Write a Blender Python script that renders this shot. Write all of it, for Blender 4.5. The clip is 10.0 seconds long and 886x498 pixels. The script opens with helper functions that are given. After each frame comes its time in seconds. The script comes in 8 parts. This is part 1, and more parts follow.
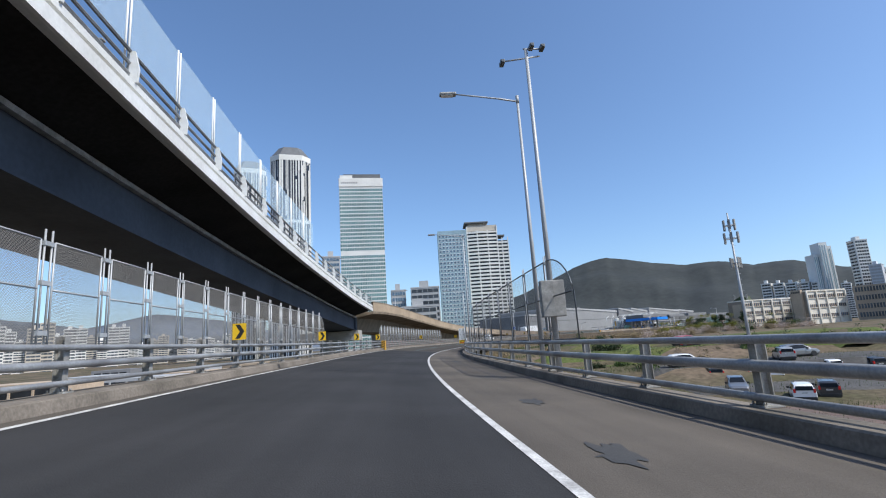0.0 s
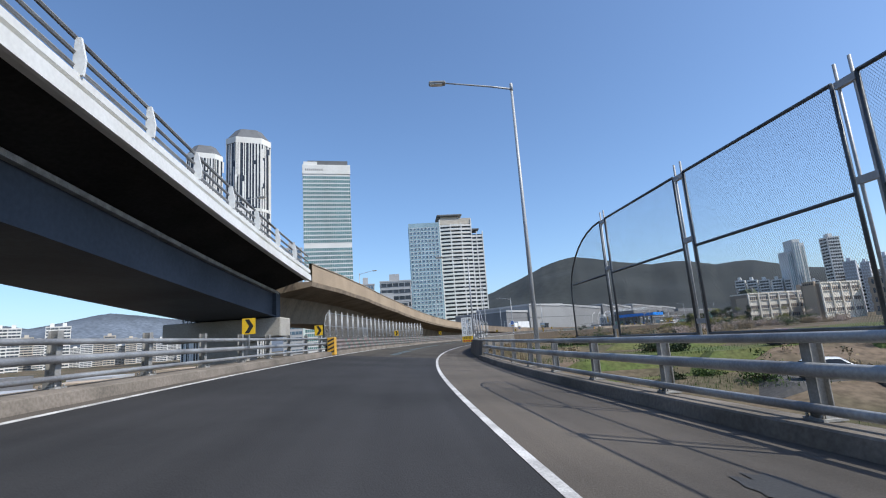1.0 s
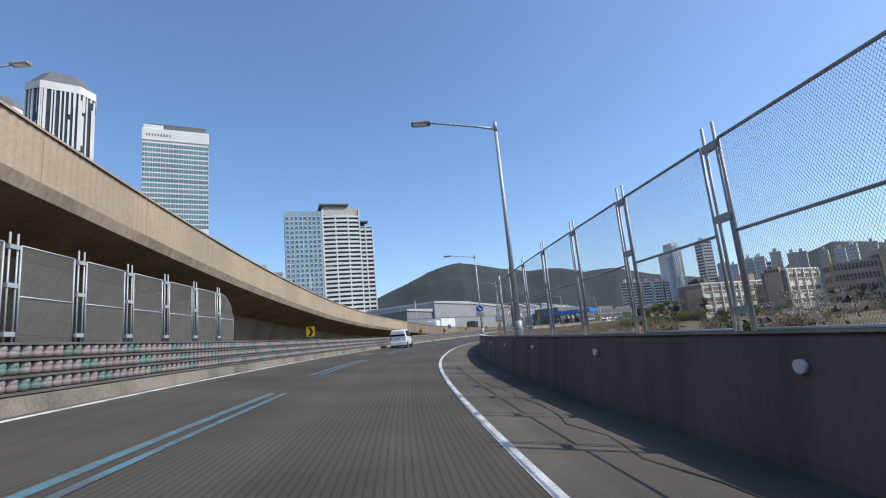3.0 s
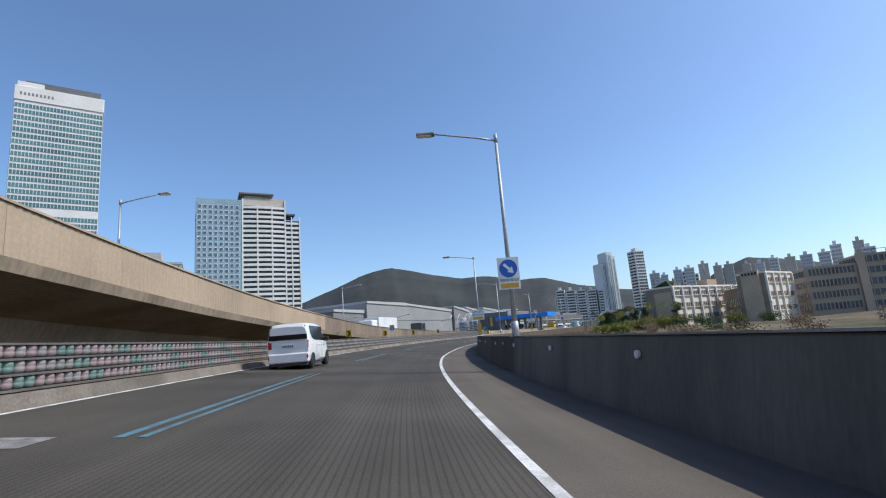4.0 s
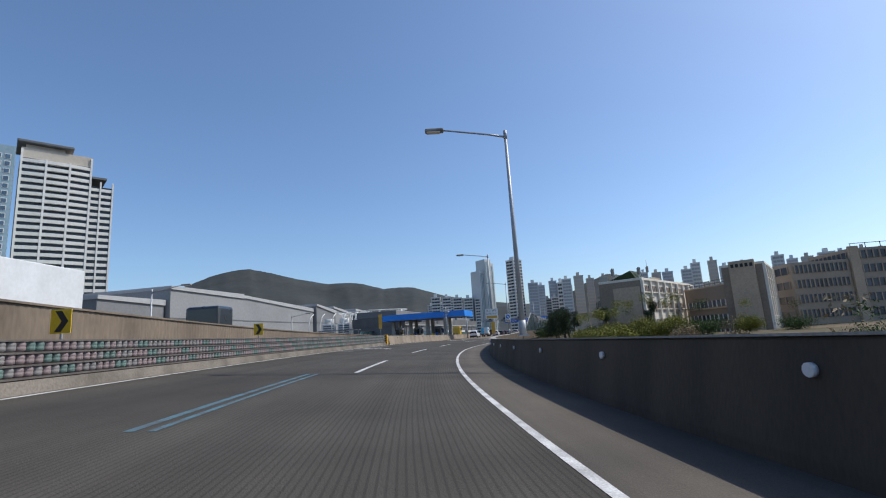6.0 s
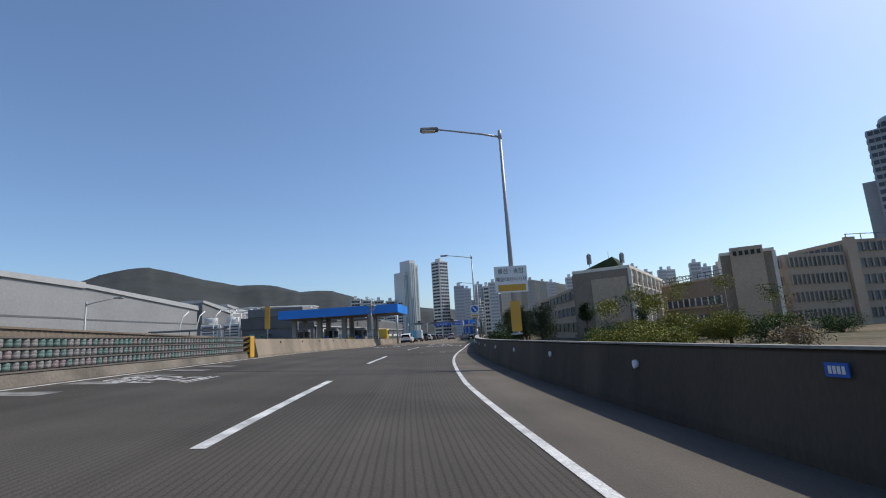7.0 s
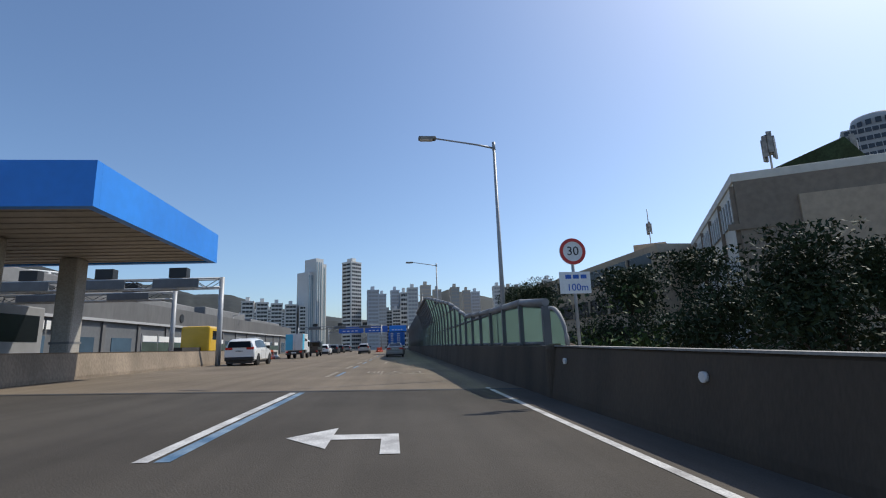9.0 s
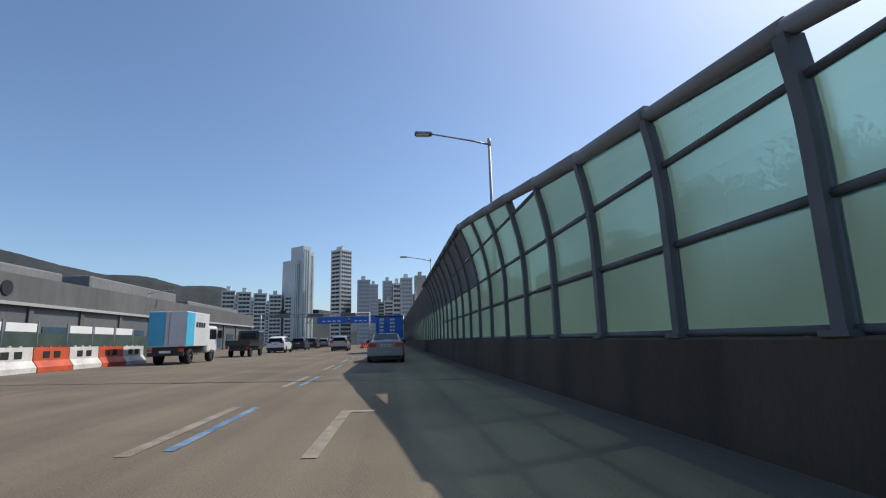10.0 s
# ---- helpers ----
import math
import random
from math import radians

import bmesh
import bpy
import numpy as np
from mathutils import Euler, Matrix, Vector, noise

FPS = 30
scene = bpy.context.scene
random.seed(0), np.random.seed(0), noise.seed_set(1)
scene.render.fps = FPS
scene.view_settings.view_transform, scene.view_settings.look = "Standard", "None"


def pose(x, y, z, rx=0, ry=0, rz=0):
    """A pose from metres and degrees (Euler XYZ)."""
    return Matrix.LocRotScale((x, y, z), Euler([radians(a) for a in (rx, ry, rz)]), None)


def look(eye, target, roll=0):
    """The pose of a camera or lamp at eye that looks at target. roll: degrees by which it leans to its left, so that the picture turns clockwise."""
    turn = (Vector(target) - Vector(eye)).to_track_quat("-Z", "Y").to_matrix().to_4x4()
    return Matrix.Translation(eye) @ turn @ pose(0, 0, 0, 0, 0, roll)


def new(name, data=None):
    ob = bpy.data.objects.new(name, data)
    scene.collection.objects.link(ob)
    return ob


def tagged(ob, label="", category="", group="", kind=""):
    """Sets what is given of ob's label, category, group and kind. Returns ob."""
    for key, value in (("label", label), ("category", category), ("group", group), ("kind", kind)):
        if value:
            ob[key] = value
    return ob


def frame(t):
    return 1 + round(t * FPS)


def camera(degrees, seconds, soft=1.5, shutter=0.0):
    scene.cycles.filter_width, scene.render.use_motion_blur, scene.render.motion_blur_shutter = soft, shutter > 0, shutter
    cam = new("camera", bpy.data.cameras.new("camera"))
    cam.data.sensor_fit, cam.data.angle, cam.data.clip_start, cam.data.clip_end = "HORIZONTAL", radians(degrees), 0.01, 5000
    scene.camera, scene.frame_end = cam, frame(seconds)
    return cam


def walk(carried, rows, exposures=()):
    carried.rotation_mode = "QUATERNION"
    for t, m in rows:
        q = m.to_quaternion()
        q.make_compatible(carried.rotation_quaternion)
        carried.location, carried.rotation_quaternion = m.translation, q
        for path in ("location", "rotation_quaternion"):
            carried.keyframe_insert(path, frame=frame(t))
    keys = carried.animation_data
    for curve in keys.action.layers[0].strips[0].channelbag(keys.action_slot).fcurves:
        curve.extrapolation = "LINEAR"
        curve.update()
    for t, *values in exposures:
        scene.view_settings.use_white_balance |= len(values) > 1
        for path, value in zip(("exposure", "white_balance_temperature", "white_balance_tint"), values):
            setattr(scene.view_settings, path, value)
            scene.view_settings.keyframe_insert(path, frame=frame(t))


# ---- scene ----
# the camera's path: seconds, place, heading to the right of +y, pitch, lean to the right
PATH = [
    (0, 0.00, 0.00, 1.088, 0.77, 10.83, 3.72), (0.5, -1.28, 13.70, 1.073, 2.07, 10.62, 3.85),
    (1, -2.03, 27.31, 1.089, 4.47, 10.48, 3.98), (1.5, -2.26, 41.11, 1.098, 7.32, 10.30, 4.83),
    (2, -1.74, 55.13, 1.086, 10.59, 10.20, 5.31), (2.5, -0.40, 69.13, 1.107, 14.62, 10.33, 5.74),
    (3, 1.87, 83.02, 1.092, 18.37, 10.17, 5.33), (3.5, 4.99, 96.73, 1.083, 22.09, 10.17, 4.91),
    (4, 9.09, 110.12, 1.091, 26.50, 10.26, 4.62), (4.5, 14.20, 123.17, 1.144, 29.89, 10.35, 4.25),
    (5, 20.21, 136.10, 1.109, 33.62, 10.13, 3.72), (5.5, 27.04, 148.44, 1.067, 37.84, 10.06, 3.59),
    (6, 34.68, 160.11, 1.084, 42.27, 10.23, 3.65), (6.5, 43.25, 171.08, 1.066, 47.07, 10.23, 3.68),
    (7, 52.81, 181.40, 1.010, 51.69, 10.28, 3.55), (7.5, 63.05, 190.96, 1.002, 54.98, 10.18, 3.69),
    (8, 73.56, 199.80, 1.007, 58.44, 10.46, 3.46), (8.5, 84.57, 208.00, 1.047, 61.11, 11.06, 3.07),
    (9, 95.65, 215.81, 1.092, 62.05, 11.22, 2.06), (9.5, 106.93, 223.47, 1.085, 62.71, 10.52, 1.65),
    (10, 118.56, 231.17, 1.069, 62.87, 10.60, 1.52),
]


def aimed(x, y, z, yaw, pitch, lean):
    a, p = radians(yaw), radians(pitch)
    way = Vector((math.sin(a) * math.cos(p), math.cos(a) * math.cos(p), math.sin(p)))
    return look((x, y, z), Vector((x, y, z)) + 10 * way, -lean)


cam = camera(85.2, 10.0, soft=1.1)
walk(cam, [(t, aimed(*row)) for t, *row in PATH], [(0, 0.36, 6350, 8), (3, 0.38, 6350, 8), (5, 0.18, 6350, 8), (7, 0.05, 6600, 8), (8.5, 0.05, 6650, 8), (10, 0.08, 6750, 8)])

# ---- light: clear midday sun from the right, blue sky ----
SUN_AZ, SUN_EL = 118.0, 49.0
world = bpy.data.worlds.new("sky")
scene.world = world
world.use_nodes = True
wn = world.node_tree.nodes
sky = wn.new("ShaderNodeTexSky")
sky.sky_type = "NISHITA"
sky.sun_disc = False
sky.sun_elevation, sky.sun_rotation = radians(SUN_EL), radians(SUN_AZ)
sky.air_density, sky.dust_density, sky.ozone_density = 1.0, 1.7, 6.0
sky.altitude = 400
wn["Background"].inputs["Strength"].default_value = 0.15
world.node_tree.links.new(sky.outputs[0], wn["Background"].inputs["Color"])
sun_data = bpy.data.lights.new("sun", "SUN")
sun_data.energy, sun_data.angle, sun_data.color = 3.6, radians(0.53), (1.0, 0.95, 0.87)
sun = new("sun", sun_data)
az, el = radians(SUN_AZ), radians(SUN_EL)
sun_way = Vector((math.sin(az) * math.cos(el), math.cos(az) * math.cos(el), math.sin(el)))
sun.matrix_world = look(sun_way * 300, (0, 0, 0))


# ---- materials ----
def link(nt, a, b):
    nt.links.new(a, b)


def mat(name, base, rough=0.6, metal=0.0, var=0.18, big=0.6, fine=25.0, bump=0.15, second=None, each=0.0, alpha=1.0, coat=0.0, spec=0.5, stretch=(1, 1, 1)):
    """A surface with broad stains and fine grain; second: the stains' own colour; each: how far alike pieces differ."""
    m = bpy.data.materials.new(name)
    m.use_nodes = True
    nt = m.node_tree
    n = nt.nodes
    p = n["Principled BSDF"]
    p.inputs["Roughness"].default_value, p.inputs["Metallic"].default_value = rough, metal
    p.inputs["Specular IOR Level"].default_value = spec
    p.inputs["Coat Weight"].default_value = coat
    p.inputs["Coat Roughness"].default_value = 0.06
    co = n.new("ShaderNodeTexCoord")
    mp = n.new("ShaderNodeMapping")
    mp.inputs["Scale"].default_value = stretch
    link(nt, co.outputs["Object"], mp.inputs[0])
    nb, nf = n.new("ShaderNodeTexNoise"), n.new("ShaderNodeTexNoise")
    nb.inputs["Scale"].default_value, nb.inputs["Detail"].default_value = big, 5
    nf.inputs["Scale"].default_value, nf.inputs["Detail"].default_value = fine, 3
    for k in (nb, nf):
        link(nt, mp.outputs[0], k.inputs["Vector"])
    stain = n.new("ShaderNodeMapRange")
    stain.inputs[1].default_value, stain.inputs[2].default_value = 0.38, 0.68
    link(nt, nb.outputs[0], stain.inputs[0])
    mix = n.new("ShaderNodeMix")
    mix.data_type = "RGBA"
    c2 = second or tuple(max(0.0, c * (1 - 2.0 * var)) for c in base)
    mix.inputs["A"].default_value, mix.inputs["B"].default_value = (*base, 1), (*c2, 1)
    link(nt, stain.outputs[0], mix.inputs["Factor"])
    hsv = n.new("ShaderNodeHueSaturation")
    val = n.new("ShaderNodeMapRange")
    val.inputs[1].default_value, val.inputs[2].default_value = 0.3, 0.7
    val.inputs[3].default_value, val.inputs[4].default_value = 1 - var, 1 + var
    link(nt, nf.outputs[0], val.inputs[0])
    last = val.outputs[0]
    if each:
        info = n.new("ShaderNodeObjectInfo")
        er = n.new("ShaderNodeMapRange")
        er.inputs[3].default_value, er.inputs[4].default_value = 1 - each, 1 + each
        link(nt, info.outputs["Random"], er.inputs[0])
        mul = n.new("ShaderNodeMath")
        mul.operation = "MULTIPLY"
        link(nt, last, mul.inputs[0]), link(nt, er.outputs[0], mul.inputs[1])
        last = mul.outputs[0]
    link(nt, mix.outputs["Result"], hsv.inputs["Color"]), link(nt, last, hsv.inputs["Value"])
    link(nt, hsv.outputs[0], p.inputs["Base Color"])
    if bump:
        b = n.new("ShaderNodeBump")
        b.inputs["Strength"].default_value, b.inputs["Distance"].default_value = bump, 0.02
        link(nt, nf.outputs[0], b.inputs["Height"]), link(nt, b.outputs[0], p.inputs["Normal"])
    rr = n.new("ShaderNodeMapRange")
    rr.inputs[3].default_value, rr.inputs[4].default_value = max(0.03, rough - 0.12), min(1, rough + 0.12)
    link(nt, nb.outputs[0], rr.inputs[0]), link(nt, rr.outputs[0], p.inputs["Roughness"])
    p.inputs["Alpha"].default_value = alpha
    return m


def road_mat(name, base, second, groove=0.0, var=0.15):
    """Road surface on a map of lateral metres and metres along: wheel tracks, stains, aggregate and, where cut, fine grooves along the way."""
    m = mat(name, base, 0.9, 0, var, 0.25, 60, 0.35, second, spec=0.22)
    nt, n = m.node_tree, m.node_tree.nodes
    p = n["Principled BSDF"]
    hsv = next(k for k in n if k.type == "HUE_SAT")
    uv = n.new("ShaderNodeUVMap")
    sep = n.new("ShaderNodeSeparateXYZ")
    link(nt, uv.outputs[0], sep.inputs[0])
    # long streaks that follow the traffic
    mp = n.new("ShaderNodeMapping")
    mp.inputs["Scale"].default_value = (1.6, 0.02, 1)
    link(nt, uv.outputs[0], mp.inputs[0])
    st = n.new("ShaderNodeTexNoise")
    st.inputs["Scale"].default_value, st.inputs["Detail"].default_value = 1.0, 4
    link(nt, mp.outputs[0], st.inputs["Vector"])
    mr = n.new("ShaderNodeMapRange")
    mr.inputs[1].default_value, mr.inputs[2].default_value, mr.inputs[3].default_value, mr.inputs[4].default_value = 0.3, 0.7, 0.82, 1.12
    link(nt, st.outputs[0], mr.inputs[0])
    old = hsv.inputs["Value"].links[0].from_socket
    mul = n.new("ShaderNodeMath")
    mul.operation = "MULTIPLY"
    link(nt, old, mul.inputs[0]), link(nt, mr.outputs[0], mul.inputs[1])
    last = mul.outputs[0]
    if groove:
        sn = n.new("ShaderNodeMath")
        sn.operation = "SINE"
        fq = n.new("ShaderNodeMath")
        fq.operation = "MULTIPLY"
        fq.inputs[1].default_value = 2 * math.pi / 0.075
        link(nt, sep.outputs[0], fq.inputs[0]), link(nt, fq.outputs[0], sn.inputs[0])
        cut = n.new("ShaderNodeMapRange")
        cut.inputs[1].default_value, cut.inputs[2].default_value, cut.inputs[3].default_value, cut.inputs[4].default_value = 0.35, 0.8, 1.0, 1 - groove
        link(nt, sn.outputs[0], cut.inputs[0])
        m2 = n.new("ShaderNodeMath")
        m2.operation = "MULTIPLY"
        link(nt, last, m2.inputs[0]), link(nt, cut.outputs[0], m2.inputs[1])
        last = m2.outputs[0]
    link(nt, last, hsv.inputs["Value"])
    return m


def glass(name, tint, rough=0.05, through_=0.35):
    """A pane that lets part of the light through and mirrors the rest."""
    m = bpy.data.materials.new(name)
    m.use_nodes = True
    nt, n = m.node_tree, m.node_tree.nodes
    p = n["Principled BSDF"]
    p.inputs["Base Color"].default_value = (*tint, 1)
    p.inputs["Roughness"].default_value = rough
    tr = n.new("ShaderNodeBsdfTransparent")
    tr.inputs[0].default_value = (*[min(1, c * 1.3 + 0.15) for c in tint], 1)
    mx = n.new("ShaderNodeMixShader")
    mx.inputs[0].default_value = through_
    link(nt, p.outputs[0], mx.inputs[1]), link(nt, tr.outputs[0], mx.inputs[2])
    link(nt, mx.outputs[0], n["Material Output"].inputs[0])
    return m


M = {}
M["asphalt"] = road_mat("dark_asphalt", (0.039, 0.038, 0.039), (0.028, 0.028, 0.029))
M["worn"] = road_mat("worn_asphalt", (0.078, 0.069, 0.057), (0.054, 0.048, 0.041), groove=0.28)
M["worn_smooth"] = road_mat("worn_smooth_asphalt", (0.078, 0.068, 0.056), (0.054, 0.047, 0.039))
M["shoulder"] = road_mat("dusty_shoulder", (0.122, 0.104, 0.086), (0.08, 0.07, 0.06))
M["plaza"] = road_mat("beige_concrete", (0.195, 0.157, 0.115), (0.145, 0.118, 0.09))
M["concrete"] = mat("concrete", (0.36, 0.34, 0.31), 0.9, var=0.16, big=0.5, fine=18, second=(0.24, 0.225, 0.2))
# dusty brown, set darker to paint in the shade under the rails
M["kerb"] = mat("dusty_shaded_kerb", (0.21, 0.18, 0.15), 0.9, var=0.2, big=0.7, fine=18, second=(0.115, 0.1, 0.082), spec=0.25)
M["barrier_beige"] = mat("beige_barrier", (0.29, 0.235, 0.18), 0.9, var=0.16, big=0.6, fine=16, second=(0.19, 0.155, 0.12), spec=0.2, stretch=(1, 1, 0.5))
M["wall_pale"] = mat("weathered_wall", (0.18, 0.163, 0.14), 0.9, var=0.09, big=1.0, fine=22, second=(0.12, 0.11, 0.098), spec=0.2, stretch=(1, 1, 0.16))
M["wall"] = mat("cast_wall", (0.11, 0.085, 0.062), 0.9, var=0.08, big=0.7, fine=30, second=(0.074, 0.06, 0.047), spec=0.2, stretch=(1, 1, 0.3))
# a darker, browner beige for the ramp panels beyond s = 146
M["beige_brown"] = mat("brown_beige_panel", (0.23, 0.175, 0.125), 0.85, var=0.14, big=0.5, fine=9, second=(0.15, 0.115, 0.085), each=0.05, stretch=(1, 1, 0.35))
M["beige"] = mat("beige_panel", (0.38, 0.29, 0.2), 0.8, var=0.1, big=0.35, fine=12, second=(0.3, 0.23, 0.16), each=0.03)
M["soffit"] = mat("soffit_concrete", (0.31, 0.245, 0.18), 0.9, var=0.18, big=0.6, fine=8, stretch=(1, 1, 0.3), spec=0.2)
M["steel_blue"] = mat("painted_girder", (0.06, 0.072, 0.096), 0.6, var=0.12, big=0.3, fine=6, second=(0.042, 0.05, 0.066), spec=0.25)
# near-black base: the shade under the raised decks is put into this colour
M["deck_shade"] = mat("shaded_deck_underside", (0.028, 0.027, 0.027), 0.9, var=0.2, big=0.4, fine=8, spec=0.1)
M["white"] = mat("white_paint", (0.72, 0.72, 0.7), 0.5, var=0.06, big=0.6, fine=10, second=(0.6, 0.59, 0.56), bump=0.05)
M["line"] = mat("road_paint_white", (0.6, 0.59, 0.57), 0.7, var=0.25, big=2.5, fine=45, second=(0.32, 0.31, 0.3))
M["line_faint"] = mat("faint_road_paint", (0.24, 0.23, 0.215), 0.8, var=0.3, big=4, fine=45, second=(0.09, 0.085, 0.08))
M["line_ghost"] = mat("ghost_road_paint", (0.29, 0.25, 0.195), 0.8, var=0.3, big=3.5, fine=45, second=(0.19, 0.155, 0.115))
M["line_blue"] = mat("road_paint_blue", (0.075, 0.16, 0.2), 0.7, var=0.25, big=2.5, fine=45, second=(0.07, 0.085, 0.09))
M["line_blue2"] = mat("road_paint_deep_blue", (0.055, 0.125, 0.21), 0.7, var=0.2, big=2.5, fine=45, second=(0.2, 0.28, 0.36))
M["galv"] = mat("galvanised_steel", (0.4, 0.41, 0.42), 0.5, 0.2, var=0.1, big=1.2, fine=30, bump=0.04)
M["rail"] = mat("rail_steel", (0.36, 0.365, 0.37), 0.45, 0.3, var=0.15, big=0.8, fine=25, bump=0.05, second=(0.17, 0.17, 0.175))
M["barrier_rail"] = mat("dusty_rail", (0.15, 0.13, 0.115), 0.6, 0.1, var=0.2, big=0.8, fine=25, bump=0.05, second=(0.09, 0.075, 0.065))
M["post"] = mat("post_steel", (0.2, 0.195, 0.185), 0.6, 0.1, var=0.15, big=3, fine=30, second=(0.36, 0.35, 0.33), each=0.05)
M["dark_frame"] = mat("dark_frame", (0.1, 0.11, 0.12), 0.45, 0.5, var=0.15, big=2, fine=30)
M["mesh"] = mat("mesh_wire", (0.24, 0.225, 0.205), 0.6, 0.0, var=0.05, bump=0)
M["clear"] = glass("clear_panel", (0.62, 0.72, 0.8), 0.08, 0.72)
M["rubber"] = mat("rubber", (0.02, 0.02, 0.022), 0.8, var=0.2, fine=60)
M["roller"] = mat("roller_pale", (0.27, 0.245, 0.235), 0.5, var=0.1, big=1.4, fine=20, second=(0.2, 0.19, 0.18), each=0.1)
M["roller_green"] = mat("roller_green", (0.12, 0.185, 0.16), 0.5, var=0.1, big=1.4, fine=20, second=(0.1, 0.14, 0.125), each=0.12)
M["roller_pink"] = mat("roller_pink", (0.255, 0.195, 0.19), 0.5, var=0.1, big=1.4, fine=20, each=0.1)
M["yellow"] = mat("sign_yellow", (0.8, 0.5, 0.02), 0.45, var=0.08, bump=0.02)
M["amber"] = mat("amber_cover", (0.62, 0.34, 0.04), 0.5, var=0.12, bump=0.05)
M["black"] = mat("black_paint", (0.02, 0.02, 0.02), 0.5, var=0.2, bump=0.02)
M["signblue"] = mat("sign_blue", (0.02, 0.12, 0.5), 0.4, var=0.06, bump=0.02)
M["red"] = mat("sign_red", (0.6, 0.04, 0.03), 0.4, var=0.06, bump=0.02)
M["signwhite"] = mat("sign_white", (0.8, 0.8, 0.78), 0.4, var=0.05, bump=0.02)
M["ground"] = mat("waste_ground", (0.16, 0.12, 0.085), 0.95, var=0.3, big=0.09, fine=1.5, bump=0.4, second=(0.06, 0.062, 0.03), spec=0.1)
M["leaf"] = mat("leaf_green", (0.07, 0.11, 0.03), 0.6, var=0.35, big=0.8, fine=9, second=(0.04, 0.065, 0.02), bump=0, spec=0.15)
M["leaf_dark"] = mat("leaf_dark", (0.035, 0.055, 0.025), 0.6, var=0.35, big=0.8, fine=9, second=(0.025, 0.035, 0.015), bump=0, spec=0.15)
M["leaf_yellow"] = mat("leaf_yellow", (0.24, 0.22, 0.04), 0.6, var=0.3, big=0.8, fine=9, second=(0.12, 0.14, 0.03), bump=0, spec=0.15)
M["bark"] = mat("bark", (0.09, 0.065, 0.045), 0.9, var=0.3, fine=30, bump=0.5)
M["blossom"] = mat("dry_brush", (0.3, 0.23, 0.14), 0.8, var=0.3, big=0.6, fine=9, second=(0.19, 0.15, 0.09), bump=0, spec=0.15)
M["hill"] = mat("wooded_hill", (0.03, 0.035, 0.033), 0.95, var=0.2, big=0.006, fine=0.05, bump=0, second=(0.02, 0.025, 0.026))
# distance haze is put into this base colour: paler and bluer than the near hills
M["hazed_far_hill"] = mat("hazed_far_hill", (0.13, 0.155, 0.19), 0.95, var=0.3, big=0.004, fine=0.08, bump=0)
M["pale"] = mat("pale_render", (0.8, 0.74, 0.64), 0.85, var=0.08, big=0.08, fine=2, second=(0.6, 0.55, 0.47))
M["stone"] = mat("school_stone", (0.4, 0.32, 0.24), 0.88, var=0.1, big=0.12, fine=3, second=(0.33, 0.265, 0.2))
M["tan"] = mat("tan_render", (0.48, 0.37, 0.265), 0.88, var=0.1, big=0.12, fine=3, second=(0.4, 0.31, 0.225))
M["brown"] = mat("brown_render", (0.28, 0.22, 0.165), 0.88, var=0.12, big=0.12, fine=3, second=(0.22, 0.175, 0.135))
M["grey"] = mat("grey_cladding", (0.2, 0.2, 0.205), 0.7, var=0.08, big=0.1, fine=2, second=(0.16, 0.16, 0.165))
M["depot_grey"] = mat("depot_cladding", (0.13, 0.128, 0.126), 0.75, var=0.1, big=0.15, fine=2, second=(0.1, 0.1, 0.1), stretch=(1, 1, 0.3))
M["depot_light"] = mat("depot_roof_cladding", (0.19, 0.19, 0.19), 0.75, var=0.1, big=0.15, fine=2, second=(0.15, 0.15, 0.152))
M["lightgrey"] = mat("light_cladding", (0.27, 0.27, 0.27), 0.7, var=0.08, big=0.1, fine=2, second=(0.235, 0.235, 0.235))
M["darkgrey"] = mat("dark_cladding", (0.13, 0.135, 0.14), 0.6, var=0.1, big=0.2, fine=3)
M["tower_white"] = mat("tower_white", (0.7, 0.69, 0.66), 0.7, var=0.05, big=0.05, fine=1, second=(0.62, 0.61, 0.58), bump=0)
M["tower_pale"] = mat("tower_pale", (0.55, 0.57, 0.6), 0.6, var=0.05, big=0.05, fine=1, second=(0.47, 0.49, 0.52), bump=0)
M["tower_grey"] = mat("tower_grey", (0.4, 0.4, 0.4), 0.7, var=0.06, big=0.05, fine=1, bump=0)
M["tower_warm"] = mat("tower_warm", (0.5, 0.45, 0.38), 0.75, var=0.06, big=0.05, fine=1, bump=0)
M["pane_green"] = mat("pane_green", (0.12, 0.25, 0.25), 0.12, 0.2, var=0.15, big=0.08, fine=0.8, bump=0, each=0.2)
M["pane_blue"] = mat("pane_blue", (0.1, 0.16, 0.22), 0.12, 0.2, var=0.15, big=0.08, fine=0.8, bump=0, each=0.2)
M["pane_mid"] = mat("pane_mid", (0.1, 0.115, 0.14), 0.2, var=0.25, big=0.3, fine=0.8, bump=0, each=0.3)
M["pane_pale"] = mat("pane_pale", (0.34, 0.45, 0.48), 0.18, 0.2, var=0.1, big=0.05, fine=0.8, bump=0)
M["pane_dark"] = mat("pane_dark", (0.04, 0.045, 0.055), 0.15, var=0.25, big=0.3, fine=0.8, bump=0, each=0.3)
M["canopy_blue"] = mat("canopy_blue", (0.015, 0.24, 0.78), 0.45, var=0.05, big=0.2, fine=3, second=(0.015, 0.2, 0.66), bump=0.02)
M["canopy_under"] = mat("canopy_underside", (0.36, 0.33, 0.29), 0.7, var=0.1, big=0.5, fine=5)


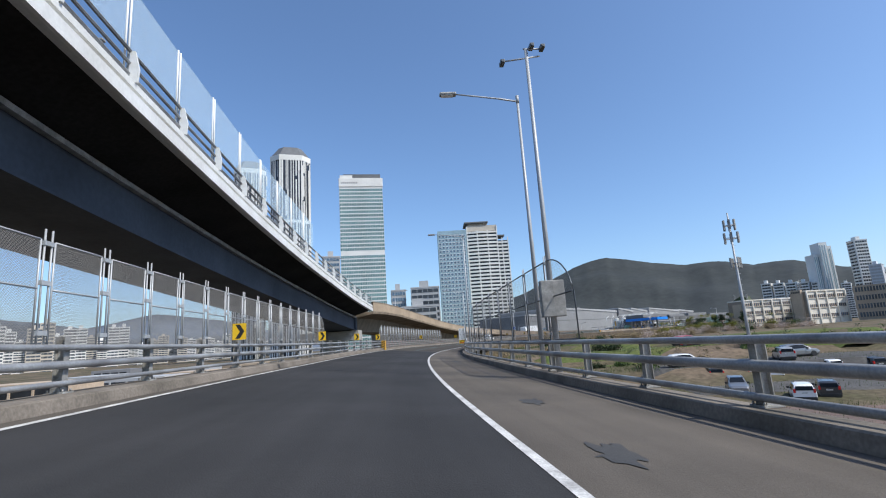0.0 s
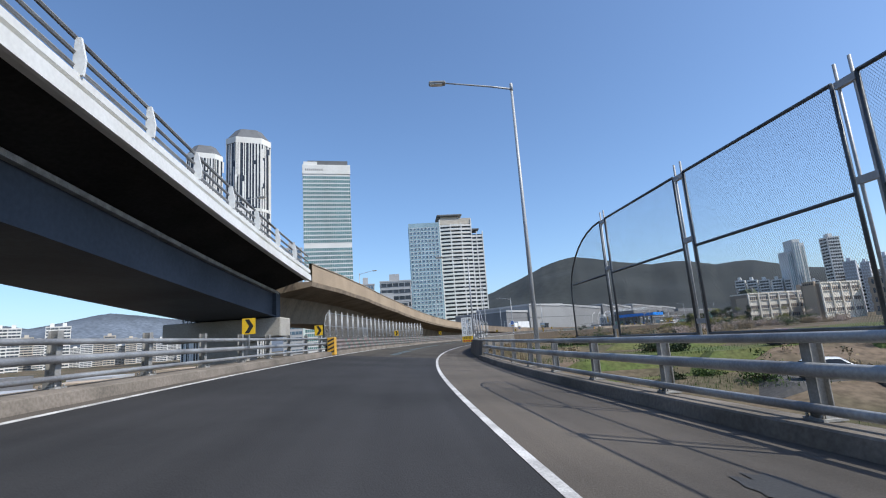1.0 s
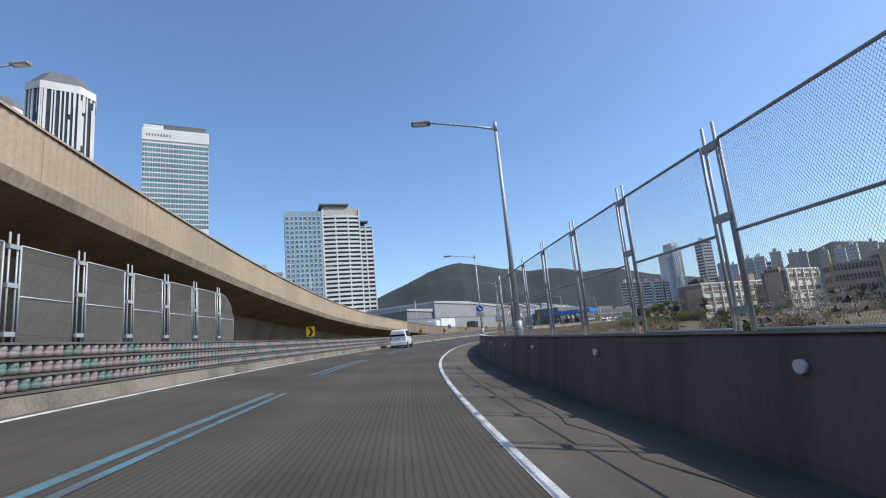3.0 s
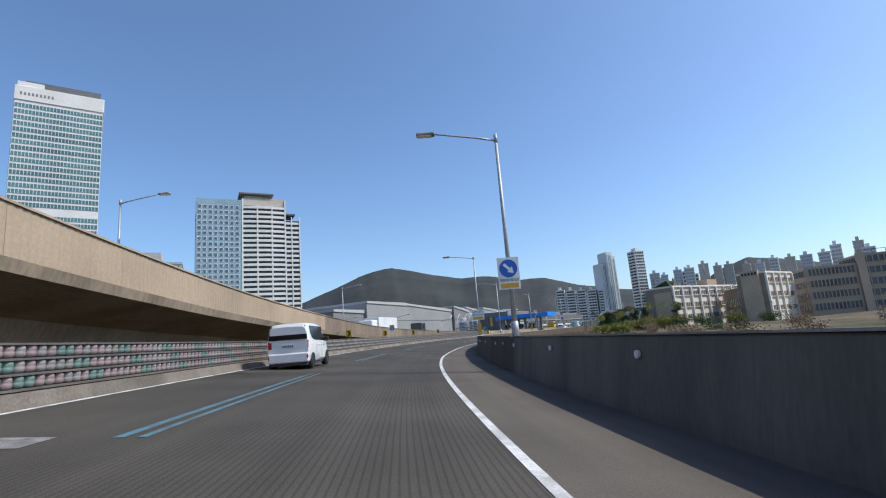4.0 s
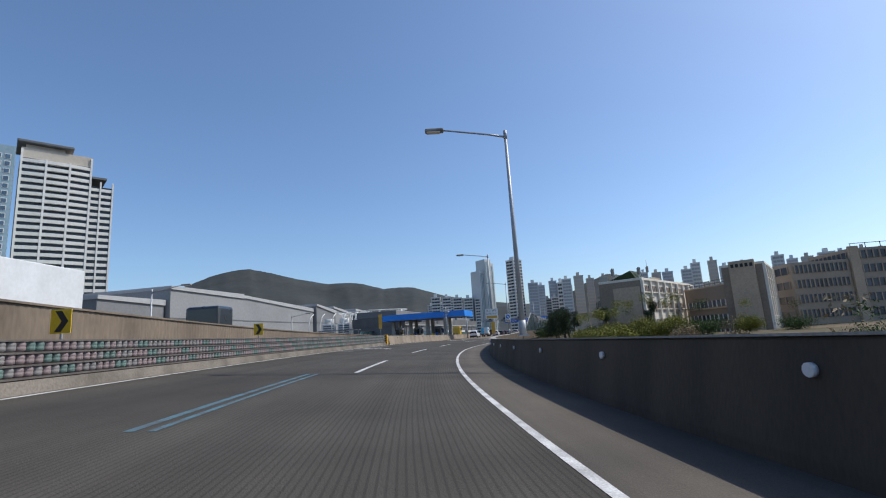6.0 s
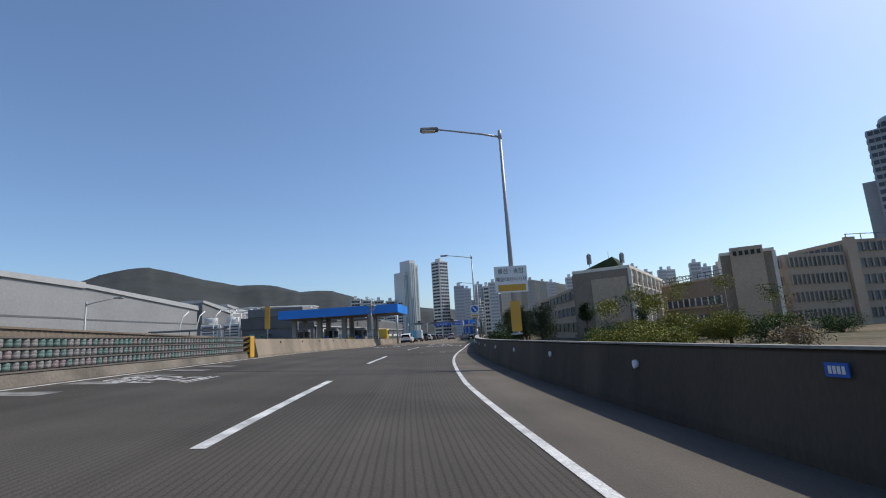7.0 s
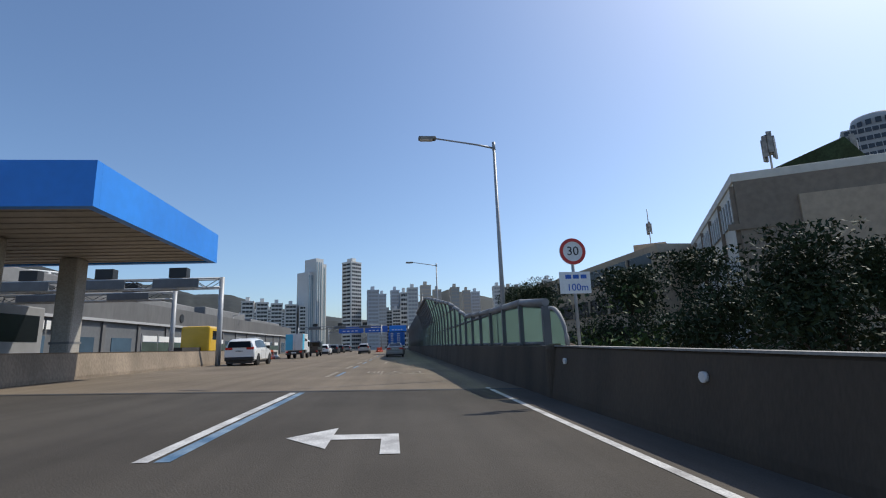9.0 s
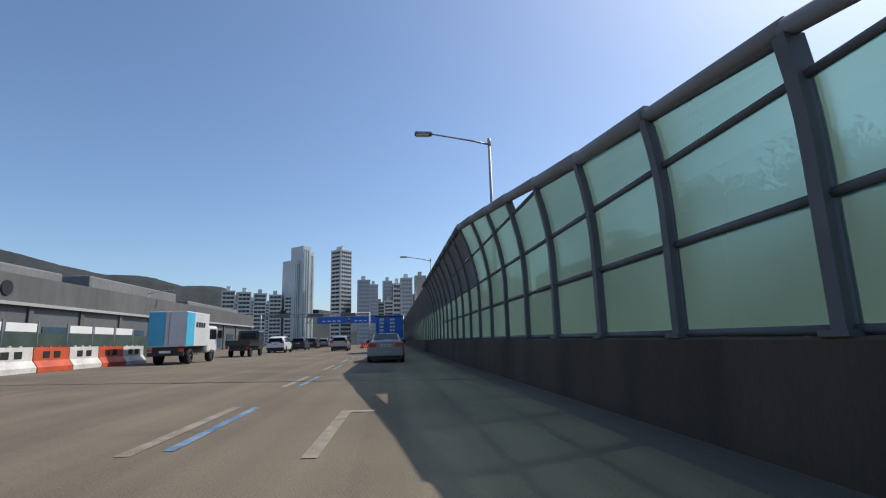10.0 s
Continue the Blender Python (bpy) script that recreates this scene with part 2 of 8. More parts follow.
def frosted(name, tint):
    """A milky pane: blurs what stands behind it and scatters some of the light."""
    m = bpy.data.materials.new(name)
    m.use_nodes = True
    nt, n = m.node_tree, m.node_tree.nodes
    p = n["Principled BSDF"]
    p.inputs["Base Color"].default_value = (*[c * 0.3 for c in tint], 1)
    p.inputs["Roughness"].default_value = 0.25
    co, nz = n.new("ShaderNodeTexCoord"), n.new("ShaderNodeTexNoise")
    nz.inputs["Scale"].default_value, nz.inputs["Detail"].default_value = 0.5, 4
    link(nt, co.outputs["Object"], nz.inputs["Vector"])
    info = n.new("ShaderNodeObjectInfo")
    add = n.new("ShaderNodeMath")
    add.operation = "MULTIPLY_ADD"
    add.inputs[1].default_value = 0.4
    link(nt, info.outputs["Random"], add.inputs[0]), link(nt, nz.outputs[0], add.inputs[2])
    mr = n.new("ShaderNodeMix")
    mr.data_type = "RGBA"
    mr.inputs["A"].default_value, mr.inputs["B"].default_value = (*[c * 1.2 for c in tint], 1), (*[c * 0.75 for c in tint], 1)
    link(nt, add.outputs[0], mr.inputs["Factor"])
    re = n.new("ShaderNodeBsdfRefraction")
    re.inputs["Roughness"].default_value, re.inputs["IOR"].default_value = 0.45, 1.25
    tl = n.new("ShaderNodeBsdfTranslucent")
    for k in (re, tl):
        link(nt, mr.outputs["Result"], k.inputs["Color"])
    a, b = n.new("ShaderNodeMixShader"), n.new("ShaderNodeMixShader")
    a.inputs[0].default_value, b.inputs[0].default_value = 0.3, 0.78
    tp, c = n.new("ShaderNodeBsdfTransparent"), n.new("ShaderNodeMixShader")
    c.inputs[0].default_value = 0.28
    link(nt, mr.outputs["Result"], tp.inputs["Color"])
    link(nt, re.outputs[0], c.inputs[1]), link(nt, tp.outputs[0], c.inputs[2])
    link(nt, c.outputs[0], a.inputs[1]), link(nt, tl.outputs[0], a.inputs[2])
    link(nt, p.outputs[0], b.inputs[1]), link(nt, a.outputs[0], b.inputs[2])
    link(nt, b.outputs[0], n["Material Output"].inputs[0])
    return m


M["noise_glass"] = frosted("green_panel", (0.36, 0.59, 0.51))


# ---- the road's own coordinates: s metres along, u metres to the right, h above the surface ----
LINE = [(5.73, -59.73), (4.30, -44.79), (2.87, -29.86), (1.43, -14.93), (0, 0), (-1.36, 14.94), (-2.12, 29.92), (-2.19, 44.91), (-1.38, 59.89),
        (0.42, 74.78), (3.23, 89.51), (7.07, 104.01), (12.13, 118.12), (18.12, 131.87), (25.10, 145.14), (33.08, 157.84), (42.15, 169.78),
        (52.26, 180.86), (63.22, 191.10), (74.73, 200.71), (86.81, 209.60), (99.11, 218.19), (111.56, 226.55), (124.07, 234.83)]
S0, DS = -60.0, 15.0
KN = np.array(LINE)
TAN = np.gradient(KN, axis=0)


def centre(s):
    a = (s - S0) / DS
    if a >= len(KN) - 1:
        e = (KN[-1] - KN[-2]) / DS
        return KN[-1] + e * (s - S0 - DS * (len(KN) - 1)), e / np.linalg.norm(e)
    if a <= 0:
        e = (KN[1] - KN[0]) / DS
        return KN[0] + e * (s - S0), e / np.linalg.norm(e)
    i = int(a)
    f = a - i
    p = (2 * f**3 - 3 * f**2 + 1) * KN[i] + (f**3 - 2 * f**2 + f) * TAN[i] + (3 * f**2 - 2 * f**3) * KN[i + 1] + (f**3 - f**2) * TAN[i + 1]
    d = (6 * f**2 - 6 * f) * KN[i] + (3 * f**2 - 4 * f + 1) * TAN[i] + (6 * f - 6 * f**2) * KN[i + 1] + (3 * f**2 - 2 * f) * TAN[i + 1]
    return p, d / np.linalg.norm(d)


BANK = [(-60, 3.5), (0, 3.7), (27, 4.0), (41, 4.8), (55, 5.3), (69, 5.7), (98, 5.0), (112, 4.6), (140, 3.7), (195, 3.5), (224, 3.4), (238, 3.0), (250, 2.0), (278, 1.5), (330, 0.6)]


def along(table, s):
    return float(np.interp(s, [a for a, _ in table], [b for _, b in table]))


def road_z(s, u):
    return -math.tan(radians(along(BANK, s))) * u


def at(s, u, h=0.0, flat=None):
    """A place on the road's coordinates. flat: a height of its own in place of the banked surface."""
    p, d = centre(s)
    z = road_z(s, u) if flat is None else flat
    return Vector((p[0] + u * d[1], p[1] - u * d[0], z + h))


def facing(s, u, h=0.0, turn=0.0):
    """A pose on the road: x to the right, y along the way."""
    p, d = centre(s)
    return Matrix.Translation(at(s, u, h)) @ Matrix.Rotation(math.atan2(-d[0], d[1]) + radians(turn), 4, "Z")


RIGHT = [(-60, 5.3), (10, 5.1), (25, 4.95), (45, 4.5), (57, 4.25), (60, 4.05), (72, 3.45), (130, 3.45), (215, 3.4), (262, 3.5), (300, 3.4)]
LEFT = [(-60, -5.8), (70, -5.9), (100, -6.3), (138, -7.1), (165, -7.7), (222, -9.3), (245, -9.8), (262, -11.0), (266, -11.4)]
EDGE = [(-60, 1.45), (4, 1.32), (25, 1.24), (45, 1.13), (61, 1.12), (132, 1.08), (140, 1.13), (153, 1.45), (175, 1.5), (207, 1.33), (217, 1.62), (230, 2.1), (240, 2.4), (255, 2.5)]
LLINE = [(-60, -5.0), (80, -5.15), (138, -6.5), (165, -7.0), (222, -8.4), (245, -8.9), (262, -10.2)]


# ---- mesh helpers ----
def part(name, bm, material, parent=None, label="", smooth=False):
    me = bpy.data.meshes.new(name)
    bm.normal_update()
    bm.to_mesh(me)
    bm.free()
    for m in material if isinstance(material, (list, tuple)) else [material]:
        me.materials.append(m)
    if smooth:
        for f in me.polygons:
            f.use_smooth = True
    ob = new(name, me)
    if parent:
        ob.parent = parent
    if label:
        ob["label"] = label
    return ob


def share(name, me, parent, m, label=""):
    ob = new(name, me)
    ob.parent = parent
    ob.matrix_basis = m
    if label:
        ob["label"] = label
    return ob


def thing(name, label, category, m=None, group="", kind=""):
    ob = new(name)
    if m is not None:
        ob.matrix_basis = m
    return tagged(ob, label, category, group, kind)


def box(bm, x0, x1, y0, y1, z0, z1, m=None, idx=0, bev=0.0):
    vs = [bm.verts.new((x, y, z)) for x in (x0, x1) for y in (y0, y1) for z in (z0, z1)]
    fs = [bm.faces.new([vs[i] for i in q]) for q in ((0, 1, 3, 2), (4, 6, 7, 5), (0, 4, 5, 1), (2, 3, 7, 6), (0, 2, 6, 4), (1, 5, 7, 3))]
    for f in fs:
        f.material_index = idx
    if bev:
        es = list({e for f in fs for e in f.edges})
        out = bmesh.ops.bevel(bm, geom=es, offset=bev, segments=2, affect="EDGES", profile=0.5)
        vs = list({v for f in out["faces"] for v in f.verts} | {v for v in vs if v.is_valid})
    if m is not None:
        for v in vs:
            v.co = m @ v.co
    return vs


def tube(bm, pts, r, n=8, idx=0, taper=None, caps=True):
    """A round bar along points; taper: the radius at the end."""
    pts = [Vector(p) for p in pts]
    rings = []
    for i, p in enumerate(pts):
        d = (pts[min(i + 1, len(pts) - 1)] - pts[max(i - 1, 0)]).normalized()
        a = d.orthogonal().normalized() if abs(d.z) > 0.9 else Vector((0, 0, 1)).cross(d).normalized()
        b = d.cross(a)
        f = i / max(1, len(pts) - 1)
        rr = r if taper is None else r + (taper - r) * f
        rings.append([bm.verts.new(p + (a * math.cos(2 * math.pi * k / n) + b * math.sin(2 * math.pi * k / n)) * rr) for k in range(n)])
    for a, b in zip(rings, rings[1:]):
        for k in range(n):
            f = bm.faces.new((a[k], a[(k + 1) % n], b[(k + 1) % n], b[k]))
            f.material_index, f.smooth = idx, True
    if caps:
        bm.faces.new(rings[0][::-1]).material_index = idx
        bm.faces.new(rings[-1]).material_index = idx


def sweep(bm, s0, s1, step, prof, caps=True, idx=0, closed=True):
    """Carries a profile along the road. prof(s): places of one section, in order."""
    n = max(2, int(round((s1 - s0) / step)) + 1)
    rings = [[bm.verts.new(p) for p in prof(s0 + (s1 - s0) * i / (n - 1))] for i in range(n)]
    k = len(rings[0])
    for a, b in zip(rings, rings[1:]):
        for j in range(k if closed else k - 1):
            bm.faces.new((a[j], b[j], b[(j + 1) % k], a[(j + 1) % k])).material_index = idx
    if caps and closed:
        bm.faces.new(rings[0]).material_index = idx
        bm.faces.new(rings[-1][::-1]).material_index = idx


def ribbon(name, s0, s1, lo, hi, material, label, category, kind="structure", h=0.0, step=2.0, cols=4):
    """A flat strip of road between two side lines, mapped in metres."""
    n = int((s1 - s0) / step) + 1
    me = bpy.data.meshes.new(name)
    vs, uvs, fs = [], [], []
    for i in range(n + 1):
        s = s0 + (s1 - s0) * i / n
        a, b = lo(s), hi(s)
        for j in range(cols + 1):
            u = a + (b - a) * j / cols
            vs.append(at(s, u, h))
            uvs.append((u, s))
    for i in range(n):
        for j in range(cols):
            q = i * (cols + 1) + j
            fs.append((q, q + 1, q + cols + 2, q + cols + 1))
    me.from_pydata(vs, [], fs)
    layer = me.uv_layers.new(name="UVMap")
    for lp in me.loops:
        layer.data[lp.index].uv = uvs[lp.vertex_index]
    me.materials.append(material)
    ob = new(name, me)
    return tagged(ob, label, category, kind=kind)


def line_of(table, off=0.0):
    return lambda s: along(table, s) + off


# ---- ground, one sheet to the horizon ----
def ground_h(x, y):
    """Low land under the bridge, rising to the road's level where the bridge ends."""
    d = [math.hypot(x - KN[i][0], y - KN[i][1]) for i in range(len(KN))]
    i = int(np.argmin(d))
    s = S0 + DS * i
    g = -6.5
    q = min(1, max(0, (s - 48) / 60))
    q = q * q * (3 - 2 * q)
    far = max(0, min(1, (d[i] - 14) / 60))
    side = (x - KN[i][0]) * TAN[i][1] - (y - KN[i][1]) * TAN[i][0]
    high = -1.3
    if side < 0:
        q *= 1 - far * 0.5
    bump = 0.7 * noise.noise((x * 0.03, y * 0.03, 0)) * min(1, d[i] / 40)
    return g + (high - g) * q + bump


def build_ground():
    ax = [0.0]
    while ax[-1] < 4600:
        ax.append(ax[-1] + max(6.0, ax[-1] * 0.09))
    xs = sorted([-a for a in ax[1:]] + ax)
    me = bpy.data.meshes.new("ground")
    n = len(xs)
    vs = [(x + 60, y + 130, ground_h(x + 60, y + 130)) for y in xs for x in xs]
    fs = [(j * n + i, j * n + i + 1, (j + 1) * n + i + 1, (j + 1) * n + i) for j in range(n - 1) for i in range(n - 1)]
    me.from_pydata(vs, [], fs)
    me.materials.append(M["ground"])
    for f in me.polygons:
        f.use_smooth = True
    return tagged(new("ground", me), "dry waste ground with patches of grass", "ground", kind="structure")


ground = build_ground()

# ---- carriageway ----
ribbon("road", -60, 58, line_of(LLINE), line_of(EDGE), M["asphalt"], "smooth dark asphalt of the bridge deck", "road")
ribbon("road_worn", 58, 228, line_of(LLINE), line_of(EDGE), M["worn"], "worn grey grooved road surface", "road", cols=6)
ribbon("road_smooth", 228, 263.6, line_of(LLINE), line_of(EDGE), M["worn_smooth"], "worn grey road surface before the plaza", "road", cols=6)
ribbon("shoulder_right", -60, 263.6, line_of(EDGE), line_of(RIGHT, 0.3), M["shoulder"], "dusty brown hard shoulder", "shoulder")
ribbon("shoulder_left", -60, 263.6, line_of(LEFT, -0.3), line_of(LLINE), M["shoulder"], "dusty strip beside the barrier", "shoulder")
PLAZA = [(240, -9.7), (262, -10.8), (264, -34), (420, -40)]
ribbon("toll_plaza", 263.6, 420, line_of(PLAZA), line_of(RIGHT, 0.3), M["plaza"], "pale beige concrete of the toll plaza", "road", cols=10)


def deck_body():
    bm = bmesh.new()
    def prof(s):
        a, b = along(LEFT, s) - 0.45, along(RIGHT, s) + 0.45
        return [at(s, a, -0.03), at(s, b, -0.03), at(s, b, -0.45), at(s, b - 1.2, -0.75), at(s, b - 2.2, -2.0), at(s, a + 2.2, -2.0), at(s, a + 1.2, -0.75), at(s, a, -0.45)]
    sweep(bm, -60, 60, 4, prof)
    return tagged(part("bridge_deck", bm, M["concrete"]), "concrete box girder that carries the road", "bridge", kind="structure")


deck_body()


def painted(name, s0, s1, u, w, material, label, h=0.006, group="", step=1.5):
    uu = u if callable(u) else (lambda s: u)
    return tagged(ribbon(name, s0, s1, lambda s: uu(s) - w / 2, lambda s: uu(s) + w / 2, material, label, "road marking", h=h, step=step, cols=1), group=group)


painted("edge_line", -60, 264, line_of(EDGE), 0.12, M["line"], "solid white line along the hard shoulder")
painted("side_line", -60, 262, line_of(LLINE), 0.13, M["line"], "thin white line beside the barrier")
for a, b in ((61, 71), (73, 83), (85, 94), (99, 109), (117.5, 128), (136.6, 146.2), (155, 164.3), (174, 183)):
    g = -2.15 - max(0, min(1, (a - 60) / 50)) * 1.1
    painted("guide_line", a, b, g, 0.13, M["line_blue"], "faded pair of blue guide stripes", group="blue guide stripes")
    painted("guide_line", a, b, g + 0.26, 0.10, M["line_blue"], "faded pair of blue guide stripes", group="blue guide stripes")
for a, b in ((183.5, 191), (200.7, 208), (215.9, 223.3), (235.4, 245.2)):
    painted("lane_dash", a, b, lambda s: -1.9 - max(0, (s - 220) / 40) * 0.5, 0.15, M["line"], "white lane dash", group="lane dashes")
painted("lane_dash", 256, 263.2, -2.4, 0.15, M["line"], "white lane dash", group="plaza dashes")
painted("guide_line", 256, 263.2, -2.2, 0.15, M["line_blue2"], "deep blue guide stripe", group="plaza guide stripes")
for k in range(11):
    a = 269.5 + k * 6.98
    painted("lane_dash", a, a + 3.5, -2.5, 0.15, M["line_ghost"], "worn white lane dash", group="plaza dashes")
    painted("guide_line", a + 0.2, a + 3.4, -2.17, 0.12, M["line_blue2"], "deep blue guide stripe", group="plaza guide stripes")


# ---- bridge rails, walls and fences ----
def pipe_along(bm, s0, s1, uf, h, rx, rz, step=1.5, n=8):
    """A rounded rail that follows the road."""
    def prof(s):
        u = uf(s)
        return [at(s, u + rx * math.cos(2 * math.pi * k / n), h + rz * math.sin(2 * math.pi * k / n) - road_z(s, u + rx * math.cos(2 * math.pi * k / n)) + road_z(s, u)) for k in range(n)]
    sweep(bm, s0, s1, step, prof)
    for f in bm.faces:
        f.smooth = len(f.verts) == 4


def post_mesh(side):
    bm = bmesh.new()
    # an H-section on the outer side of the bars, wider at the foot
    x0, x1 = (0.05, 0.22) if side > 0 else (-0.22, -0.05)
    box(bm, x0 - 0.07, x1 + 0.07, -0.15, 0.15, 0.0, 0.03)
    box(bm, x0, x0 + 0.014, -0.075, 0.075, 0.03, 1.0)
    box(bm, x1 - 0.014, x1, -0.075, 0.075, 0.03, 1.0)
    box(bm, x0 + 0.014, x1 - 0.014, -0.01, 0.01, 0.03, 1.0)
    for y in (-0.1, 0.1):
        box(bm, x0, x1, y - 0.008, y + 0.008, 0.03, 0.14)
    for x in (x0 - 0.04, x1 + 0.04):
        for y in (-0.11, 0.11):
            tube(bm, [(x, y, 0.03), (x, y, 0.075)], 0.018, 6)
    me = bpy.data.meshes.new("post")
    bm.to_mesh(me)
    bm.free()
    me.materials.append(M["post"])
    return me


def bridge_rail(s0, s1, uf, first, pitch, label, heights, side=1):
    t = thing("bridge_rail", label, "guard rail", kind="structure")
    bm = bmesh.new()
    sweep(bm, s0, s1, 2.0, lambda s: [at(s, uf(s) - 0.42 * side, 0.004), at(s, uf(s) - 0.38 * side, 0.2), at(s, uf(s) - 0.34 * side, 0.22), at(s, uf(s) + 0.27 * side, 0.22), at(s, uf(s) + 0.3 * side, -0.3)])
    part("kerb", bm, M["kerb"], t, "dusty brown concrete kerb with rail shade in its colour")
    for h, rx, rz in heights:
        bm = bmesh.new()
        pipe_along(bm, s0, s1, uf, h, rx, rz)
        part("rail", bm, M["rail"], t)
    me = post_mesh(side)
    s = first
    while s < s1:
        share("post", me, t, facing(s, uf(s), 0.22))
        s += pitch
    return t


RAILS = [(1.17, 0.055, 0.065), (0.80, 0.07, 0.085), (0.36, 0.045, 0.06)]
bridge_rail(-60, 59.4, line_of(RIGHT), -58.7, 3.27, "three-bar steel bridge rail on a concrete kerb", RAILS)
bridge_rail(-60, 59, line_of(LEFT), -59.5, 3.0, "three-bar steel rail along the bridge's far edge", [(1.02, 0.05, 0.055), (0.72, 0.06, 0.07), (0.40, 0.045, 0.05)], -1)


def mesh_panel(w, h, mid, gap=0.034, wire=0.0014, curved=False, name="panel"):
    """One framed panel of diamond wire mesh, standing in the xz plane; curved: an end panel with a quarter-round top."""
    fr, wr = bmesh.new(), bmesh.new()
    r = 0.024 if mid > 1.2 else 0.018
    if curved:
        arc = [(w * math.sin(a), 0, h * (0.42 + 0.58 * math.cos(a))) for a in np.linspace(0, math.pi / 2, 10)]
        tube(fr, [(0, 0, 0), (0, 0, h)], r, 6)
        tube(fr, arc + [(w, 0, 0)], r, 6)
        tube(fr, [(0, 0, 0), (w, 0, 0)], r, 6)
        tube(fr, [(0, 0, mid), (w * 0.93, 0, mid)], r, 6)
    else:
        for x in (0, w):
            tube(fr, [(x, 0, 0), (x, 0, h)], r, 6)
        for z in (0, mid, h):
            tube(fr, [(0, 0, z), (w, 0, z)], r, 6)

    def top(x):
        return h if not curved else h * (0.42 + 0.58 * math.sqrt(max(0, 1 - (x / w) ** 2)))

    for sgn in (1, -1):
        c = -h * 1.1
        while c < w + h * 1.1:
            pts = []
            for k in range(41):
                z = h * k / 40
                x = c + sgn * z * 0.6
                if 0 <= x <= w and z <= top(x):
                    pts.append((x, z))
            if len(pts) > 1:
                (x0, z0), (x1, z1) = pts[0], pts[-1]
                y = 0.004 * sgn
                q = [wr.verts.new(p) for p in ((x0 - wire, y, z0), (x0 + wire, y, z0), (x1 + wire, y, z1), (x1 - wire, y, z1))]
                wr.faces.new(q)
            c += gap
    out = []
    for bm, m, nm in ((fr, "dark_frame" if mid > 1.2 else "galv", "frame"), (wr, "mesh", "wire_mesh")):
        me = bpy.data.meshes.new(nm)
        bm.to_mesh(me)
        bm.free()
        me.materials.append(M[m])
        out.append(me)
    return out


def pole_mesh(h, m="galv"):
    bm = bmesh.new()
    for x in (-0.09, 0.09):
        tube(bm, [(x, 0, 0), (x, 0, h)], 0.018, 8)
    for z in (0.3, h * 0.55, h - 0.25):
        box(bm, -0.12, 0.12, -0.03, 0.03, z - 0.04, z + 0.04)
    box(bm, -0.16, 0.16, -0.07, 0.07, -0.02, 0.02)
    me = bpy.data.meshes.new("post")
    bm.to_mesh(me)
    bm.free()
    me.materials.append(M[m])
    return me


def along_pose(s, uf, h, ds):
    """A pose whose x axis runs along the fence from s to s + ds."""
    a, b = at(s, uf(s), h), at(s + ds, uf(s + ds), h)
    x = (b - a).normalized()
    z = Vector((0, 0, 1))
    y = z.cross(x).normalized()
    z = x.cross(y)
    m = Matrix((x, y, z)).transposed().to_4x4()
    m.translation = a
    return m


def mesh_fence(s0, count, pitch, uf, h0, height, mid, label, ends=(True, True), weave=(0.03, 0.0016)):
    t = thing("safety_fence", label, "fence", kind="structure")
    w = pitch - 0.34
    full, cap, pole = mesh_panel(w, height, mid, *weave), mesh_panel(w * 0.85, height, mid, *weave, curved=True), pole_mesh(height + 0.3)
    for k in range(count):
        s = s0 + k * pitch
        share("post", pole, t, along_pose(s, uf, h0 - 0.1, 0.5))
        p = share("panel", full[0], t, along_pose(s + 0.17, uf, h0, w))
        share("wire_mesh", full[1], p, Matrix())
    share("post", pole, t, along_pose(s0 + count * pitch, uf, h0 - 0.1, 0.5))
    if ends[1]:
        p = share("end_panel", cap[0], t, along_pose(s0 + count * pitch + 0.17, uf, h0, w))
        share("wire_mesh", cap[1], p, Matrix())
    if ends[0]:
        m = along_pose(s0 - 0.17, uf, h0, -w)
        p = share("end_panel", cap[0], t, m)
        share("wire_mesh", cap[1], p, Matrix())
    return t


mesh_fence(16.2, 7, 3.1, line_of(RIGHT, 0.12), 1.26, 2.65, 1.4, "tall wire-mesh fence in dark frames above the bridge rail")
mesh_fence(61.6, 18, 2.2, line_of(RIGHT, 0.1), 1.2, 2.0, 1.0, "wire-mesh fence in steel frames on top of the wall")
mesh_fence(-16.9, 29, 1.72, line_of(LEFT, -0.12), 1.06, 1.8, 0.95, "fine wire-mesh fence in steel frames above the bridge rail", ends=(False, True), weave=(0.03, 0.0046))
mesh_fence(60.6, 23, 1.75, line_of(LEFT, -0.3), 1.0, 1.75, 0.85, "wire-mesh fence behind the roller barrier", ends=(True, True), weave=(0.03, 0.0036))


def drop(s):
    """How far the right-hand parapet sinks below its usual height towards the toll plaza."""
    return 0.22 * min(1.0, max(0.0, (s - 165) / 33)) * min(1.0, max(0.0, (270 - s) / 25))


def parapet(name, s0, s1, uf, label, w=0.34, top=1.15, material="wall", lean=0.08, base=-0.5, sink=lambda s: 0.0):
    bm = bmesh.new()
    sweep(bm, s0, s1, 2.0, lambda s: [at(s, uf(s) - 0.02 - lean * 1.6, base), at(s, uf(s) - lean * 1.6, 0.12), at(s, uf(s), top - sink(s) - 0.03), at(s, uf(s) + 0.03, top - sink(s)), at(s, uf(s) + w - 0.03, top - sink(s)), at(s, uf(s) + w, top - sink(s) - 0.03), at(s, uf(s) + w + 0.05, base)])
    return tagged(part(name, bm, M[material]), label, "wall", kind="structure")


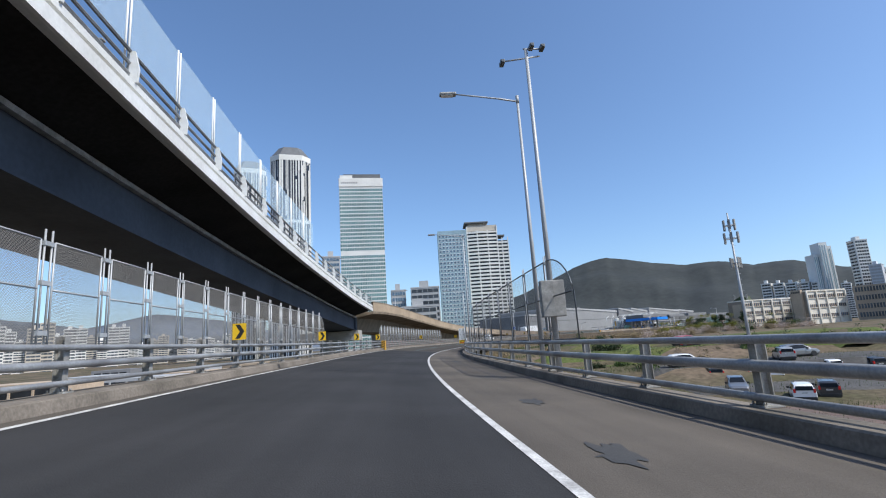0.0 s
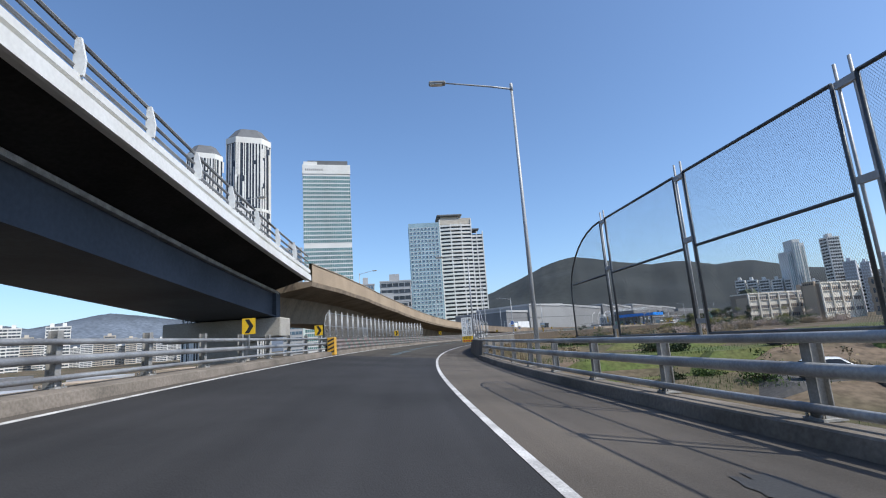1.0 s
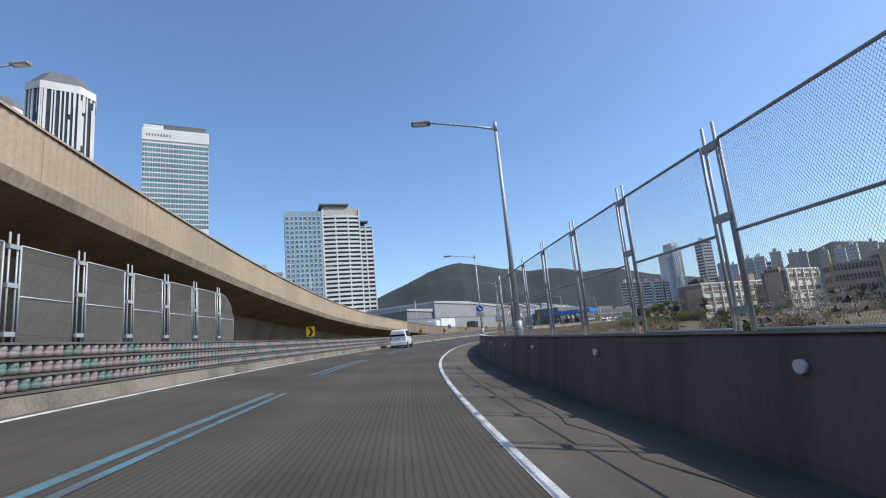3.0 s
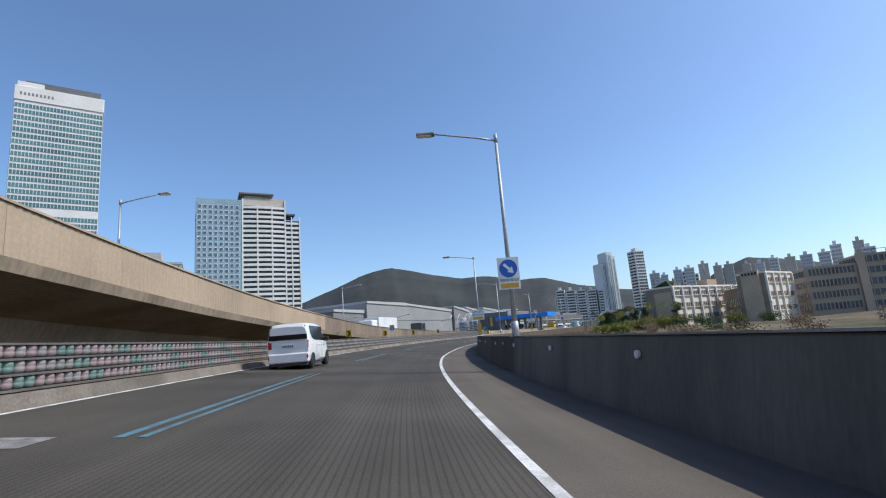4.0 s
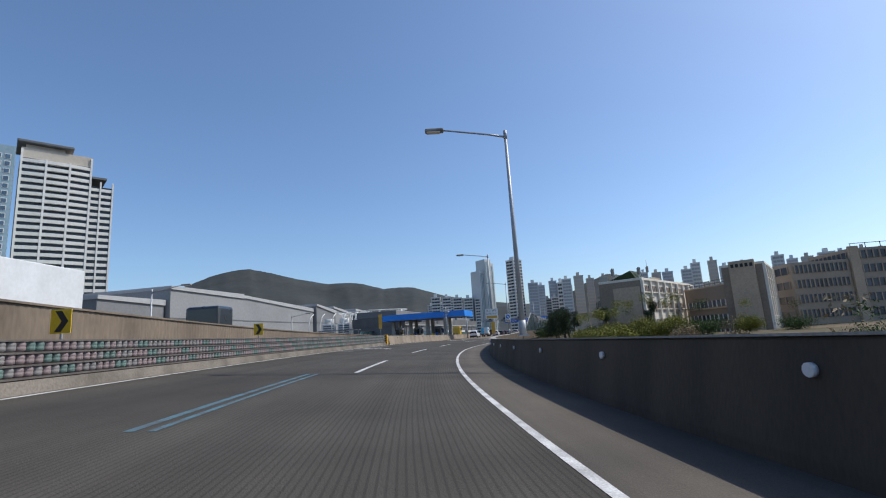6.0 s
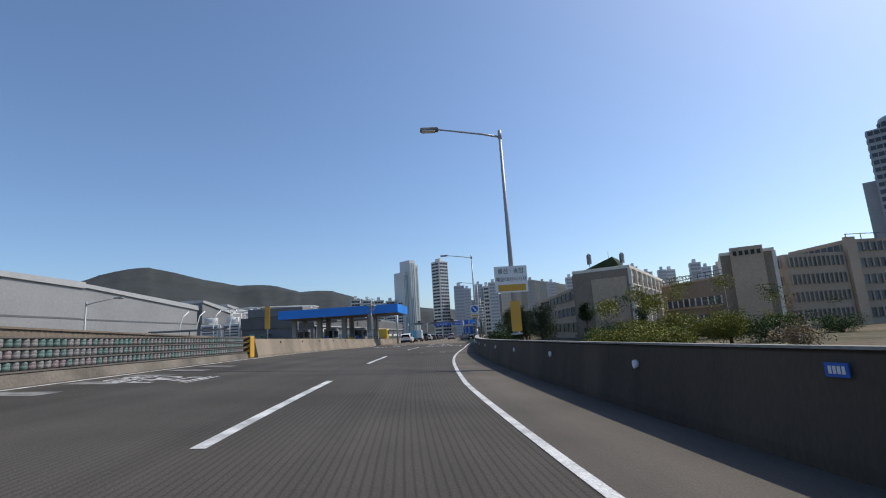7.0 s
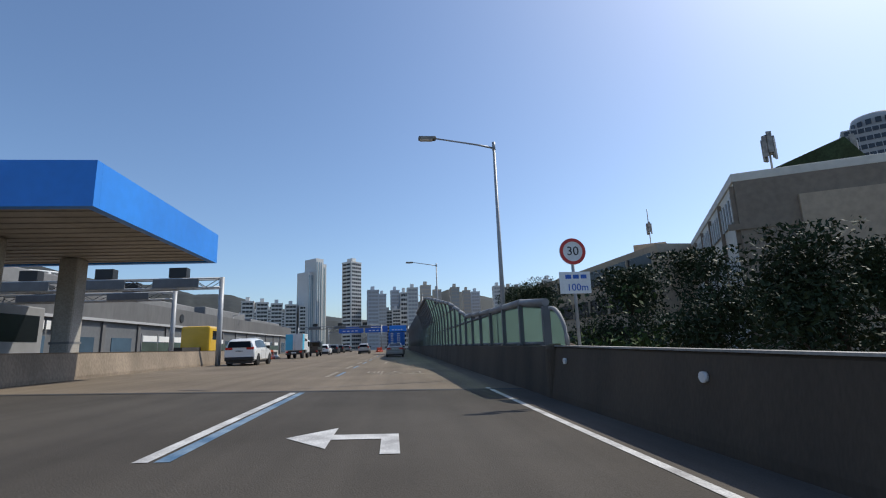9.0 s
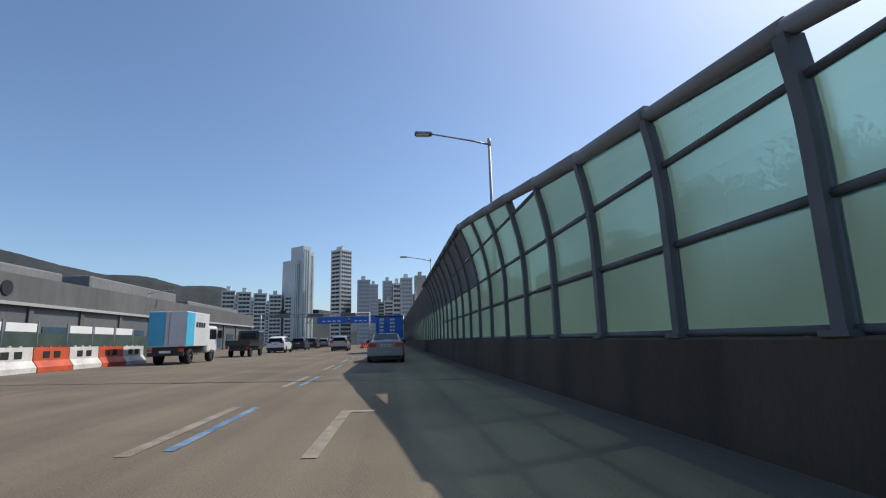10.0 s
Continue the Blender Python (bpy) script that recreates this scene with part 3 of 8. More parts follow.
wall_w = parapet("wall_right_west", 59.7, 127.4, line_of(RIGHT), "pale grey weathered concrete parapet", material="wall_pale")
wall_r = parapet("wall_right", 127.5, 262, line_of(RIGHT), "grey cast concrete parapet with dust and stains", material="wall", sink=drop)
bm = bmesh.new()
sweep(bm, 127.5, 262, 2.0, lambda s: [at(s, along(RIGHT, s) - 0.02, 1.154 - drop(s)), at(s, along(RIGHT, s) + 0.36, 1.154 - drop(s)), at(s, along(RIGHT, s) + 0.36, 1.18 - drop(s)), at(s, along(RIGHT, s) - 0.02, 1.18 - drop(s))])
part("coping", bm, M["concrete"], wall_r, "pale weathered coping")
bm = bmesh.new()
sweep(bm, 59.7, 127.4, 2.0, lambda s: [at(s, along(RIGHT, s) - 0.02, 1.154), at(s, along(RIGHT, s) + 0.36, 1.154), at(s, along(RIGHT, s) + 0.36, 1.18), at(s, along(RIGHT, s) - 0.02, 1.18)])
part("coping", bm, M["concrete"], wall_w, "pale weathered coping")
# round reflectors on the wall
bm = bmesh.new()
tube(bm, [(0, 0, 0), (-0.05, 0, 0)], 0.06, 12)
ref = bpy.data.meshes.new("reflector")
bm.to_mesh(ref)
bm.free()
ref.materials.append(M["signwhite"])
for k in range(43):
    s = 73.9 + k * 4.44
    share("reflector", ref, wall_r if s > 127 else wall_w, facing(s, along(RIGHT, s) - 0.045, 0.88 - drop(s)))
wall_l = parapet("wall_left", 222, 262, lambda s: along(LEFT, s) + 0.5, "beige dusty concrete barrier with drain holes", top=1.0, material="barrier_beige", lean=-0.12, w=-0.35)
for k in range(9):
    s = 226 + k * 4.3
    bm = bmesh.new()
    tube(bm, [(0, 0, 0), (0.03, 0, 0)], 0.07, 10)
    ob = part("drain_hole", bm, M["black"], wall_l)
    ob.matrix_basis = facing(s, along(LEFT, s) + 0.55, 0.78)


# ---- roller barrier ----
def roller_barrier():
    t = thing("roller_barrier", "roller barrier with three rows of pale, pink and green rollers", "guard rail", kind="structure")
    uf = line_of(LEFT, 0.35)
    bm = bmesh.new()
    sweep(bm, 58.9, 221.1, 3, lambda s: [at(s, uf(s) - 0.35, 0), at(s, uf(s) - 0.35, 0.26), at(s, uf(s) + 0.12, 0.26), at(s, uf(s) + 0.2, -0.1)])
    part("kerb", bm, M["kerb"], t, "dusty concrete kerb")
    for h in (0.30, 0.55, 0.8, 1.05):
        bm = bmesh.new()
        sweep(bm, 58.9, 221.1, 3, lambda s: [at(s, uf(s) - 0.13, h - 0.018), at(s, uf(s) + 0.12, h - 0.018), at(s, uf(s) + 0.12, h + 0.018), at(s, uf(s) - 0.13, h + 0.018)])
        part("rail", bm, M["barrier_rail"], t, "dusty brown steel rail")
    meshes = []
    for mname in ("roller", "roller_pink", "roller_green"):
        b = bmesh.new()
        prof = [(0.08, 0.0), (0.112, 0.025), (0.114, 0.085), (0.105, 0.1), (0.114, 0.115), (0.112, 0.175), (0.08, 0.2)]
        rings = [[b.verts.new((r * math.cos(a * math.pi / 4), r * math.sin(a * math.pi / 4), z)) for a in range(8)] for r, z in prof]
        for p, q in zip(rings, rings[1:]):
            for k in range(8):
                b.faces.new((p[k], p[(k + 1) % 8], q[(k + 1) % 8], q[k])).smooth = True
        me = bpy.data.meshes.new("roller")
        b.to_mesh(me)
        b.free()
        me.materials.append(M[mname])
        meshes.append(me)
    rng = random.Random(4)
    rest = [bmesh.new() for _ in range(3)]
    n = int((220.9 - 59.1) / 0.238)
    for i in range(n):
        s = 59.2 + i * 0.238
        for row, h in enumerate((0.325, 0.575, 0.825)):
            kind = 2 if (i // 2 + row) % 4 == 0 and 62 < s < 230 else (1 if rng.random() < 0.55 else 0)
            if s > 196 and rng.random() < 0.75:
                kind = 2 if rng.random() < 0.5 else 0
            m = facing(s, uf(s), h)
            if 141 < s < 164:
                share("roller", meshes[kind], t, m)
            else:
                b = rest[kind]
                k0 = len(b.verts)
                b.from_mesh(meshes[kind])
                b.verts.ensure_lookup_table()
                for v in b.verts[k0:]:
                    v.co = m @ v.co
    for b, mname in zip(rest, ("roller", "roller_pink", "roller_green")):
        tagged(part("rollers", b, M[mname], t), kind="stuff")
    for s, turn in ((221.5, 0), (58.5, 0)):
        bm = bmesh.new()
        box(bm, -0.24, 0.24, -0.28, 0.28, 0.0, 1.1, bev=0.04)
        c = part("end_block", bm, M["amber"], t, "yellow end block with black slanted stripes")
        c.matrix_basis = facing(s, uf(s), 0.0)
        for k in range(4):
            b2 = bmesh.new()
            z = 0.05 + k * 0.25
            for y in (-0.284, 0.281):
                q = [(-0.19, y, z), (0.19, y, z + 0.16), (0.19, y, z + 0.27), (-0.19, y, z + 0.11)]
                lo = [b2.verts.new(p) for p in q]
                hi = [b2.verts.new((p[0], p[1] + 0.003, p[2])) for p in q]
                b2.faces.new(lo)
                b2.faces.new(hi[::-1])
                for j in range(4):
                    b2.faces.new((lo[j], hi[j], hi[(j + 1) % 4], lo[(j + 1) % 4]))
            part("stripe", b2, M["black"], c)
    return t


roller_barrier()

# ---- the raised roads on the far side ----
VZ = [(-60, 9.9), (0, 7.7), (7, 7.4), (22, 6.75), (40, 5.95), (57, 4.85)]
VE = -6.35


def viaduct():
    t = thing("viaduct", "raised road on a blue-grey steel girder with a pale edge", "viaduct", kind="structure")
    bm = bmesh.new()
    z = lambda s: along(VZ, s)
    A = lambda s, u, h: at(s, u, h, flat=0.0)
    sweep(bm, -60, 57, 3, lambda s: [A(s, VE, z(s) + 0.26), A(s, VE, z(s) + 0.62), A(s, VE - 0.16, z(s) + 0.64), A(s, VE - 0.16, z(s) + 0.75), A(s, VE - 0.04, z(s) + 0.77), A(s, VE - 0.04, z(s) + 0.95), A(s, VE - 0.4, z(s) + 0.95), A(s, VE - 0.4, z(s) + 0.36), A(s, VE - 0.1, z(s) + 0.26)])
    part("edge_beam", bm, M["white"], t, "pale painted edge beam with a dark groove")
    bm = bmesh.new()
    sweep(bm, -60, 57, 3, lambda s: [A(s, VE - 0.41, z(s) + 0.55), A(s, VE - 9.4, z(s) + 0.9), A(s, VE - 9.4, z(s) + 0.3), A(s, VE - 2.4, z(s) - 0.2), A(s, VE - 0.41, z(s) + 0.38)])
    # slab coloured near black to carry the shade below the viaduct
    part("deck_slab", bm, M["deck_shade"], t)
    bm = bmesh.new()
    sweep(bm, -60, 57, 3, lambda s: [A(s, VE - 2.2, z(s) - 0.205), A(s, VE - 2.25, z(s) - 1.75), A(s, VE - 2.05, z(s) - 1.76), A(s, VE - 2.05, z(s) - 1.84), A(s, VE - 6.9, z(s) - 1.84), A(s, VE - 6.9, z(s) + 0.1)])
    part("girder", bm, M["steel_blue"], t, "blue-grey painted steel girder")
    bm = bmesh.new()
    sweep(bm, -60, 57, 3, lambda s: [A(s, VE - 2.0, z(s) - 0.42), A(s, VE - 2.0, z(s) - 0.26), A(s, VE - 2.19, z(s) - 0.26), A(s, VE - 2.19, z(s) - 0.42)])
    part("drain_pipe", bm, M["post"], t, "grey pipe along the girder")
    for h, r in ((1.2, 0.05), (1.5, 0.05), (1.85, 0.055)):
        bm = bmesh.new()
        sweep(bm, -60, 57, 1.5, lambda s: [A(s, VE - 0.2 + r * math.cos(k * math.pi / 3), z(s) + h + r * math.sin(k * math.pi / 3)) for k in range(6)])
        part("rail", bm, M["rail"], t)
    bm = bmesh.new()
    vs = [(-0.1, 0.13), (0.07, 0.13), (0.1, 0.5), (-0.02, 1.02), (-0.14, 1.02), (-0.16, 0.5)]
    for y in (-0.035, 0.035):
        bm.faces.new([bm.verts.new((x, y, q - 0.13)) for x, q in (vs if y > 0 else vs[::-1])])
    bm.verts.ensure_lookup_table()
    for k in range(6):
        bm.faces.new((bm.verts[5 - k], bm.verts[(5 - k - 1) % 6], bm.verts[6 + (k + 1) % 6], bm.verts[6 + k]))
    bmesh.ops.recalc_face_normals(bm, faces=bm.faces)
    pm = bpy.data.meshes.new("post")
    bm.to_mesh(pm)
    bm.free()
    pm.materials.append(M["white"])
    bm = bmesh.new()
    for x in (-0.08, 0.08):
        tube(bm, [(0, x, 0), (0, x, 2.9)], 0.03, 6)
    gm = bpy.data.meshes.new("screen_post")
    bm.to_mesh(gm)
    bm.free()
    gm.materials.append(M["white"])
    s = -58.0
    while s < 56.5:
        share("post", pm, t, facing(s, VE - 0.05, 0) @ Matrix.Translation((0, 0, z(s) + 0.95 - road_z(s, VE - 0.05))))
        if s < 34:
            share("screen_post", gm, t, Matrix.Translation(A(s, VE - 0.3, z(s) + 0.95)) @ facing(s, VE).to_3x3().to_4x4())
            bm = bmesh.new()
            e = s + 2.8
            q = [A(s + 0.12, VE - 0.3, z(s) + 1.9), A(e - 0.12, VE - 0.3, z(e) + 1.9), A(e - 0.12, VE - 0.3, z(e) + 3.8), A(s + 0.12, VE - 0.3, z(s) + 3.8)]
            lo = [bm.verts.new(p) for p in q]
            hi = [bm.verts.new(p + Vector((-0.012, 0, 0))) for p in q]
            bm.faces.new(lo), bm.faces.new(hi[::-1])
            for j in range(4):
                bm.faces.new((lo[j], hi[j], hi[(j + 1) % 4], lo[(j + 1) % 4]))
            part("clear_panel", bm, M["clear"], t, "clear wind screen panel")
        s += 2.8
    # pier where the steel span ends
    bm = bmesh.new()
    m = facing(57, 0, 0)
    zc = z(57)
    box(bm, VE - 8.6, VE - 1.6, -0.9, 0.9, zc - 3.0, zc - 1.86, m, bev=0.08)
    box(bm, VE - 6.2, VE - 3.6, -0.8, 0.8, -9, zc - 3.0, m, bev=0.1)
    part("pier", bm, M["concrete"], t, "grey concrete pier with a wide head")
    bm = bmesh.new()
    box(bm, VE - 2.3, VE - 2.0, -0.5, 0.2, zc - 1.9, zc - 0.3, m)
    part("stiffener", bm, M["steel_blue"], t)
    return t


viaduct()

BZ = [(57, 4.85), (65, 5.2), (75, 5.3), (90, 4.85), (105, 4.0), (120, 3.15), (132, 2.65), (150, 2.05), (165, 1.5), (180, 1.1), (200, 0.65), (221, 0.3)]
BU = [(57, -6.4), (75, -6.7), (100, -7.2), (138, -8.2), (165, -8.8), (200, -9.8), (221, -10.4)]


def beige_ramp():
    t = thing("ramp_bridge", "raised road with a ribbed beige parapet, sloping down", "viaduct", kind="structure")
    z, ue = lambda s: along(BZ, s), lambda s: along(BU, s)
    A = lambda s, u, h: at(s, u, h, flat=0.0)
    bm = bmesh.new()
    sweep(bm, 57.4, 221, 3, lambda s: [A(s, ue(s) - 0.06, z(s) - 0.02), A(s, ue(s) + 0.02, z(s) + 0.26), A(s, ue(s) - 0.3, z(s) + 0.26), A(s, ue(s) - 9, z(s) + 0.6), A(s, ue(s) - 9, z(s) - 0.1), A(s, ue(s) - 3.2, z(s) - 0.55), A(s, ue(s) - 0.5, z(s) - 0.1)])
    part("deck_slab", bm, M["soffit"], t, "stained beige concrete slab edge")
    bm = bmesh.new()
    sweep(bm, 57.4, 150, 3, lambda s: [A(s, ue(s) - 2.6, z(s) - 0.4), A(s, ue(s) - 3.4, max(z(s) - 2.2, -0.9)), A(s, ue(s) - 7, max(z(s) - 2.2, -0.9)), A(s, ue(s) - 7.4, z(s) - 0.3)])
    part("girder", bm, M["soffit"], t)
    # wall added to close the void under the ramp, coloured as deep shade
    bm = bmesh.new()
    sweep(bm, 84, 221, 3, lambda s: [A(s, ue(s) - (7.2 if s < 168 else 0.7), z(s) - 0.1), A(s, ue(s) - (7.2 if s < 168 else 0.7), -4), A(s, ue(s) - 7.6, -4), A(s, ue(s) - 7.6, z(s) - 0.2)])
    part("void_shade_wall", bm, M["deck_shade"], t, "near-black wall added under the slab for its shade")
    for sp in (84, 108):
        bm = bmesh.new()
        box(bm, -6.4, -3.6, -0.8, 0.8, -9, 0.5, facing(sp, ue(sp), 0) , bev=0.1)
        box(bm, -7.6, -2.6, -0.9, 0.9, 0.5, z(sp) - 2.0 - road_z(sp, ue(sp)), facing(sp, ue(sp), 0), bev=0.1)
        part("pier", bm, M["concrete"], t)
    s = 57.4
    while s < 220:
        e = min(s + 3.992, 221)
        bm = bmesh.new()
        n = 36
        for i in range(n + 1):
            q = s + (e - s) * i / n
            rib = 0.016 if i % 2 else 0.0
            top = z(q) + 1.36
            bm.verts.new(A(q, ue(q) + rib, z(q) + 0.262)), bm.verts.new(A(q, ue(q) + rib, top))
        bm.verts.ensure_lookup_table()
        for i in range(n):
            bm.faces.new((bm.verts[2 * i], bm.verts[2 * i + 2], bm.verts[2 * i + 3], bm.verts[2 * i + 1]))
        k0 = len(bm.verts)
        for q in (s, e):
            for u, h in ((0.05, 1.364), (0.05, 1.42), (-0.2, 1.42), (-0.2, 0.262)):
                bm.verts.new(A(q, ue(q) + u, z(q) + h))
        bm.verts.ensure_lookup_table()
        a, b = k0, k0 + 4
        for j in range(3):
            bm.faces.new((bm.verts[a + j], bm.verts[b + j], bm.verts[b + j + 1], bm.verts[a + j + 1]))
        part("parapet_panel", bm, M["beige"] if s < 146 else M["beige_brown"], t)
        s += 4.0
    return t


beige_ramp()


# ---- hills on the skyline ----
def ridge(name, label, origin, far, profile, z0=-8, step=0.25, deep=900, seed=3, cover="hill"):
    ks = [a for a, _ in profile]
    me = bpy.data.meshes.new(name)
    n = int((ks[-1] - ks[0]) / step) + 1
    rows = 15
    vs = []
    for i in range(n + 1):
        a = ks[0] + (ks[-1] - ks[0]) * i / n
        e = along(profile, a)
        top = far * math.tan(radians(e))
        for j in range(rows):
            f = j / (rows - 5)
            r = far - deep * (1 - f) if f <= 1 else far + deep * (f - 1)
            h = top * (f ** 1.3 if f <= 1 else 1 - (f - 1) * 0.9)
            x, y = origin[0] + r * math.sin(radians(a)), origin[1] + r * math.cos(radians(a))
            wob = noise.fractal((x * 0.004, y * 0.004, seed), 1.0, 2.0, 4) * far * 0.012 * min(1, h / (0.02 * far))
            wob *= 0.25 if abs(f - 1) < 0.01 else 1.0
            if j == rows - 5 - 0:
                wob += noise.noise((a * 6.0, seed, 0)) * far * 0.0009
            vs.append((x, y, z0 + h + wob))
    fs = [(i * rows + j, (i + 1) * rows + j, (i + 1) * rows + j + 1, i * rows + j + 1) for i in range(n) for j in range(rows - 1)]
    me.from_pydata(vs, [], fs)
    me.materials.append(M[cover])
    for f in me.polygons:
        f.use_smooth = True
    return tagged(new(name, me), label, "mountain", kind="structure")


ridge("mountain", "dark wooded mountain ridge far off", (20, 100), 2450, [(-4, 0.5), (3, 2.6), (8.7, 5.0), (12.5, 6.3), (15.9, 7.85), (18.2, 8.45), (19.8, 8.6), (22, 8.2), (24.6, 7.4), (28, 6.75), (30.5, 6.9), (32, 6.75), (34.4, 5.9), (36.5, 6.0), (37.8, 5.95), (39.5, 5.4), (41.5, 4.75), (46, 3.9), (52, 3.2), (60, 2.0), (70, 0.5)])
ridge("hill", "small wooded hill behind the apartments", (20, 130), 800, [(50, 1.0), (54, 3.6), (57, 5.4), (59.5, 6.2), (62, 5.7), (66, 4.6), (72, 4.0), (80, 3.6), (95, 2.4), (110, 0.6)], deep=260, seed=8)
# its cover has the blue of distance painted in
ridge("hill_west", "low hill beyond the town with blue haze in its colour", (-10, 0), 2300, [(-80, 1.5), (-60, 4.2), (-50, 3.2), (-42, 4.6), (-36, 3.6), (-30, 4.8), (-24, 4.0), (-18, 2.4), (-8, 0.5)], deep=700, seed=5, cover="hazed_far_hill")


# ---- buildings ----
def shared(bm, name, m):
    me = bpy.data.meshes.new(name)
    bm.normal_update()
    bm.to_mesh(me)
    bm.free()
    for k in m if isinstance(m, (list, tuple)) else [m]:
        me.materials.append(k)
    return me


def stand(ax, ay, bx, by, z=0.0):
    """A pose at a facade's left foot, x along the facade to the right, y into the building; and the facade's length."""
    a = math.atan2(by - ay, bx - ax)
    return Matrix.Translation((ax, ay, z)) @ Matrix.Rotation(a, 4, "Z"), math.hypot(bx - ax, by - ay)


def box_mesh(name, m, x0, x1, y0, y1, z0, z1, bev=0.0):
    bm = bmesh.new()
    box(bm, x0, x1, y0, y1, z0, z1, bev=bev)
    return shared(bm, name, m)


def strip_mesh(width, height, panes, pane, bar, depth=0.25):
    """One band of panes with bars between them, as a relief in front of y = 0."""
    bm = bmesh.new()
    w = width / panes
    line = []
    for i in range(panes + 1):
        x = i * w
        line += [(x - 0.12, -depth * 0.4, 1), (x - 0.12, -depth, 1), (x + 0.12, -depth, 1), (x + 0.12, -depth * 0.4, 0)]
    line = [(-0.12, 0, 1)] + line[1:-1] + [(width + 0.12, 0, 1)]
    vs = [(bm.verts.new((x, y, 0)), bm.verts.new((x, y, height))) for x, y, _ in line]
    for (a, b, q) in zip(vs, vs[1:], line):
        bm.faces.new((a[0], b[0], b[1], a[1])).material_index = q[2]
    return shared(bm, "window", [pane, bar])


SIDE = Matrix.Rotation(radians(-90), 4, "Z")  # carries a facade piece onto the left flank


def glass_tower():
    m, w = stand(-86.5, 428, -47.5, 434.5, -7)
    t = thing("office_tower", "tall office tower with teal glass bands, white top and dark flank", "skyscraper", m)
    H = 165
    share("body", box_mesh("body", M["tower_white"], 0, w, 0, 26, 0, H - 5), t, Matrix())
    share("crown", box_mesh("crown", M["tower_white"], -0.5, w + 0.5, -0.5, 26.5, H - 10.5, H - 2, bev=0.3), t, Matrix(), "white blank band under the roof")
    share("roof_plant", box_mesh("roof_plant", M["darkgrey"], 4, w - 1.5, 2, 20, H - 2, H + 2.5), t, Matrix())
    share("roof_edge", box_mesh("roof_edge", M["tower_white"], 0.5, 12, 1, 22, H - 1.9, H + 1.2), t, Matrix())
    for i in range(9):
        bm = bmesh.new()
        box(bm, 0, 0.9, -0.05, 0.0, 0, 1.8)
        part("sign_bar", bm, M["grey"], t).matrix_basis = Matrix.Translation((2 + i * 1.7, -0.51, H - 7.5))
    front, flank = strip_mesh(w, 2.35, 26, M["pane_green"], M["tower_white"]), strip_mesh(26, 2.6, 10, M["pane_blue"], M["steel_blue"])
    nf = 42
    for i in range(nf):
        z = 6 + i * 3.52
        if i in (24,):
            continue
        share("window", front, t, Matrix.Translation((0, -0.02, z)))
        share("window", flank, t, Matrix.Translation((-0.02, 26, z)) @ SIDE)
    return t


def punched_tower():
    m, w = stand(1.5, 478, 31, 478, -7)
    t = thing("punched_tower", "pale aqua tower with rows of small square windows", "skyscraper", m)
    H = 118
    share("body", box_mesh("body", [M["pane_pale"]], 0, w, 0, 30, 0, H), t, Matrix())
    bm = bmesh.new()
    box(bm, -0.3, 0.0, 0.2, 29.8, 0, H - 12)
    part("flank", bm, M["pane_blue"], t, "dark glass flank")
    bm = bmesh.new()
    box(bm, 0, 1.9, -0.25, 0, 0, 1.9)
    win = shared(bm, "window", M["pane_blue"])
    bm = bmesh.new()
    box(bm, -0.3, 2.2, -0.12, 0, -0.3, 2.2)
    frm = shared(bm, "window_frame", M["tower_white"])
    for i in range(28):
        for j in range(8):
            p = share("window", win, t, Matrix.Translation((1.4 + j * 3.5, -0.02, 6 + i * 3.9)))
            share("window_frame", frm, p, Matrix())
    for i in range(3):
        for j in range(5):
            share("window", win, t, Matrix.Translation((-0.02, 28 - j * 5.5, H - 10.5 + i * 3.4)) @ SIDE)
    return t


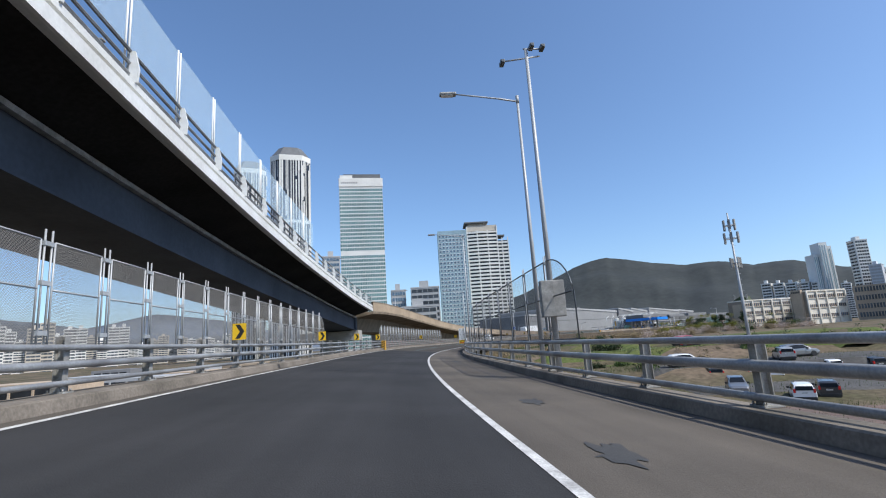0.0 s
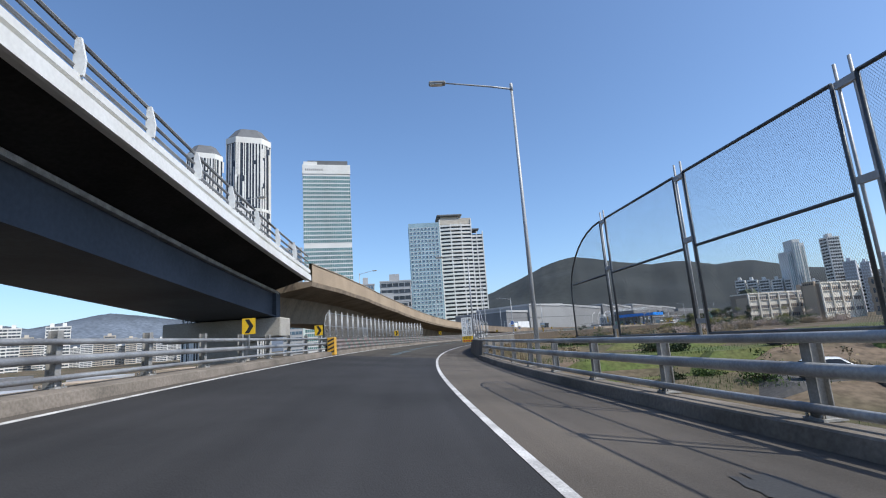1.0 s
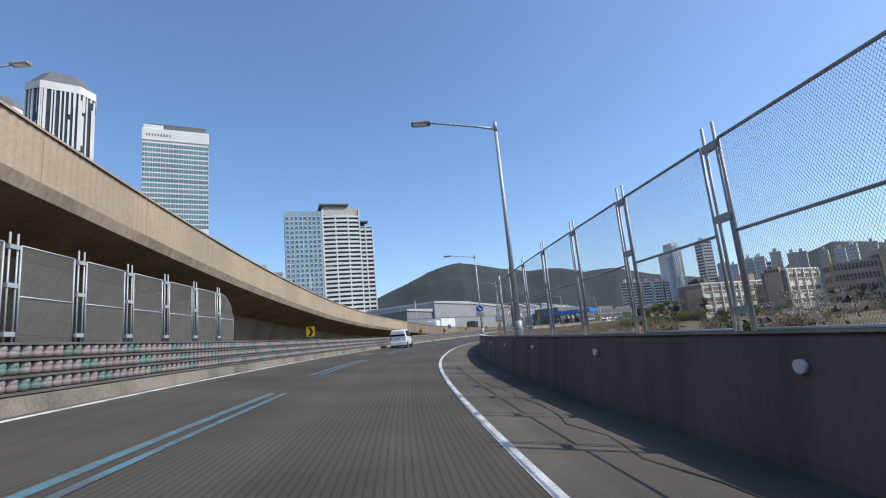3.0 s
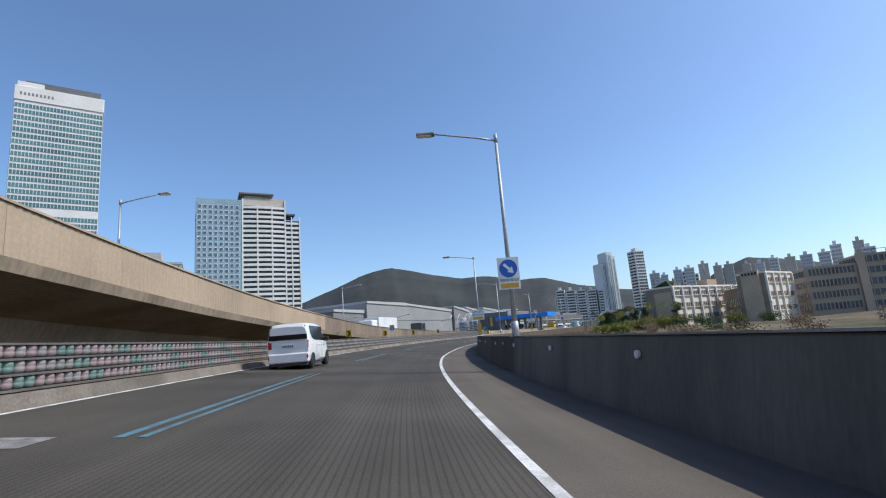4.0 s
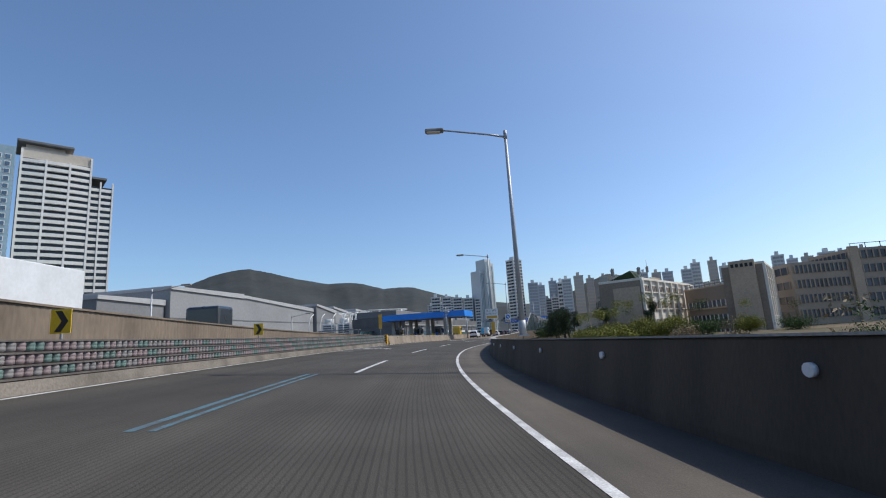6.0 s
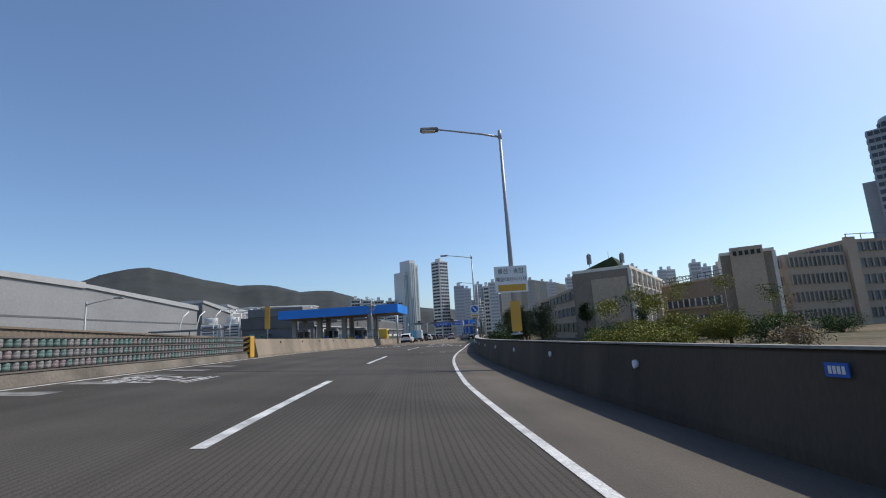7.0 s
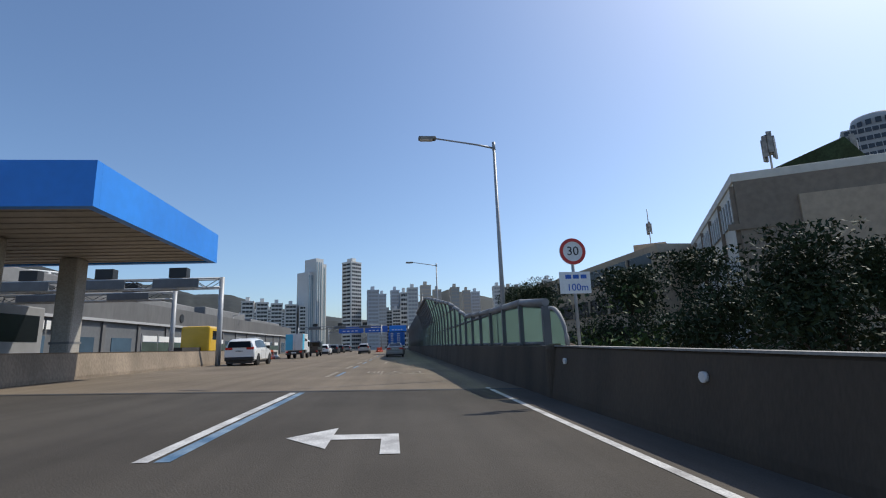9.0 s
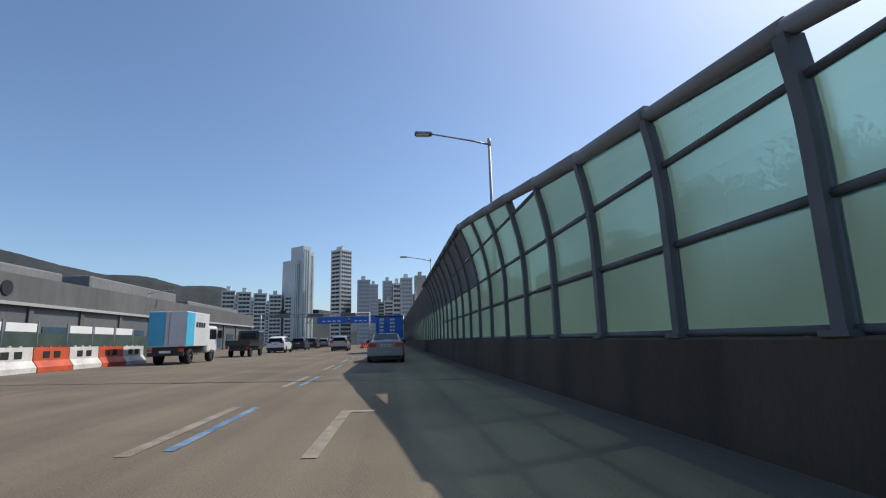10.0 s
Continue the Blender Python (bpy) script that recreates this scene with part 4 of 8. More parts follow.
def banded_tower():
    m, w = stand(33, 505, 66, 505.5, -7)
    t = thing("banded_tower", "tower with white balcony bands and a dark flat hat", "skyscraper", m)
    H = 131
    share("body", box_mesh("body", M["pane_dark"], 0.6, w - 0.6, 0.6, 28, 0, H - 6), t, Matrix())
    bm = bmesh.new()
    n = 8
    pts = [(w * k / n, -1.6 * math.sin(math.pi * k / n)) for k in range(n + 1)]
    for (x0, y0), (x1, y1) in zip(pts, pts[1:]):
        vs = [bm.verts.new(p) for p in ((x0, y0, 0), (x1, y1, 0), (x1, y1, 1.9), (x0, y0, 1.9), (x0, 1.0, 1.9), (x1, 1.0, 1.9), (x0, 1.0, 0), (x1, 1.0, 0))]
        for q in ((0, 1, 2, 3), (3, 2, 5, 4), (6, 7, 1, 0)):
            bm.faces.new([vs[k] for k in q])
    bmesh.ops.remove_doubles(bm, verts=bm.verts, dist=0.001)
    band = shared(bm, "balcony", M["tower_white"])
    flank = box_mesh("band", M["tower_warm"], 0, 28, -0.2, 0.7, 0, 1.5)
    for i in range(31):
        z = 4 + i * 3.85
        share("balcony", band, t, Matrix.Translation((0, 0, z)))
        share("band", flank, t, Matrix.Translation((0, 28.5, z)) @ SIDE)
    for x in (0, w - 1.0, w * 0.33, w * 0.66):
        share("pier", box_mesh("pier", M["tower_white"], x, x + 1.0, -0.4 if x in (0, w - 1.0) else -1.5, 1, 0, H - (4 if x in (0, w - 1.0) else 9)), t, Matrix())
    share("parapet", box_mesh("parapet", M["tower_warm"], 0.2, w - 0.2, 0.3, 27, H - 9, H - 3), t, Matrix())
    share("hat", box_mesh("hat", M["darkgrey"], -2, w * 0.72, -1.5, 24, H - 0.5, H + 1.2, bev=0.4), t, Matrix(), "dark flat roof that juts out")
    share("hat_core", box_mesh("hat_core", M["tower_warm"], 2, w * 0.6, 2, 20, H - 3, H - 0.5), t, Matrix())
    # the lower wing
    w2 = 11.5
    share("wing_body", box_mesh("wing_body", M["pane_dark"], w + 0.3, w + w2 - 0.4, 3, 26, 0, H - 20), t, Matrix())
    b2 = box_mesh("balcony", M["tower_white"], w, w + w2, 2.0, 4.0, 0, 1.8)
    for i in range(28):
        share("balcony", b2, t, Matrix.Translation((0, 0, 4 + i * 3.85)))
    for x in (w + 4.5, w + w2 - 0.8):
        share("pier", box_mesh("pier", M["tower_white"], x, x + 0.8, 1.7, 3, 0, H - 17), t, Matrix())
    share("wing_hat", box_mesh("wing_hat", M["darkgrey"], w + 0.5, w + 8, 3, 20, H - 15, H - 13.8), t, Matrix())
    return t


def striped_tower(ax, ay, bx, by, H, seed, label):
    m, w = stand(ax, ay, bx, by, -7)
    t = thing("apartment_tower", label, "skyscraper", m)
    rng = random.Random(seed)
    c = w * 0.22
    ring = [(c, 0), (w - c, 0), (w, c), (w, w - c), (w - c, w), (c, w), (0, w - c), (0, c)]

    def prism(bm, ring, z0, z1, grow=0.0, idx=0):
        cx = w / 2
        lo = [bm.verts.new((x, y, z0)) for x, y in ring]
        hi = [bm.verts.new((cx + (x - cx) * (1 - grow), cx + (y - cx) * (1 - grow), z1)) for x, y in ring]
        for k in range(len(ring)):
            bm.faces.new((lo[k], lo[(k + 1) % 8], hi[(k + 1) % 8], hi[k])).material_index = idx
        bm.faces.new(hi).material_index = idx

    bm = bmesh.new()
    prism(bm, ring, 0, H - 14)
    part("body", bm, M["pane_dark"], t)
    bm = bmesh.new()
    big = [(w / 2 + (x - w / 2) * 1.04, w / 2 + (y - w / 2) * 1.04) for x, y in ring]
    prism(bm, big, H - 15, H - 10)
    part("crown", bm, M["tower_white"], t, "white rounded crown")
    bm = bmesh.new()
    prism(bm, ring, H - 10, H, 0.4)
    part("roof", bm, M["darkgrey"], t, "dark sloping roof cap")
    fins = []
    for a, b in ((7, 0), (0, 1), (1, 2)):
        (x0, y0), (x1, y1) = ring[a], ring[b]
        n = max(3, int(math.hypot(x1 - x0, y1 - y0) / 2.2))
        for k in range(n + 1):
            f = k / n
            fins.append((x0 + (x1 - x0) * f, y0 + (y1 - y0) * f))
    for k, (x, y) in enumerate(fins):
        z0 = 0
        while z0 < H - 16:
            z1 = min(H - 15, z0 + rng.uniform(18, 55))
            off = rng.choice((0, 0.35, 0.9)) if k % 2 else 0
            wd = rng.choice((0.35, 0.5, 0.7))
            share("fin", box_mesh("fin", M["tower_white"], x - wd + off, x + wd + off, y - 0.6, y + 0.4, z0, z1), t, Matrix())
            z0 = z1 + (rng.uniform(2, 6) if k % 2 else 0)
    for z in (H * 0.42, H * 0.62):
        bm = bmesh.new()
        prism(bm, [(w / 2 + (x - w / 2) * 1.03, w / 2 + (y - w / 2) * 1.03) for x, y in ring], z, z + 2.5)
        part("ledge", bm, M["tower_white"], t)
    return t


glass_tower()
punched_tower()
banded_tower()
striped_tower(-141, 402, -109, 412, 190, 1, "white and dark striped apartment tower with a rounded crown")
striped_tower(-199, 463, -171, 474, 204, 2, "farther striped apartment tower with a rounded crown")


def slab_block(name, ax, ay, bx, by, H, depth, floors, cols, wall, pane, label, z=-4, category="apartment building", top=True, group="", balc=False):
    """A slab with one row of windows a storey on the front and on the left flank."""
    m, w = stand(ax, ay, bx, by, z)
    t = thing(name, label, category, m, group)
    share("wall", box_mesh("wall", wall, 0, w, 0, depth, 0, H), t, Matrix())
    fh = H / floors
    win = strip_mesh(w - 1.2, fh * 0.55, cols, pane, wall, 0.3)
    fl = strip_mesh(depth - 2.0, fh * 0.5, max(2, cols // 3), pane, wall, 0.2)
    for i in range(floors):
        share("window", win, t, Matrix.Translation((0.6, -0.02, fh * (i + 0.25))))
        share("window", fl, t, Matrix.Translation((-0.02, depth - 1.0, fh * (i + 0.25))) @ SIDE)
    if top:
        share("roof", box_mesh("roof", wall, w * 0.3, w * 0.62, depth * 0.2, depth * 0.8, H, H + fh * 1.3), t, Matrix())
        share("roof_edge", box_mesh("roof_edge", wall, -0.2, w + 0.2, -0.2, depth + 0.2, H - 0.02, H + 0.8), t, Matrix())
    return t


# a slim pair of towers and the blocks ahead
def ribbed_tower():
    m, w = stand(408, 512, 426, 509.2, -4)
    t = thing("ribbed_tower", "tall pale tower of slim ribbed shafts", "skyscraper", m)
    for k, (x0, x1, y, h) in enumerate(((0, 6.5, 4, 72), (5, 13, 0, 84), (12, 18, 2, 80), (17, w + 1, 5, 66))):
        s_ = share("shaft", box_mesh("shaft", M["tower_white"], x0, x1, y, y + 16, 0, h), t, Matrix())
        for j in range(3):
            xx = x0 + 0.7 + j * (x1 - x0 - 1.2) / 3
            share("window", box_mesh("window", M["pane_pale"], xx, xx + (x1 - x0) / 10, y - 0.25, y, 4, h - 3), s_, Matrix())
    return t


ribbed_tower()
slab_block("grid_tower", 430, 486, 442, 484.2, 80, 12, 24, 5, M["tower_white"], M["pane_dark"], "pale tower with a regular grid of windows", group="skyline towers")
rng = random.Random(11)
for k in range(7):
    f = k / 7
    ax, ay = 455 + 62 * f, 660 - 62 * f
    slab_block("apartment_block", ax, ay, ax + 7.2, ay - 6.6, 46 + rng.uniform(-3, 4), 14, 16, 3, M["tower_white"], M["pane_dark"], "white high-rise apartment slab in a long row", group="apartment row")
for k in range(6):
    f = k / 6
    ax, ay = 442 + 26 * f, 478 - 36 * f
    slab_block("apartment_block", ax, ay, ax + 4.6, ay - 6.0, rng.uniform(34, 56), 14, 13, 3, rng.choice((M["tower_warm"], M["tower_grey"], M["tower_white"])), M["pane_dark"], "grey and beige apartment block", group="blocks ahead")
for k in range(5):
    f = k / 5
    slab_block("apartment_block", 372 + 42 * f, 555 - 40 * f, 379 + 42 * f, 548.5 - 40 * f, 46 - 5 * f, 12, 14, 3, M["tower_white"], M["pane_dark"], "white apartment slab at the foot of the mountain", group="apartments below the mountain")
for k in range(34):
    a = radians(50.5 + k * 1.3 + rng.uniform(-0.3, 0.3))
    r = 490 + 26 * (k % 3) + rng.uniform(-12, 12)
    x, y = 20 + r * math.sin(a), 135 + r * math.cos(a)
    d = (math.cos(a), -math.sin(a))
    wd = rng.uniform(6.5, 10.5)
    # light walls and grey panes: distance haze is put into the colours
    slab_block("hillside_block", x, y, x + d[0] * wd, y + d[1] * wd, 49 + 2.5 * (k % 3) + 0.06 * k + rng.uniform(-3, 3), 11, 17, 3, rng.choice((M["tower_warm"], M["tower_pale"], M["tower_white"], M["tower_white"])), M["tower_grey"], "pale grey and beige hillside block, distance haze in its colours", group="hillside apartments")
for k in range(34):
    a = radians(-47 + k * 0.85)
    r = 640 + rng.uniform(-50, 90) + 8 * k
    x, y = r * math.sin(a), r * math.cos(a)
    d = (math.cos(a), -math.sin(a))
    # mid-tone panes paint the haze over the far windows
    slab_block("far_block", x, y, x + d[0] * 13, y + d[1] * 13, rng.uniform(34, 56) * (1 if k < 17 else 0.75), 14, 14, 3, rng.choice((M["tower_white"], M["tower_white"], M["tower_warm"])), M["pane_mid"], "white high-rise block in the far town", group="far town", z=-6)
corner = slab_block("corner_tower", 334, 158, 329, 122, 84, 30, 25, 16, M["tower_grey"], M["pane_dark"], "grey high-rise with a rounded roof corner", group="skyline towers", top=False)
share("shoulder", box_mesh("shoulder", M["tower_grey"], -5, -0.3, 5, 26, 0, 62), corner, Matrix(), "lower side shaft with a pointed cap")
bm = bmesh.new()
tube(bm, [(12, 10, 84), (12, 10, 88), (12, 10, 90)], 8.6, 28, taper=7.4)
part("roof_drum", bm, M["tower_grey"], corner, "rounded rooftop drum")
for k in range(7):
    share("drum_window", box_mesh("drum_window", M["pane_dark"], -0.9, 0.9, -0.15, 0, 85.2, 87.4), corner, Matrix.Translation((12, 10, 0)) @ Matrix.Rotation(radians(-60 + 20 * k), 4, "Z") @ Matrix.Translation((0, -8.55, 0)))
share("roof_plant", box_mesh("roof_plant", M["darkgrey"], 22, 34, 4, 22, 84, 88.5, bev=0.4), corner, Matrix())
for k in range(26):
    x, y = -34 - 13 * (k % 5) + rng.uniform(-5, 5), 62 + 17 * (k // 5) + rng.uniform(-6, 6)
    slab_block("low_building", x, y, x + rng.uniform(8, 13), y + rng.uniform(-2, 2), rng.uniform(3.2, 6.2), rng.uniform(7, 11), 2, 4, rng.choice((M["grey"], M["tan"], M["darkgrey"], M["tower_grey"])), M["pane_dark"], "low flat-roofed building below the bridge", z=-6.9, category="building", top=False, group="low buildings")
for ax, ay, bx, by, h, mt, lb in ((-89, 369, -76, 372, 78, "pane_blue", "small white and blue office block"), (-33, 330, -23, 331, 44, "pane_blue", "low dark glass block"), (-19, 322, 0, 322, 44, "pane_dark", "grey stepped block with dark windows"), (-24, 300, -2, 301, 30, "pane_dark", "low dark block beyond the ramp")):
    slab_block("office_block", ax, ay, bx, by, h, 16, max(5, int(h / 4)), 5, M["tower_grey"], M[mt], lb, z=-7, category="building")


# ---- the school on the right ----
def school_block(ax, ay, bx, by, H, depth, bays, label, z=-4, gable="brown", wins=True):
    m, w = stand(ax, ay, bx, by, z)
    t = thing("school_block", label, "school", m, group="school blocks")
    share("wall", box_mesh("wall", M["pale"], 0, w, 0, depth, 0, H), t, Matrix())
    share("gable", box_mesh("gable", M[gable], -0.25, -0.003, 0.0, depth, 0, H + 0.4), t, Matrix(), "plain rendered gable wall")
    share("roof_edge", box_mesh("roof_edge", M["pale"], -0.26, w + 0.2, -0.35, depth + 0.1, H, H + 0.5, bev=0.04), t, Matrix())
    fl = 4
    fh = H / fl
    bw = w / bays
    pane = strip_mesh(bw - 0.9, 1.25, 4, M["pane_mid"], M["tan"], 0.1)
    sill = box_mesh("sill", M["pale"], 0, bw - 0.8, -0.35, 0, 0, 0.18)
    for i in range(fl):
        for j in range(bays):
            p = share("window", pane, t, Matrix.Translation((j * bw + 0.5, -0.01, i * fh + fh * 0.34)))
            share("sill", sill, p, Matrix.Translation((-0.1, 0, -0.2)))
    for j in range(bays + 1):
        share("pier", box_mesh("pier", M["pale"], j * bw - 0.25, j * bw + 0.25, -0.5, 0, 0, H), t, Matrix())
    return t, m, w


A_, mA, wA = school_block(128.0, 205.0, 164, 209.3, 13.6, 8.5, 8, "four-storey pale school wing with window bands and a plain shaded gable")
back = strip_mesh(3.4, 1.5, 4, M["pane_dark"], M["tower_white"], 0.12)
for i in range(4):
    for j in range(8):
        share("window", back, A_, Matrix.Translation((wA - 0.5 - j * 4.5, 8.51, 1.3 + i * 3.4)) @ Matrix.Rotation(math.pi, 4, "Z"))
for j in range(9):
    share("drain_pipe", box_mesh("drain_pipe", M["brown"], j * 4.5 - 0.08, j * 4.5 + 0.08, 8.5, 8.72, 0, 13.4), A_, Matrix())
bm = bmesh.new()
vs = [bm.verts.new(p) for p in ((1.5, 1.3, 14.1), (6, 1.3, 14.1), (6, 7.4, 14.1), (1.5, 7.4, 14.1), (1.5, 2.4, 15.9), (6, 2.4, 15.9))]
for q in ((0, 1, 5, 4), (2, 3, 4, 5), (0, 4, 3), (1, 2, 5)):
    bm.faces.new([vs[k] for k in q])
part("stair_roof", bm, M["leaf_dark"], A_, "small green pitched roof")
share("gable_panel", box_mesh("gable_panel", M["tan"], -0.5, -0.253, 0.3, 5.6, 0, 12.4), A_, Matrix(), "lighter smooth panel on the gable")
for z in (3.6, 7.2, 10.8):
    share("string_course", box_mesh("string_course", M["brown"], -0.32, -0.253, -0.2, 9.1, z, z + 0.35), A_, Matrix())
B_, mB, wB = school_block(142.5, 187.5, 160.2, 190.6, 15.0, 7, 4, "pale school wing with a stair tower at its corner", gable="brown")
share("stair_tower", box_mesh("stair_tower", M["tan"], -1.2, -0.253, 1.2, 5.6, 0, 16.0), B_, Matrix(), "stair tower that stands out of the gable")
for k in range(5):
    share("vent", box_mesh("vent", M["black"], -1.28, -1.203, 1.5 + k * 0.8, 2.0 + k * 0.8, 14.7, 15.4), B_, Matrix())
mW, wW = stand(153.5, 207.0, 143.2, 194.4, -4)
W_ = thing("school_wing", "low brown school wing with window rows and a roof railing", "school", mW, group="school blocks")
share("wall", box_mesh("wall", M["brown"], 0, wW, 0, 7, 0, 11.8), W_, Matrix())
share("roof_edge", box_mesh("roof_edge", M["tan"], -0.1, wW, -0.15, 7, 11.8, 12.1), W_, Matrix())
west = strip_mesh(wW - 2.5, 1.35, 9, M["pane_mid"], M["tower_white"], 0.15)
for z in (1.6, 4.6, 7.6):
    share("window", west, W_, Matrix.Translation((1.2, -0.02, z)))
    share("sill", box_mesh("sill", M["tan"], 1.0, wW - 1.0, -0.25, 0, z - 0.4, z - 0.1), W_, Matrix())
for k in range(9):
    share("rail_post", box_mesh("rail_post", M["dark_frame"], 0.4 + k * 1.9, 0.5 + k * 1.9, 0.1, 0.18, 12.1, 13.1), W_, Matrix())
for z in (12.5, 13.1):
    share("rail", box_mesh("rail", M["dark_frame"], 0.3, wW - 0.2, 0.1, 0.18, z, z + 0.1), W_, Matrix())
slab_block("school_hall", 160.6, 187.0, 168.6, 178.2, 16.0, 12, 5, 12, M["stone"], M["pane_mid"], "long tan school building with shaded window bands", category="school", group="school blocks", top=False)
C_ = slab_block("school_hall", 169.0, 177.8, 192, 152, 18.2, 14, 6, 26, M["stone"], M["pane_mid"], "taller end of the tan school building", category="school", group="school blocks", top=False)
share("pier", box_mesh("pier", M["tan"], -0.5, 1.4, -0.7, -0.02, 0, 18.6), C_, Matrix())
for k in range(12):
    share("rail_post", box_mesh("rail_post", M["dark_frame"], 0.5 + k * 3.0, 0.6 + k * 3.0, 0.2, 0.3, 18.2, 19.3), C_, Matrix())
share("rail", box_mesh("rail", M["dark_frame"], 0.4, 34, 0.2, 0.3, 19.2, 19.32), C_, Matrix())
D_ = slab_block("school_hall", 190, 252, 146, 219, 14.0, 12, 4, 11, M["tan"], M["pane_dark"], "low tan school building behind the trees", category="school", group="school blocks", top=False)


def antenna(x, y, z, h, label):
    t = thing("antenna", label, "antenna", Matrix.Translation((x, y, z)), group="roof antennas")
    bm = bmesh.new()
    tube(bm, [(0, 0, -0.4), (0, 0, h)], 0.06, 6)
    part("pole", bm, M["galv"], t)
    rng = random.Random(int(x * 10))
    for k in range(7):
        a = k * 0.9
        bm = bmesh.new()
        box(bm, -0.13, 0.13, 0.25, 0.35, h * 0.35 + 0.2 * (k % 3), h * 0.35 + 1.3 + 0.2 * (k % 3), Matrix.Rotation(a, 4, "Z"))
        box(bm, -0.03, 0.03, 0, 0.25, h * 0.5, h * 0.5 + 0.06, Matrix.Rotation(a, 4, "Z"))
        part("panel", bm, M["post"], t)
    return t


antenna(128.8, 211.2, 10.35, 2.2, "cluster of panel antennas on the school roof")
antenna(131.5, 206.8, 10.35, 1.6, "small antenna on the roof edge")
antenna(166, 221, 13, 5.5, "tall cluster of phone antennas on a roof stub")
bm = bmesh.new()
box(bm, 163.5, 168.5, 219, 223, 8, 13.2)
tagged(part("roof_stub", bm, M["tan"]), "plain roof block under the antennas", "building")


# ---- lettering ----
def lettering(name, text, size, material, parent, m, depth=0.004, align="CENTER", stretch=1.0):
    cu = bpy.data.curves.new(name, "FONT")
    cu.body, cu.size, cu.align_x, cu.align_y, cu.extrude = text, size, align, "CENTER", depth
    tmp = new(name, cu)
    bpy.context.view_layer.update()
    me = bpy.data.meshes.new_from_object(tmp.evaluated_get(bpy.context.evaluated_depsgraph_get()))
    bpy.data.objects.remove(tmp)
    bpy.data.curves.remove(cu)
    me.name = name
    me.materials.clear()
    me.materials.append(material)
    return share(name, me, parent, m @ Matrix.Diagonal((1, stretch, 1, 1)))


UPRIGHT = Matrix.Rotation(radians(90), 4, "X")  # lettering that stands and faces the traffic


# ---- street lamps ----
def lamp_meshes(h, arm):
    out = []
    bm = bmesh.new()
    tube(bm, [(0, 0, 0), (0, 0, h)], 0.095, 12, taper=0.05)
    box(bm, -0.17, 0.17, -0.17, 0.17, -0.02, 0.03)
    tube(bm, [(0, 0, 0.03), (0, 0, 0.5)], 0.12, 12)
    out.append(shared(bm, "pole", M["galv"]))
    bm = bmesh.new()
    tube(bm, [(0, 0, h - 0.12), (-arm * 0.3, 0, h + 0.02), (-arm * 0.7, 0, h + 0.16), (-arm, 0, h + 0.26)], 0.04, 8, taper=0.028)
    tube(bm, [(0, 0, h - 0.2), (0, 0, h + 0.12)], 0.065, 8)
    out.append(shared(bm, "arm", M["galv"]))
    bm = bmesh.new()
    box(bm, -arm - 0.62, -arm + 0.05, -0.14, 0.14, h + 0.2, h + 0.32, bev=0.045)
    out.append(shared(bm, "lamp_head", M["post"]))
    bm = bmesh.new()
    box(bm, -arm - 0.56, -arm - 0.08, -0.11, 0.11, h + 0.18, h + 0.201)
    out.append(shared(bm, "lens", M["signwhite"]))
    return out


def street_lamp(m, meshes, label="tall galvanised street lamp with one arm over the road"):
    t = thing("street_lamp", label, "street lamp", m, group="street lamps")
    share("pole", meshes[0], t, Matrix())
    share("arm", meshes[1], t, Matrix())
    hd = share("lamp_head", meshes[2], t, Matrix())
    share("lens", meshes[3], hd, Matrix())
    return t


L8, L9 = lamp_meshes(7.15, 2.25), lamp_meshes(8.4, 2.25)
for s in (70.0, 98.8, 127.9, 156.2, 184.1, 212.1, 240.2, 267.8, 295.6, 323.5, 351.5):
    street_lamp(facing(s, along(RIGHT, s) + (0.17 if s < 260 else 0.42), 1.16 if s < 260 else 0.2), L8 if s < 260 else L9)
street_lamp(facing(17.6, 5.15, -0.3), lamp_meshes(11.1, 2.5))
street_lamp(facing(45.2, 4.75, -0.3), lamp_meshes(11.6, 2.7))


def camera_pole():
    t = thing("camera_pole", "tall steel pole with traffic cameras and a grey box", "pole", facing(15.9, 5.2, -0.3))
    bm = bmesh.new()
    tube(bm, [(0, 0, 0), (0, 0, 12.2)], 0.1, 12, taper=0.06)
    part("pole", bm, M["galv"], t)
    bm = bmesh.new()
    tube(bm, [(-0.9, 0, 11.7), (0.5, 0, 11.9)], 0.03, 6)
    tube(bm, [(-0.1, 0, 12.2), (0.55, 0, 12.2)], 0.03, 6)
    part("bracket", bm, M["galv"], t)
    for x, z in ((-0.95, 11.6), (0.2, 12.25), (0.6, 12.2)):
        bm = bmesh.new()
        box(bm, x - 0.08, x + 0.08, -0.22, 0.12, z - 0.07, z + 0.08, bev=0.02)
        tube(bm, [(x, -0.25, z), (x, -0.22, z)], 0.05, 8)
        part("camera_box", bm, M["dark_frame"], t)
    bm = bmesh.new()
    box(bm, -0.45, 0.35, -0.35, -0.1, 2.3, 3.5, bev=0.03)
    part("cabinet", bm, M["post"], t, "grey steel cabinet")
    return t


camera_pole()


# ---- signs ----
def board(bm, x0, x1, z0, z1, y=0.0, d=0.02):
    box(bm, x0, x1, y - d, y, z0, z1)


def disc(bm, cx, cz, r, y, d=0.008, n=28, r2=0.0):
    if r2:
        for k in range(n):
            a, b = 2 * math.pi * k / n, 2 * math.pi * (k + 1) / n
            q = [(cx + q_ * math.cos(w_), y - d, cz + q_ * math.sin(w_)) for q_, w_ in ((r, a), (r, b), (r2, b), (r2, a))]
            bm.faces.new([bm.verts.new(p) for p in q])
        return
    tube(bm, [(cx, y, cz), (cx, y - d, cz)], r, n)


